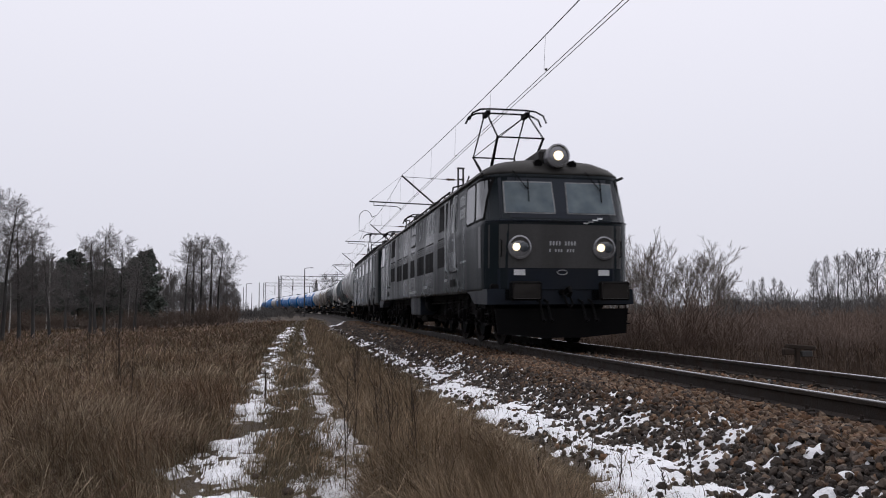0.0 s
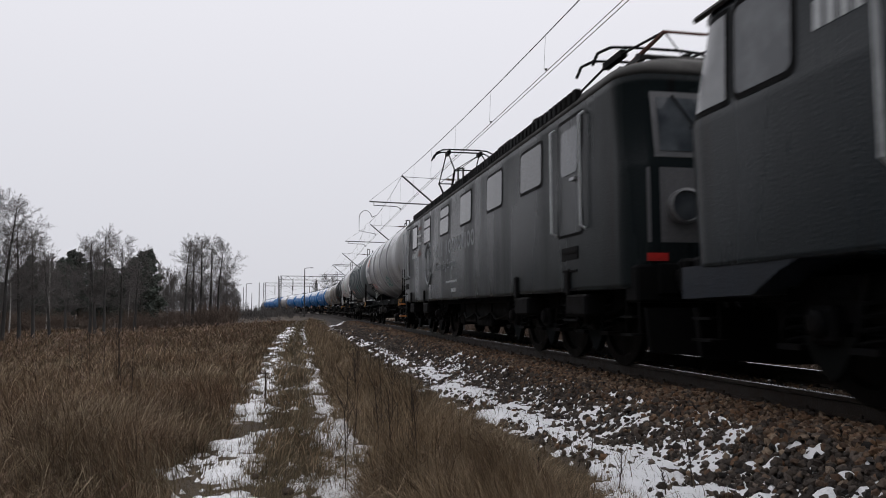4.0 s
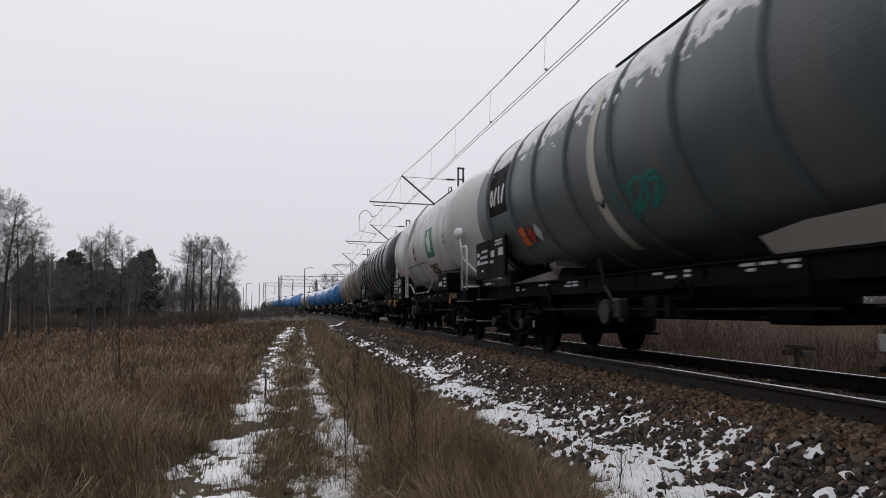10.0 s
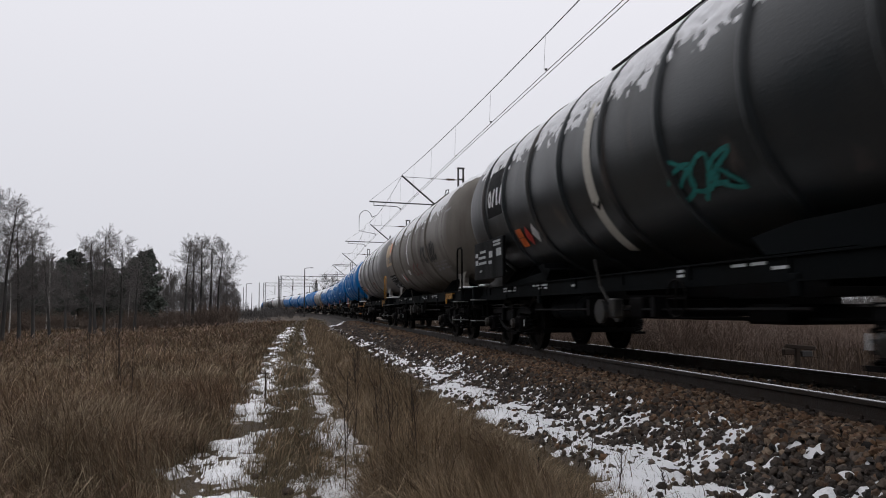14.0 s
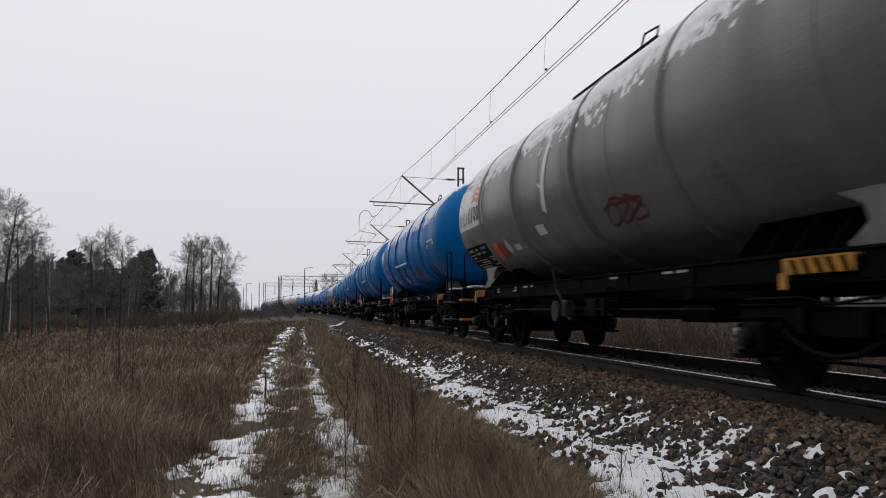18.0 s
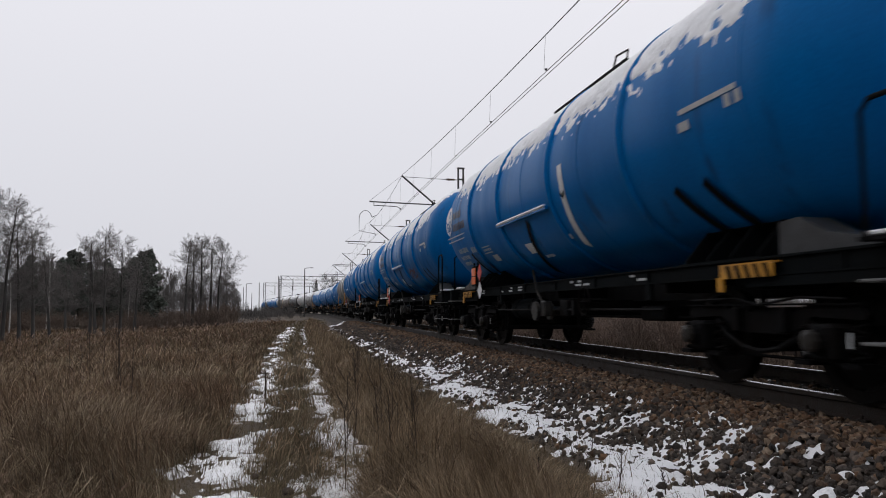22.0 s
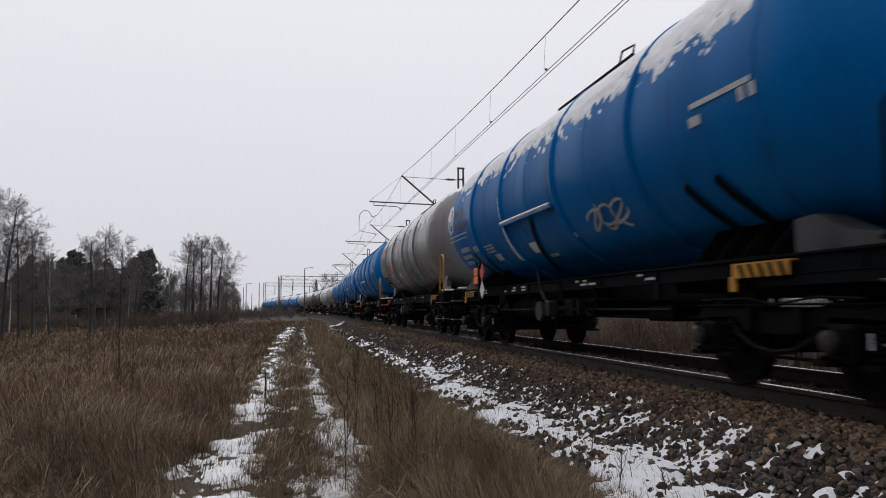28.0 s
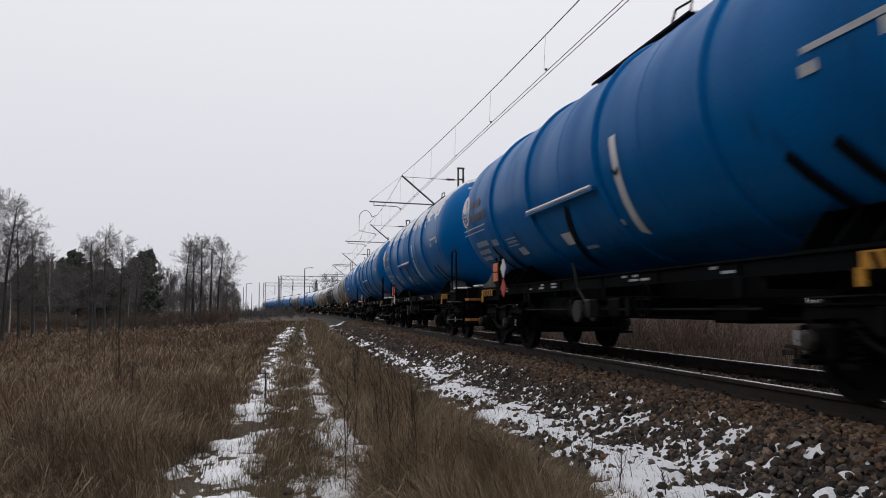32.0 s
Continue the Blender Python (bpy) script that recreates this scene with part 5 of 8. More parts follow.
            for loop in scrawl(10.3, 1.8, 0.6, 0.2, 4):
                ribbon_on_tank(bm, loop, 0.05, L, 0.012, r)
            part("graffiti", bm, GRAF_K, tank, "black graffiti tag")
        else:
            plates(w, tank, L, 11.7 if dx == 0 else 11.35, 1.85, r, dx == 0)
        bars(tank, WHITE, [(8.55, 8.92, 1.9, 2.05, 1), (10.1, 10.45, 1.78, 1.88, 1)], L, "labels", r)
        bm = B()
        rows = [(7.91, 3.2), (7.98, 2.95), (8.08, 2.65), (8.2, 2.35), (8.27, 2.19)]
        ribbon_on_tank(bm, rows, 0.16, L, 0.008, r)
        ribbon_on_tank(bm, [(8.1, 2.62), (8.2, 2.55), (8.3, 2.62)], 0.05, L, 0.009, r)
        part("marker_band", bm, CREAM if seed % 2 else WHITE, tank, "pale curved marker band")
        bars(tank, SLATE, [(3.4, 4.05, 1.97, 2.0, 5), (2.4, 3.2, 1.96, 2.0, 6), (2.5, 3.3, 1.88, 1.92, 6), (3.45, 4.1, 1.89, 1.92, 5), (2.3, 3.0, 1.8, 1.84, 6), (3.15, 3.5, 1.79, 1.85, 1), (3.7, 3.95, 1.79, 1.85, 1), (1.15, 1.8, 3.12, 3.18, 6)], L, "lettering", r)
        if seed % 4 == 1:
            mat, spec = GRAF_T, (5.8, 1.9, 1.0, 0.4)
        elif seed % 4 == 2:
            mat, spec = GRAF_R, (7.2, 2.0, 1.1, 0.36)
        else:
            mat, spec = GRAF_R, (5.8, 1.9, 0.8, 0.32)
        bm = B()
        for loop in scrawl(*spec, seed):
            ribbon_on_tank(bm, loop, 0.035, L, 0.012, r)
        part("graffiti", bm, mat, tank, "scrawled graffiti tag")
        if "brown" in tank.data.materials[0].name:
            bm = B()
            for k in range(4):
                for loop in scrawl(5.2 - 0.5 * k, 2.3, 0.6, 0.6, seed + k):
                    ribbon_on_tank(bm, loop[:8], 0.1, L, 0.012, r)
            part("graffiti", bm, GRAF_K, tank, "broad black graffiti")
    elif style == "lease":
        panel(tank, BLACK, 11.78, 12.94, 2.44, 3.3, L, "logo_panel", "dark painted logo panel", r=r)
        for k, kind in enumerate("o/|/"):
            tank_mark(tank, kind, 12.73 - 0.245 * k, 2.62, 2.94, 0.22, 0.075, L, r, WHITE, "white mark of a painted company name")
        bm = B()
        ribbon_on_tank(bm, [(7.9, 3.7), (7.93, 3.4), (7.96, 3.0), (8.0, 2.6), (8.03, 2.2), (8.07, 1.85), (8.1, 1.47)], 0.24, L, 0.008, r)
        part("marker_band", bm, CREAM, tank, "weathered white marker band")
        bm = B()
        ribbon_on_tank(bm, [(7.93, 2.08), (8.03, 2.0), (8.13, 2.08)], 0.05, L, 0.015, r)
        part("tick_mark", bm, BLACK, tank)
        plates(w, tank, L, 11.26, 1.94, r, False)
        bars(tank, PALE, [(1.95, 2.3, 2.7, 2.8, 2), (1.95, 2.3, 2.55, 2.62, 3), (2.1, 2.9, 2.4, 2.42, 1)], L, "lettering", r)
        bm = B()
        for loop in scrawl(7.05 if seed % 2 else 5.6, 2.0, 0.9, 0.4, seed):
            ribbon_on_tank(bm, loop, 0.045, L, 0.012, r)
        part("graffiti", bm, GRAF_T, tank, "teal graffiti tag")
        for e in (0, 1):
            bm = B()
            pts = [(1.98, 2.0), (2.16, 2.02), (2.36, 1.7), (2.6, 1.5), (3.0, 1.4), (3.0, 1.34), (1.5, 1.34), (1.72, 1.5), (1.86, 1.7)]
            shape_on_tank(bm, [((a if e == 0 else L - a), z) for a, z in pts], L, 0.03, r)
            part("gusset", bm, BLACK, tank, "black flared bracket on the shell's end")
        # data board standing on the frame
        bm = B()
        box(bm, -1.42, -1.36, 12.1 - L / 2, 14.2 - L / 2, 1.3, 2.05, 0.01)
        bd = part("data_board", bm, BLACK, w, "black data board with white figures")
        bm = B()
        for a0, a1, z0, z1, n in ((13.3, 13.75, 1.82, 1.87, 4), (13.3, 13.85, 1.71, 1.76, 6), (13.25, 13.85, 1.6, 1.65, 7), (13.9, 14.12, 1.76, 1.84, 2), (13.9, 14.12, 1.6, 1.7, 2), (12.8, 13.1, 1.7, 1.82, 1), (12.85, 13.1, 1.58, 1.64, 2), (12.2, 12.6, 1.7, 1.84, 1), (12.25, 12.75, 1.9, 1.94, 4), (12.25, 12.75, 1.96, 2.0, 5), (13.6, 13.75, 1.45, 1.49, 3)):
            st = (a1 - a0) / n
            for i in range(n):
                box(bm, -1.426, -1.42, a0 + st * i - L / 2, a0 + st * (i + 0.75) - L / 2, z0, z1)
        part("lettering", bm, PALE, bd)
        # pale flared cradle ends
        for a, sgn in ((3.6, 1), (L - 3.6, -1)):
            bm = B()
            prism(bm, [(Y0 - L / 2, z) for Y0, z in ((a - 1.3, 1.17), (a + 1.3, 1.17), (a + 1.5 * sgn, 1.34), (a + 0.9 * sgn, 1.42), (a - 1.2, 1.46))], -1.12, -0.7, "x")
            part("cradle_plate", bm, TAN_T if seed % 2 else FRAME, w, "soiled cradle plate")
    elif style == "short":
        panel(tank, GREEN_P, 3.95, 5.05, 2.16, 2.95, L, "sign_panel", "green sign panel", r=r)
        bm = B()
        shape_on_tank(bm, [(4.5 + (0.28 + 0.07 * math.sin(t * 2.1)) * math.cos(t * math.tau / 18), 2.56 + (0.28 + 0.06 * math.sin(t * 1.7)) * math.sin(t * math.tau / 18)) for t in range(18)], L, 0.012, r)
        part("sign_blot", bm, WHITE, tank, "irregular white emblem")
        bm = B()
        ribbon_on_tank(bm, [(2.0, 1.72), (3.0, 1.73), (4.0, 1.75), (4.8, 1.9), (5.7, 2.1), (6.8, 2.1), (8.0, 2.1), (9.1, 2.1)], 0.02, L, 0.02, r)
        part("seam_strip", bm, STEEL, tank)
        panel(tank, YELLOW, 7.0, 7.26, 2.18, 2.75, L, "warning_sign", "yellow and black warning signs", r=r)
        bars(tank, BLACK, [(7.03, 7.23, 2.44, 2.62, 1), (7.05, 7.21, 2.24, 2.35, 1)], L, "pictograms", r)
        plates(w, tank, L, 9.95, 1.97, r, False)
        bars(tank, SLATE, [(2.3, 2.6, 2.5, 2.6, 2), (2.3, 2.6, 2.35, 2.45, 2), (2.2, 2.5, 2.9, 2.93, 1)], L, "lettering", r)
        bm = B()
        for loop in scrawl(4.76, 1.85, 0.8, 0.3, 5):
            ribbon_on_tank(bm, loop, 0.04, L, 0.012, r)
        part("graffiti", bm, GRAF_R, tank, "red graffiti tag")
        for a0, a1, z0, z1 in ((2.1, 3.3, 1.2, 1.62), (10.0, 12.2, 1.18, 1.86)):
            bm = B()
            box(bm, -1.42, -1.1, a0 - L / 2, a1 - L / 2, z0 - 0.1 * (a1 - a0 > 2), z1, 0.006)
            bx = part("equipment_box", bm, FRAME, w, "dark box with white figures")
            rows = ((0.15, 0.5, 0.08, 0.12, 3), (0.15, 0.42, 0.17, 0.21, 2), (0.15, 0.5, 0.26, 0.3, 4), (0.65, 1.05, 0.1, 0.22, 1))
            if a1 - a0 > 2:
                rows = ((1.6, 1.85, 0.5, 0.56, 2), (1.95, 2.1, 0.5, 0.56, 2), (1.55, 2.12, 0.38, 0.44, 7), (1.5, 2.12, 0.26, 0.32, 8), (1.75, 2.12, 0.14, 0.19, 5), (1.36, 1.385, 0.1, 0.62, 1), (1.15, 1.34, 0.53, 0.59, 1), (1.15, 1.34, 0.44, 0.5, 2), (1.15, 1.34, 0.35, 0.41, 1), (1.15, 1.34, 0.26, 0.32, 2), (1.12, 1.34, 0.16, 0.18, 4), (0.4, 0.95, 0.6, 0.612, 1), (0.45, 0.92, 0.53, 0.58, 5), (0.4, 1.0, 0.5, 0.512, 1), (0.42, 0.98, 0.43, 0.48, 6), (0.4, 1.0, 0.4, 0.412, 1), (0.6, 0.7, 0.35, 0.39, 1), (0.45, 0.78, 0.12, 0.28, 1), (0.4, 0.7, -0.07, -0.03, 4))
            bm = B()
            for b0, b1, h0, h1, n in rows:
                st = (b1 - b0) / n
                for k in range(n):
                    box(bm, -1.426, -1.42, a0 + b0 + st * k - L / 2, a0 + b0 + st * (k + (0.74 if n > 1 else 1.0)) - L / 2, z0 + h0, z0 + h1)
            part("lettering", bm, PALE, bx)
        for x in (-1.32, -0.95):
            put_rail_w("handrail", w, pose(x, L / 2 - 0.72, 1.16) @ Matrix.Diagonal((1, 0.5, 1.25, 1)), "pale bent tube handrail")
        bm = B()
        box(bm, -1.42, -1.05, L / 2 - 1.05, L / 2 - 0.6, 1.0, 1.06, 0.008)
        box(bm, -1.42, -1.38, L / 2 - 0.75, L / 2 - 0.65, 0.82, 1.0, 0.008)
        part("step", bm, YELLOW, w, "yellow step under the data board")
        # side ladder and striped guard rail
        bm = B()
        for d in (-0.22, 0.22):
            tube(bm, [(-1.5, 8.35 + d - L / 2, 1.1), (-1.5, 8.35 + d - L / 2, 1.7), (-1.55, 8.15 + d - L / 2, 2.7), (-1.3, 7.6 + d - L / 2, 3.6), (-1.0, 7.25 + d - L / 2, 4.0)], 0.02, 6)
        for i in range(13):
            q = i / 13
            a, x, z = 8.35 - 0.9 * max(0, q - 0.25), -1.5 + 0.25 * max(0, q - 0.7) * 3, 1.15 + 2.5 * q
            tube(bm, [(x, a - 0.22 - L / 2, z), (x, a + 0.22 - L / 2, z)], 0.014, 5)
        part("side_ladder", bm, PALE, w, "pale grey side ladder")
        bm = B()
        tube(bm, [(-1.45, a - L / 2, z) for a, z in ((8.3, 1.5), (7.8, 1.5), (7.0, 1.2), (4.6, 1.2), (3.9, 1.45))], 0.016, 6)
        part("guard_rail", bm, CREAM, w, "black and cream guard rail")
        bm = B()
        for a0, z in ((6.7, 1.2), (6.1, 1.2), (5.5, 1.2), (4.9, 1.2)):
            tube(bm, [(-1.45, a0 - L / 2, z), (-1.45, a0 + 0.25 - L / 2, z)], 0.025, 6)
        part("guard_rail_bands", bm, BLACK, w)
        bm = B()
        spin(bm, [(0, 0.12), (0.08, 0.12), (0.12, 0.08)], pose(-0.35, 0.78 - L / 2, 2.35, 0, 0, -90), 14)
        spin(bm, [(0, 0.13), (0.1, 0.13), (0.16, 0.06)], pose(-1.25, 1.25 - L / 2, 2.5, 0, 0, 180), 12)
        tube(bm, [(-1.3, 1.2 - L / 2, 2.4), (-1.25, 1.1 - L / 2, 1.9), (-0.9, 0.9 - L / 2, 1.5), (-0.3, 0.7 - L / 2, 1.4)], 0.025, 8)
        part("end_valves", bm, WHITE, w, "pale valve covers and pipe")


TRAIN = []  # (thing, front of it in metres behind the leading buffers, length, pivot spread)


def couple(ob, J, L, spread):
    TRAIN.append((ob, J, L, spread))
    return ob


def marshal():
    blue = "bright blue gloss tank wagon with stiffening rings and snow on top"
    grey = "light grey tank wagon with white logo panel and snowy top"
    J = 38.2
    plan = [
        ("slov", dict(L=15.4, paint=GREY_T, style="slov", label=grey, seed=1, rail="k")),
        ("lease1", dict(L=15.1, paint=TEAL_T, rings=(3.12, 4.49, 5.95, 7.45, 8.9, 10.3, 11.6, 13.05), seams=(1.93,), style="lease", label="faded green-grey ribbed tank wagon with a white marker band", seed=3, ladder=False)),
        ("short", dict(L=12.9, paint=PALE_T, rings=(), seams=(2.3, 5.4, 8.6), style="short", label="pale grey smooth tank wagon with a green sign panel", seed=4, rail="w", ladder=True)),
        ("lease2", dict(L=15.5, paint=DARK_T, rings=(3.12, 4.6, 6.1, 7.55, 9.0, 10.4, 11.8, 13.2), seams=(1.93,), style="lease", label="dark soiled ribbed tank wagon with a white marker band", seed=6, ladder=True)),
        ("tan", dict(L=15.1, paint=TAN_T, style="slov", label="soiled brown-grey tank wagon with a beige logo panel", seed=2, ladder=False)),
        ("grey", dict(L=15.0, paint=MID_T, style="slov", label="mid grey tank wagon with a white logo panel and orange handrail", seed=8, rail="y", ladder=False)),
        ("blueA", dict(L=15.25, style="blue", label=blue, seed=9, ladder=True)),
        ("blueB", dict(L=15.25, style="blue", label=blue, seed=10, ladder=False)),
        ("blueA", None), ("blueC", dict(L=15.25, style="blue", label=blue, seed=12, ladder=True)), ("blueC", None),
        ("greyB", dict(L=15.0, paint=MID_T, style="slov", label="mid grey tank wagon with hazard plates and an orange handrail", seed=17, rail="y", ladder=False)),
        ("blueD", dict(L=15.25, style="blue", label="bright blue gloss tank wagon with little snow on top", seed=13, ladder=False, rail="y", snow=0)),
        ("blueB", None), ("blueA", None), ("blueC", None),
        ("grey", None), ("slov", None), ("lease2", None), ("tan", None), ("grey", None),
        ("blueA", None), ("blueB", None), ("tan", None), ("blueC", None), ("blueA", None), ("blueB", None), ("blueA", None), ("blueC", None), ("grey", None), ("slov", None),
    ]
    made, lengths = {}, {}
    starts = {0: 38.2, 1: 53.55, 2: 68.65, 3: 81.6, 4: 97.05, 5: 112.0, 6: 127.0, 7: 142.55, 8: 157.8, 9: 173.05, 10: 188.4, 11: 203.7, 12: 218.6, 13: 233.9}
    for i, (key, spec) in enumerate(plan):
        if key not in made:
            made[key] = tank_wagon(**spec)
            lengths[key] = spec["L"]
            ob = made[key]
        else:
            ob = copy_thing(made[key], Matrix())
        J = starts.get(i, J)
        couple(ob, J, lengths[key], lengths[key] - 5.1)
        J += lengths[key]


marshal()


# ---- locomotives ----
LOCO_G = surface("loco_grey_paint", (0.0135, 0.0185, 0.022), 0.36, 0, (0.009, 0.011, 0.012), 0.6, 1.0, streak=((0.014, 0.013, 0.012), 3), spec=0.14)
LOCO_D = surface("loco_dark_paint", (0.014, 0.019, 0.028), 0.45, 0, (0.018, 0.017, 0.016), 0.5, 1.2, spec=0.2)
LOCO_F = surface("loco_front_grey", (0.08, 0.079, 0.078), 0.5, 0, (0.026, 0.024, 0.022), 0.5, 1.4, spec=0.2)
LOCO_L = surface("loco_light_panel", (0.13, 0.13, 0.135), 0.5, 0, (0.1, 0.1, 0.1), 0.4, 1.4)
LOCO_T = surface("loco_green_grey_paint", (0.0105, 0.0145, 0.016), 0.36, 0, (0.008, 0.0085, 0.0085), 0.5, 1.0, streak=((0.009, 0.009, 0.009), 3), spec=0.14)
ROOF = surface("sooty_roof", (0.03, 0.029, 0.027), 0.7, 0, (0.016, 0.014, 0.013), 0.7, 2, (1, 1, 1), spec=0.15)
FADED = surface("faded_lettering", (0.3, 0.32, 0.33), 0.6, 0, (0.12, 0.13, 0.13), 0.6, 4, (1, 1, 1))
RUSTY = surface("rust_red_metal", (0.13, 0.05, 0.035), 0.7, 0, (0.06, 0.03, 0.025), 0.6, 6, (1, 1, 1))
CERAMIC = surface("brown_insulator", (0.1, 0.06, 0.045), 0.3, 0, (0.06, 0.04, 0.03), 0.4, 6, (1, 1, 1))
CHROME = surface("worn_metal_ring", (0.3, 0.3, 0.31), 0.4, 0.6, (0.1, 0.1, 0.1), 0.5, 8, (1, 1, 1))
LAMP_RIM = surface("dark_worn_metal", (0.2, 0.205, 0.21), 0.5, 0.3, (0.03, 0.03, 0.03), 0.5, 8, (1, 1, 1))
LAMP = glow("lit_headlamp", (1.0, 0.82, 0.52), 1.7)
gm, gnn, gll, gpp = nodes_of("dark_window_glass")
gpp.inputs["Base Color"].default_value = (0.03, 0.035, 0.04, 1)
gpp.inputs["Roughness"].default_value = 0.06
gpp.inputs["IOR"].default_value = 1.5
gll.new(mixer(gnn, gll, "MIX", noise_fac(gnn, gll, gnn.new("ShaderNodeTexCoord").outputs["Object"], 3, 4, 0.4, 0.7), (0.035, 0.042, 0.05), (0.09, 0.1, 0.11)), gpp.inputs["Base Color"])
GLASS = gm
# Sky reflections are put into these panes' base colours: windscreen, cab corner, side.
SCREEN = surface("sky_tinted_windscreen", (0.13, 0.165, 0.18), 0.05, 0, (0.05, 0.075, 0.1), 0.8, 2.2, (1, 1, 1), 3, 0.0)
CAB_PANE = surface("sky_reflection_cab_pane", (0.26, 0.27, 0.28), 0.08, 0, (0.16, 0.17, 0.18), 0.5, 2, (1, 1, 1), 3, 0.0)
PANE = surface("painted_reflection_pane", (0.085, 0.09, 0.093), 0.1, 0, (0.06, 0.064, 0.068), 0.4, 2, bump=0.02)


class Shell:
    """A body made of rounded plan outlines stacked up: rows of (z, half width, half length, corner)."""

    def __init__(self, rows):
        self.rows = rows

    def at(self, z):
        R = self.rows
        zs = [r[0] for r in R]
        return [float(np.interp(z, zs, [r[i] for r in R])) for i in (1, 2, 3)]

    def ring(self, z, seg=7):
        w, l, c = self.at(z)
        out = []
        for cx, cy, a0 in ((w - c, l - c, 0), (-(w - c), l - c, 90), (-(w - c), -(l - c), 180), (w - c, -(l - c), 270)):
            for k in range(seg + 1):
                a = radians(a0 + 90 * k / seg)
                out.append((cx + c * math.cos(a), cy + c * math.sin(a), z))
        return out

    def body(self, bm, z0=None, z1=None, grow=0.0):
        zs = [r[0] for r in self.rows if (z0 is None or r[0] >= z0) and (z1 is None or r[0] <= z1)]
        rings = [[bm.verts.new(p) for p in self.ring(z)] for z in zs]
        n = len(rings[0])
        for q, w in zip(rings, rings[1:]):
            for k in range(n):
                bm.faces.new((q[k], q[(k + 1) % n], w[(k + 1) % n], w[k]))
        bm.faces.new(rings[0][::-1])
        bm.faces.new(rings[-1])

    def front(self, x, z, off=0.0, end=-1):
        w, l, c = self.at(z)
        q = abs(x) - (w - c)
        y = l if q <= 0 else (l - c) + math.sqrt(max(0, c * c - q * q))
        return Vector((x, end * (y + off), z))

    def front_sheet(self, bm, x0, x1, z0, z1, off, end=-1, n=6, m=3, top_in=0.0):
        g = []
        for j in range(m + 1):
            z = z0 + (z1 - z0) * j / m
            a, b = x0 + top_in * j / m, x1 - top_in * j / m
            g.append([bm.verts.new(self.front(a + (b - a) * i / n, z, off, end)) for i in range(n + 1)])
        for q, w in zip(g, g[1:]):
            for i in range(n):
                bm.faces.new((q[i], q[i + 1], w[i + 1], w[i]))

    def side(self, a, z, off, L, sx=-1):
        w, l, c = self.at(z)
        y = a - L / 2
        q = abs(y) - (l - c)
        x = w if q <= 0 else (w - c) + math.sqrt(max(0, c * c - q * q))
        return (sx * (x + off), y, z)

    def side_sheet(self, bm, a0, a1, z0, z1, off, L, sx=-1, round_=0.0):
        bent = min(a0, L - a1) < 1.3
        if round_ and not bent:
            out = []
            for ca, cz, t in ((a0 + round_, z0 + round_, 180), (a1 - round_, z0 + round_, 270), (a1 - round_, z1 - round_, 0), (a0 + round_, z1 - round_, 90)):
                for k in range(4):
                    t2 = radians(t + 30 * k)
                    out.append(self.side(ca + round_ * math.cos(t2), cz + round_ * math.sin(t2), off, L, sx))
            bm.faces.new([bm.verts.new(v) for v in out])
            return
        n = 6 if bent else 1
        rows = [[bm.verts.new(self.side(a0 + (a1 - a0) * i / n, z, off, L, sx)) for i in range(n + 1)] for z in (z0, (z0 + z1) / 2, z1)]
        for q, w in zip(rows, rows[1:]):
            for i in range(n):
                bm.faces.new((q[i], q[i + 1], w[i + 1], w[i]))


def side_mark(shell, thing, kind, a, z0, z1, wide, stroke, L, sx, mat, label, slant=0.0):
    """One plain ring or bar on a locomotive's side, in place of a letter of a name."""
    bm = B()
    zc, rz = (z0 + z1) / 2, (z1 - z0) / 2
    if kind == "ring":
        rim = []
        for k in range(25):
            c, q = math.cos(k * math.tau / 24), math.sin(k * math.tau / 24)
            rim.append([bm.verts.new((sx * (shell.at(zc + (rz - d) * q)[0] + 0.006), a + (wide / 2 - d) * c - slant * q * rz - L / 2, zc + (rz - d) * q)) for d in (0.0, stroke)])
        for p, q in zip(rim, rim[1:]):
            bm.faces.new((p[0], p[1], q[1], q[0]))
    else:
        v = []
        for i in range(4):
            z = z0 + (z1 - z0) * i / 3
            v.append([bm.verts.new((sx * (shell.at(z)[0] + 0.006), a + d - slant * (z - zc) - L / 2, z)) for d in (-stroke / 2, stroke / 2)])
        for p, q in zip(v, v[1:]):
            bm.faces.new((p[0], p[1], q[1], q[0]))
    part("name_" + kind, bm, mat, thing, label)


def letter_bars(bm, shell, L, a0, a1, z0, z1, count, off=0.006, gap=0.35, sx=-1):
    st = (a1 - a0) / count
    for i in range(count):
        shell.side_sheet(bm, a0 + st * i, a0 + st * (i + 1 - gap), z0, z1, off, L, sx)


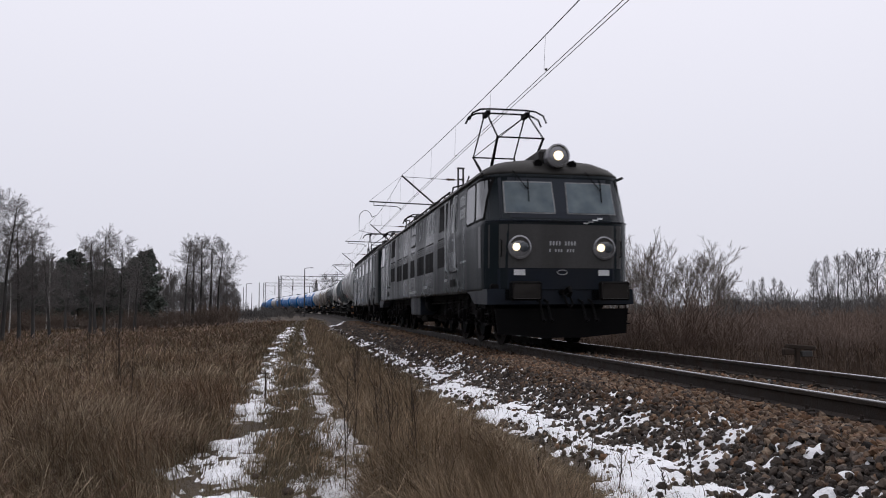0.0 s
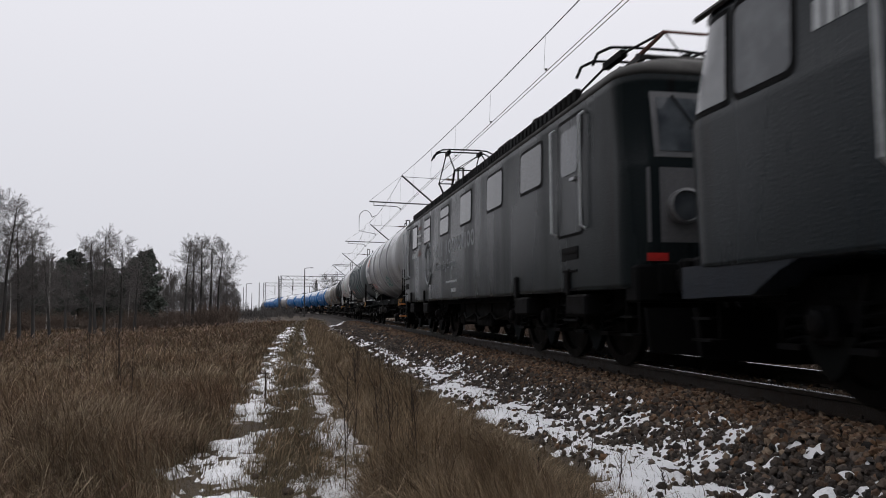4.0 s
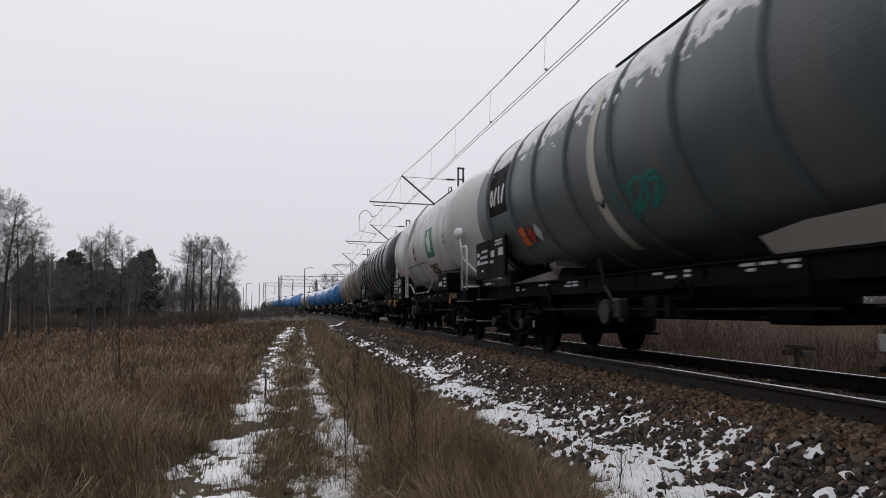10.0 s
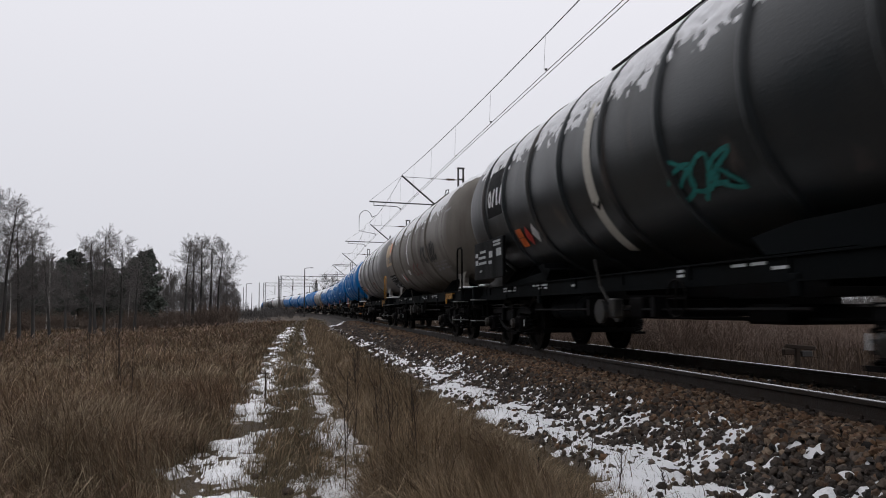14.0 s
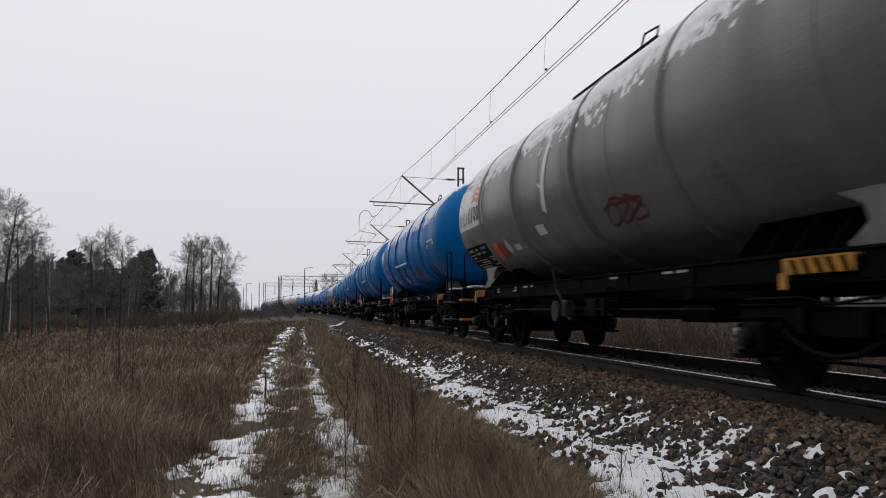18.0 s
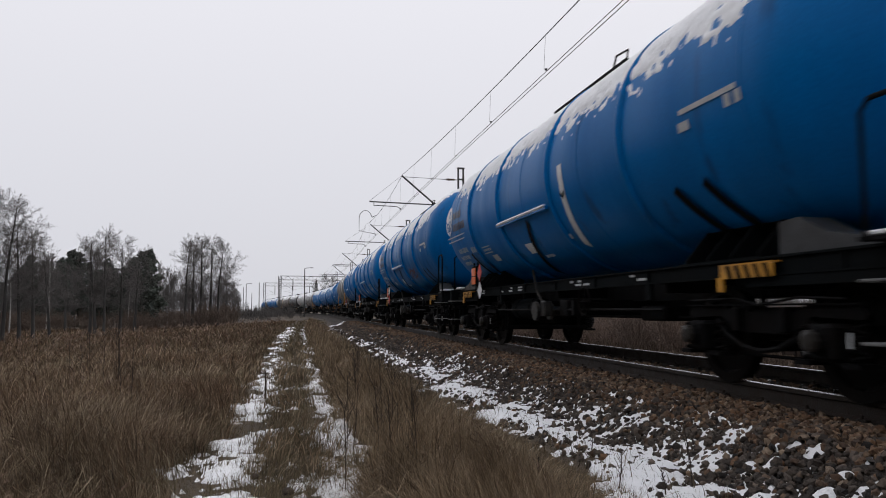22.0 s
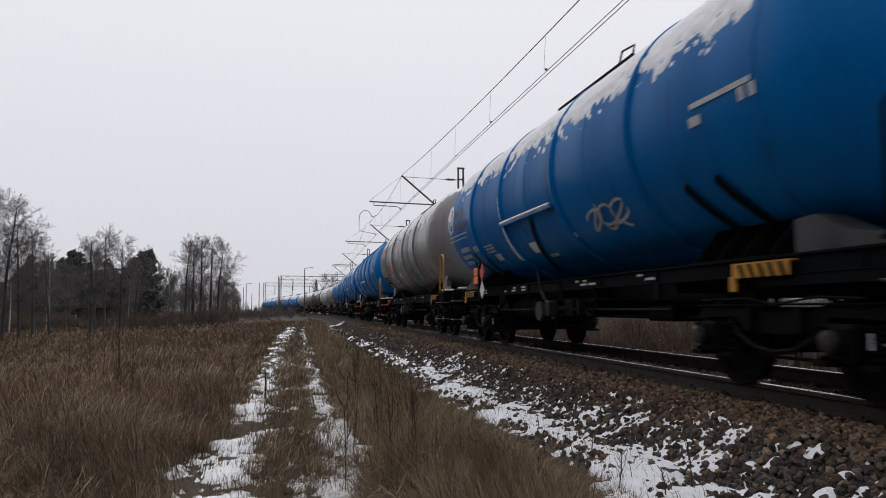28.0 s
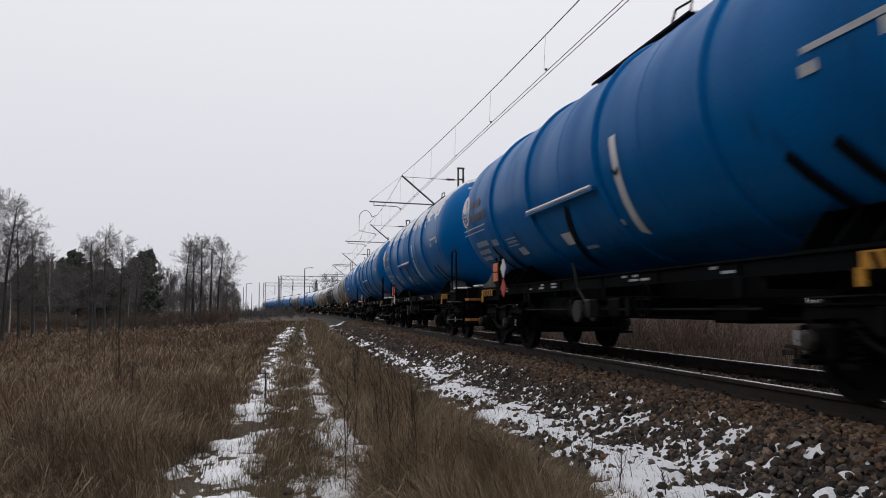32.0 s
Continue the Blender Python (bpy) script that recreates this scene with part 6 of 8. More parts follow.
def loco_bogie(thing, yc, gaps, r, sets_name="wheelset"):
    bm = B()
    for sx in (-1, 1):
        lo, hi = min(gaps) - 0.8, max(gaps) + 0.8
        prism(bm, [(lo, 0.75), (lo, 0.95), (hi, 0.95), (hi, 0.75), (hi - 0.4, 0.6), (lo + 0.4, 0.6)], sx * 1.02, sx * 1.16, "x")
    for y in (min(gaps) - 0.7, 0, max(gaps) + 0.7):
        box(bm, -1.05, 1.05, y - 0.1, y + 0.1, 0.6, 0.95)
    b = part("bogie", bm, STEEL, thing, "black three-axle bogie" if len(gaps) == 3 else "black bogie")
    b.matrix_local = pose(0, yc, 0)
    for g in gaps:
        ws = put_axle("wheelset", thing, pose(0, yc + g, r), "steel wheels on an axle")
        for sx in (-1, 1):
            o = put_wheel("wheel", ws, pose(sx * GAUGE, 0, 0, 0, 0, 180 if sx < 0 else 0) @ Matrix.Diagonal((1, r / 0.46, r / 0.46, 1)))
            put_abox("axle_box", b, pose(sx * 1.15, g, r, 0, 0, 0 if sx < 0 else 180))
            for q in (-0.4, 0.4):
                put_spring("spring", b, pose(sx * 1.15, g + q, r + 0.02) @ Matrix.Diagonal((1.15, 1.5, 1.2, 1)))
        bm = B()
        prism(bm, [(g - 0.3, 0.5), (g + 0.3, 0.5), (g + 0.1, 0.22), (g, 0.16), (g - 0.1, 0.22)], -1.2, -1.12, "x")
        part("axle_guard", bm, FRAME, b)
    bm = B()
    for y in np.linspace(min(gaps) - 0.4, max(gaps) + 0.4, 6):
        tube(bm, [(-1.2, y, 0.95), (-1.22, y + 0.1, 0.55), (-1.1, y + 0.25, 0.4)], 0.03, 5)
        spin(bm, [(-0.12, 0.07), (0.12, 0.07)], pose(-1.12, y + 0.3, 0.82, 0, 0, 90), 8)
    part("brake_rigging", bm, STEEL, b)
    return b


def underfloor(thing, y0, y1):
    """Traction gear and pipes that close the view under a locomotive's floor."""
    r = random.Random(int(y1 * 10))
    y = y0
    while y < y1 - 0.3:
        ln = min(r.uniform(0.7, 1.5), y1 - y)
        bm = B()
        box(bm, -0.95, 0.95, y + 0.03, y + ln - 0.03, r.uniform(0.32, 0.5), 0.96, 0.04)
        for x in (-0.98, 0.98):
            tube(bm, [(x, y + 0.1, 0.6), (x * 1.06, y + ln * 0.5, 0.5), (x, y + ln - 0.1, 0.62)], 0.03, 5)
        part("underfloor_case", bm, STEEL, thing, "black equipment case under the floor")
        y += ln
    for sx in (-1, 1):
        bm = B()
        for k in range(3):
            tube(bm, [(sx * (1.1 + 0.05 * k), y0 - 4, 0.99 - 0.05 * k), (sx * (1.1 + 0.05 * k), (y0 + y1) / 2, 0.97 - 0.05 * k), (sx * (1.1 + 0.05 * k), y1 + 4, 0.99 - 0.05 * k)], 0.022, 5)
        part("pipe_run", bm, STEEL, thing)


def pantograph(thing, y, z, up):
    bm = B()
    for x in (-0.55, 0.55):
        box(bm, x - 0.04, x + 0.04, -1.0, 1.0, z, z + 0.07)
    for q in (-0.9, -0.35, 0.35, 0.9):
        tube(bm, [(-0.6, q, z + 0.08), (0.6, q, z + 0.08)], 0.035, 6)
    p = part("pantograph", bm, ROOF, thing, "raised pantograph" if up else "folded pantograph")
    p.matrix_local = pose(0, y, 0)
    bm = B()
    for x in (-0.55, 0.55):
        for q in (-0.85, 0.85):
            spin(bm, [(0, 0.09), (0.04, 0.06), (0.08, 0.09), (0.12, 0.06), (0.16, 0.09), (0.2, 0.05)], pose(x, q, z - 0.2, 0, -90, 0), 10)
    part("insulators", bm, CERAMIC, p)
    top = 5.5 if up else z + 0.32
    knee_y, knee_z = (1.2, z + 0.72) if up else (1.6, z + 0.16)
    head_y = 0.14 if up else 0.25
    for sgn in (-1, 1):
        bm = B()
        for x in (-0.5, 0.5):
            tube(bm, [(x, sgn * 0.35, z + 0.08), (x * 1.1, sgn * knee_y, knee_z)], 0.04, 6, 0.028)
        tube(bm, [(-0.58, sgn * knee_y, knee_z), (0.58, sgn * knee_y, knee_z)], 0.02, 5)
        part("lower_arm", bm, RUSTY if not up else BLACK, p, "steel tube lower arm")
        bm = B()
        for x in (-0.55, 0.55):
            tube(bm, [(x, sgn * knee_y, knee_z), (x * 0.95, sgn * head_y, top)], 0.02, 5)
        tube(bm, [(-0.55, sgn * knee_y, knee_z), (0.5, sgn * head_y, top)], 0.01, 4)
        part("upper_arm", bm, BLACK, p)
        bm = B()
        yb = sgn * (head_y + 0.06)
        tube(bm, [(-0.98, yb, top - 0.2), (-0.9, yb, top - 0.02), (-0.7, yb, top + 0.08), (-0.4, yb, top + 0.1), (0.4, yb, top + 0.1), (0.7, yb, top + 0.08), (0.9, yb, top - 0.02), (0.98, yb, top - 0.2)], 0.024, 6)
        part("collector_bow", bm, BLACK, p)
    bm = B()
    for x in (-0.5, 0.5):
        box(bm, x - 0.05, x + 0.05, -head_y - 0.08, head_y + 0.08, top - 0.04, top + 0.06)
    part("head_frame", bm, BLACK, p)
    return p


def roof_gear(thing, L, z, a_from, a_to, seed):
    r = random.Random(seed)
    a = a_from
    while a < a_to:
        n = r.choice((0, 1, 2))
        bm = B()
        y = a - L / 2
        if n == 0:
            for x in (-0.6, 0.55):
                spin(bm, [(0, 0.08), (0.05, 0.055), (0.1, 0.085), (0.15, 0.055), (0.2, 0.085), (0.26, 0.04)], pose(x, y, z - 0.02, 0, -90, 0), 10)
            part("insulator_pair", bm, CERAMIC, thing)
        elif n == 1:
            box(bm, -0.85, 0.85, y - 0.45, y + 0.45, z - 0.12, z + 0.12 + 0.1 * r.random(), 0.04)
            part("roof_box", bm, ROOF, thing, "sooty roof equipment box")
        else:
            spin(bm, [(0, 0.26), (0.2, 0.26), (0.24, 0.3), (0.28, 0.12)], pose(-0.35, y, z - 0.06, 0, -90, 0), 14)
            part("roof_vent", bm, ROOF, thing, "round roof ventilator")
        a += 0.9 + 0.5 * r.random()
    for x, dz in ((-0.6, 0.28), (0.55, 0.26), (-0.2, 0.34)):
        bm = B()
        tube(bm, [(x + 0.06 * math.sin(i * 1.7), a_from - L / 2 + (a_to - a_from) * i / 14, z + dz + 0.06 * math.cos(i * 2.3)) for i in range(15)], 0.022, 5)
        part("roof_cable", bm, BLACK, thing)
    bm = B()
    for sx in (-1, 1):
        tube(bm, [(sx * 1.12, a_from - L / 2, z - 0.1), (sx * 1.12, a_to - L / 2, z - 0.1)], 0.025, 5)
        for i in range(12):
            q = a_from + (a_to - a_from) * i / 11 - L / 2
            tube(bm, [(sx * 1.12, q, z - 0.25), (sx * 1.12, q, z - 0.1)], 0.018, 4)
    part("roof_rail", bm, ROOF, thing)


def headlamp(thing, p, r, deep, end=-1, lit=True, split=True):
    bm = B()
    spin(bm, [(-deep, r * 0.8), (0.0, r), (0.05, r), (0.06, r * 0.86), (0.02, r * 0.82)], pose(0, 0, 0, 0, 0, -90), 24)
    h = part("headlamp", bm, CHROME, thing, "round headlamp in a worn metal casing")
    h.matrix_local = Matrix.Translation(p) @ Matrix.Rotation(0 if end < 0 else math.pi, 4, "Z")
    bm = B()
    spin(bm, [(0.022, r * 0.8), (0.03, r * 0.79), (0.04, r * 0.5), (0.045, 0.02)], pose(0, 0, 0, 0, 0, -90), 20)
    part("reflector", bm, CHROME if lit else GLASS, h)
    if lit:
        for k, (dx, rr, mat) in enumerate(((-r * 0.3 if split else 0, r * (0.33 if split else 0.4), LAMP), (r * 0.34, r * 0.42, GLASS))):
            if k and not split:
                break
            bm = B()
            spin(bm, [(0.03, rr), (0.06, rr * 0.96), (0.075, rr * 0.6), (0.08, 0.02)], pose(dx, 0, 0, 0, 0, -90), 18)
            part("lit_lens" if k == 0 else "dark_lens", bm, mat, h, "glowing warm lens" if k == 0 else "unlit dark lens")
    return h


def ends(thing, hl, L, front_label=""):
    """Buffers, coupling, hoses, plough and steps at both ends."""
    for end in (-1, 1):
        turn = 0 if end < 0 else 180
        rot = Matrix.Rotation(radians(turn), 4, "Z")
        y = L / 2 - 0.6
        bm = B()
        box(bm, -1.4, 1.4, -y - 0.02, -y + 0.3, 0.78, 1.2, 0.03)
        for x in (-0.875, 0.875):
            box(bm, x - 0.28, x + 0.28, -y - 0.06, -y, 0.86, 1.22, 0.02)
        o = part("buffer_beam", bm, BLACK, thing, "black buffer beam")
        o.matrix_local = rot
        for x in (-0.875, 0.875):
            bm = B()
            tube(bm, [(x, -y, 1.05), (x, -y - 0.5, 1.05)], 0.11, 12)
            box(bm, x - 0.31, x + 0.31, -y - 0.6, -y - 0.5, 0.87, 1.23, 0.035)
            bf = part("buffer", bm, STEEL, thing, "buffer with a worn rectangular head")
            bf.matrix_local = rot
            bm = B()
            box(bm, x - 0.27, x + 0.27, -y - 0.612, -y - 0.6, 0.9, 1.2, 0.02)
            b2 = part("buffer_face", bm, surface_once("buffer_face", (0.03, 0.027, 0.025)), bf, "scraped greasy face")
        put_hook("coupling", thing, rot @ pose(0, -y, 1.03))
        for x in (-0.5, -0.35, 0.35, 0.55):
            put_hose("brake_hose", thing, rot @ pose(x, -y - 0.02, 0.9))
        bm = B()
        prism(bm, [(-1.35, 0.72), (-1.3, 0.24), (-0.4, 0.16), (0.4, 0.16), (1.3, 0.24), (1.35, 0.72)], -y - 0.12, -y - 0.06)
        o = part("rail_guard", bm, BLACK, thing, "black rail guard plate")
        o.matrix_local = rot
        for x in (-1.36, 1.36):
            bm = B()
            for dy in (0.02, 0.34):
                tube(bm, [(x, -y + dy, 0.82), (x, -y + dy, 0.42)], 0.016, 5)
            for z in (0.42, 0.62):
                box(bm, x - 0.09, x + 0.09, -y + 0.02, -y + 0.34, z - 0.012, z + 0.012)
            o = part("cab_step", bm, STEEL, thing)
            o.matrix_local = rot


ONCE = {}


def surface_once(name, base):
    if name not in ONCE:
        ONCE[name] = surface(name, base, 0.4, 0.3, (0.04, 0.035, 0.03), 0.6, 8, (1, 1, 1))
    return ONCE[name]


def window(shell, thing, a0, a1, z0, z1, L, sx, pane, split=False, frame_mat=None):
    bm = B()
    shell.side_sheet(bm, a0 - 0.05, a1 + 0.05, z0 - 0.05, z1 + 0.05, 0.006, L, sx, 0.1)
    f = part("window", bm, frame_mat or BLACK, thing)
    bm = B()
    if split:
        zm = z0 + (z1 - z0) * 0.64
        shell.side_sheet(bm, a0, a1, z0, zm - 0.02, 0.012, L, sx, 0.06)
        shell.side_sheet(bm, a0, a1, zm + 0.02, z1, 0.012, L, sx, 0.06)
    else:
        shell.side_sheet(bm, a0, a1, z0, z1, 0.012, L, sx, 0.08)
    part("pane", bm, pane, f)


def door(shell, thing, a0, a1, z0, z1, L, sx, paint, pane):
    bm = B()
    shell.side_sheet(bm, a0 - 0.05, a1 + 0.05, z0 - 0.04, z1 + 0.05, 0.004, L, sx, 0.06)
    f = part("door", bm, BLACK, thing)
    bm = B()
    shell.side_sheet(bm, a0, a1, z0, z1, 0.01, L, sx, 0.05)
    part("door_leaf", bm, paint, f)
    bm = B()
    shell.side_sheet(bm, a0 + 0.12, a1 - 0.12, z0 + (z1 - z0) * 0.52, z1 - 0.12, 0.016, L, sx, 0.07)
    part("pane", bm, pane, f)
    bm = B()
    w = shell.at(2)[0]
    box(bm, *sorted((sx * w, sx * (w + 0.05))), (a0 + a1) / 2 - 0.3 - L / 2, (a0 + a1) / 2 - 0.12 - L / 2, z0 + 0.7, z0 + 0.74)
    part("handle", bm, CHROME, f)
    for a in (a0 - 0.12, a1 + 0.12):
        bm = B()
        tube(bm, [(sx * w, a - L / 2, z0 + 0.02), (sx * (w + 0.07), a - L / 2, z0 + 0.06), (sx * (w + 0.07), a - L / 2, z1 - 0.06), (sx * w, a - L / 2, z1 - 0.02)], 0.022, 6)
        part("grab_rail", bm, PALE, thing, "long pale grab rail")
    bm = B()
    box(bm, *sorted((sx * (w - 0.1), sx * (w + 0.012))), a0 + 0.15 - L / 2, a1 - 0.1 - L / 2, z0 - 0.35, z0 - 0.18)
    part("foothold", bm, BLACK, thing)


def leading_loco():
    L = 19.6
    hl = 9.28
    t = new("electric_locomotive")
    sh = Shell([(1.08, 1.5, hl, 0.5), (1.12, 1.5, hl, 0.5), (1.45, 1.5, hl + 0.02, 0.5), (2.36, 1.5, hl + 0.1, 0.55), (2.42, 1.5, hl + 0.1, 0.55), (2.46, 1.49, hl + 0.07, 0.55), (3.3, 1.46, hl - 0.16, 0.6), (3.36, 1.47, hl - 0.12, 0.6), (3.42, 1.45, hl - 0.14, 0.6), (3.55, 1.34, hl - 0.25, 0.6), (3.68, 1.1, hl - 0.42, 0.6), (3.76, 0.75, hl - 0.7, 0.5), (3.79, 0.35, hl - 1.0, 0.3)])
    bm = B()
    sh.body(bm, None, 3.36)
    part("body", bm, LOCO_G, t, "dark grey soiled body", True)
    bm = B()
    sh.body(bm, 3.36, None)
    part("roof", bm, ROOF, t, "sooty rounded roof", True)
    # lower cab skirts
    for end in (-1, 1):
        bm = B()
        prism(bm, [(-hl + 0.02, 0.8), (-hl + 0.02, 1.1), (-hl + 1.75, 1.1), (-hl + 1.45, 1.0), (-hl + 1.1, 0.82)], -1.49, 1.49, "x")
        o = part("cab_skirt", bm, LOCO_D, t, "dark cab skirt")
        o.matrix_local = pose(0, 0, 0, 0, 0, 0 if end < 0 else 180)
        # front panels
        bm = B()
        sh.front_sheet(bm, -1.42, 1.42, 1.5, 2.34, 0.008, end, 14, 4)
        part("front_panel", bm, LOCO_F, t, "brown-grey front panel")
        bm = B()
        sh.front_sheet(bm, -1.46, 1.46, 1.09, 1.49, 0.006, end, 14, 2)
        part("lower_front_band", bm, LOCO_D, t, "blue-black band over the buffers")
        bm = B()
        tube(bm, [sh.front(x, 2.41, 0.012, end) for x in np.linspace(-1.46, 1.46, 15)], 0.022, 5)
        part("belt_moulding", bm, LOCO_D, t)
        bm = B()
        sh.front_sheet(bm, -1.4, 1.4, 2.47, 3.29, 0.004, end, 14, 3, 0.03)
        part("windscreen_surround", bm, LOCO_D, t)
        for sx in (-1, 1):
            x0, x1 = sorted((sx * 0.14, sx * 1.12))
            bm = B()
            sh.front_sheet(bm, x0 - 0.025, x1 + 0.025, 2.555, 3.215, 0.012, end, 8, 3, 0.02)
            wf = part("windscreen", bm, LAMP_RIM, t, "dark-framed windscreen")
            bm = B()
            sh.front_sheet(bm, x0, x1, 2.58, 3.19, 0.02, end, 8, 3, 0.02)
            part("pane", bm, SCREEN, wf)
            bm = B()
            xs = sx * 0.75
            tube(bm, [sh.front(xs - 0.2, 3.42, 0.06, end), sh.front(xs + 0.1, 3.05, 0.05, end)], 0.012, 4)
            tube(bm, [sh.front(xs + 0.12, 3.25, 0.045, end), sh.front(xs + 0.1, 2.8, 0.045, end)], 0.01, 4)
            part("wiper", bm, BLACK, t)
            # corner windows and cab side windows
            for (a0, a1, pane) in ((0.86, 1.36, CAB_PANE), (1.5, 2.22, GLASS)):
                aa, bb = (a0, a1) if end < 0 else (L - a1, L - a0)
                window(sh, t, aa, bb, 2.5, 3.26, L, sx, pane)
            p = sh.front(sx * 0.86, 1.9, -0.02, end)
            headlamp(t, p, 0.23, 0.25, end, end < 0)
            bm = B()
            c = sh.front(sx * 0.86, 1.38, 0.012, end)
            box(bm, c.x - 0.11, c.x + 0.11, c.y - 0.01, c.y + 0.01, 1.36, 1.47)
            part("white_plate", bm, WHITE, t, "small off-white plate")
        # bars in place of the painted class and running number
        bm = B()
        for i in range(9):
            if i != 4:
                sh.front_sheet(bm, -0.26 + 0.062 * i, -0.228 + 0.062 * i, 1.94, 2.02, 0.014, end, 1, 1)
        for i in range(9):
            if i not in (1, 5):
                sh.front_sheet(bm, -0.27 + 0.06 * i, -0.242 + 0.06 * i, 1.81, 1.87, 0.014, end, 1, 1)
        part("number_bars", bm, PALE, t, "pale bars of a painted number")
        bm = B()
        tube(bm, [sh.front(0.1 * math.cos(q * math.tau / 16), 1.42 + 0.045 * math.sin(q * math.tau / 16), 0.02, end) for q in range(17)], 0.008, 4)
        part("builder_plate", bm, PALE, t)
        bm = B()
        for i in range(4):
            sh.front_sheet(bm, 0.42 + 0.1 * i, 0.52 + 0.1 * i, 2.36 + 0.03 * i, 2.385 + 0.035 * i, 0.03, end, 1, 1)
        part("graffiti", bm, PALE, t, "white scrawl on the front")
        # grab irons on the nose
        bm = B()
        for x in (-1.22, 1.22):
            tube(bm, [sh.front(x, 1.72, 0, end), sh.front(x, 1.74, 0.06, end), sh.front(x, 2.02, 0.06, end), sh.front(x, 2.04, 0, end)], 0.014, 5)
        part("grab_iron", bm, BLACK, t)
        # top headlamp, horns
        headlamp(t, Vector((0, end * (hl - 0.12), 3.74)), 0.24, 0.5, end, end < 0, False)
        bm = B()
        box(bm, -0.3, 0.3, *sorted((end * (hl - 0.35), end * (hl - 1.5))), 3.6, 3.93, 0.06)
        part("lamp_hood", bm, ROOF, t, "sooty box behind the top headlamp")
        bm = B()
        for x in (-0.36, 0.36):
            tube(bm, [(x, end * (hl - 0.6), 3.66), (x, end * (hl - 0.25), 3.6)], 0.06, 10, 0.085)
        part("horn", bm, BLACK, t)
    # sides
    for sx in (-1, 1):
        for a0, a1 in ((3.25, 4.05), (L - 4.05, L - 3.25)):
            door(sh, t, a0, a1, 1.58, 3.3, L, sx, LOCO_G, PANE)
        spans = [(4.4, 5.55, 1.75, 2.48), (6.17, 7.4, 1.7, 2.48), (7.66, 8.86, 1.7, 2.48), (9.4, 10.2, 1.7, 2.48), (L - 8.86, L - 7.66, 1.7, 2.48), (L - 7.4, L - 6.17, 1.7, 2.48), (L - 5.55, L - 4.4, 1.75, 2.48), (4.4, 5.4, 2.66, 3.3), (L - 5.4, L - 4.4, 2.66, 3.3)]
        for a0, a1, z0, z1 in spans:
            bm = B()
            sh.side_sheet(bm, a0, a1, z0, z1, 0.004, L, sx)
            g = part("grille", bm, BLACK, t, "black louvred air grille")
            bm = B()
            w = sh.at((z0 + z1) / 2)[0]
            n = 14
            for i in range(n):
                z = z0 + (z1 - z0) * (i + 0.5) / n
                box(bm, *sorted((sx * (w - 0.012), sx * (w + 0.006))), a0 + 0.03 - L / 2, a1 - 0.03 - L / 2, z - 0.004, z + 0.004)
            tagged(part("slats", bm, BLACK, g), "narrow black louvre slats", kind="stuff")
        for i, kind in zip((0, 1, 2, 4, 5, 6, 7, 8, 9, 10, 11, 12), ("ring", "bar", "bar", "bar", "ring", "ring", "bar", "ring", "bar", "bar", "ring", "ring")):
            side_mark(sh, t, kind, 12.9 - 0.56 * i, 2.72, 3.28, 0.36, 0.06, L, sx, FADED, "faded pale mark of a painted company name", 0.25)
        bm = B()
        sh.side_sheet(bm, 9.25, 10.1, 2.66, 3.28, 0.009, L, sx, 0.08)
        hw = part("hatch", bm, LOCO_G, t, "hatch window in the side")
        bm = B()
        for z in (2.66, 3.0, 3.28):
            tube(bm, [(sx * 1.505, 9.25 - L / 2, z), (sx * 1.505, 10.1 - L / 2, z)], 0.012, 4)
        part("hatch_frame", bm, BLACK, hw)
        bm = B()
        letter_bars(bm, sh, L, 2.42, 2.95, 2.98, 3.2, 4, 0.006, 0.3, sx)
        letter_bars(bm, sh, L, 2.42, 2.95, 2.7, 2.92, 4, 0.006, 0.3, sx)
        letter_bars(bm, sh, L, L - 2.95, L - 2.42, 2.98, 3.2, 4, 0.006, 0.3, sx)
        letter_bars(bm, sh, L, L - 2.95, L - 2.42, 2.7, 2.92, 4, 0.006, 0.3, sx)
        letter_bars(bm, sh, L, 9.0, 10.4, 1.2, 1.27, 14, 0.006, 0.3, sx)
        letter_bars(bm, sh, L, 7.1, 7.8, 1.28, 1.36, 7, 0.006, 0.35, sx)
        letter_bars(bm, sh, L, 2.3, 2.9, 1.72, 1.76, 6, 0.006, 0.3, sx)
        letter_bars(bm, sh, L, 4.3, 4.7, 1.37, 1.44, 4, 0.006, 0.45, sx)
        part("number_bars", bm, PALE, t, "pale bars of painted numbers")
        bm = B()
        tube(bm, [(sx * 1.48, 0.9 - L / 2, 3.38), (sx * 1.48, L - 0.9 - L / 2, 3.38)], 0.03, 5)
        part("gutter", bm, ROOF, t)
        # sky sheen painted as a pale strip on the cab side
        bm = B()
        sh.side_sheet(bm, 0.96, 1.15, 1.52, 2.34, 0.01, L, sx)
        part("light_panel", bm, LOCO_L, t)
        # underfloor boxes
        bm = B()
        box(bm, *sorted((sx * 0.9, sx * 1.42)), 8.75 - L / 2, 10.6 - L / 2, 0.55, 1.1, 0.02)
        part("battery_box", bm, LOCO_D, t, "dark underfloor battery box")
        for a in (8.2, 11.1):
            bm = B()
            spin(bm, [(-0.24, 0.1), (-0.22, 0.2), (0.22, 0.2), (0.24, 0.1)], pose(sx * 1.15, a - L / 2, 0.85, 0, 0, 90), 14)
            box(bm, *sorted((sx * 1.35, sx * 1.37)), a - 0.09 - L / 2, a + 0.09 - L / 2, 0.92, 1.06)
            part("air_reservoir", bm, FRAME, t)
    bm = B()
    box(bm, -1.2, 1.2, -6.5, 6.5, 0.95, 1.08)
    part("underframe", bm, STEEL, t)
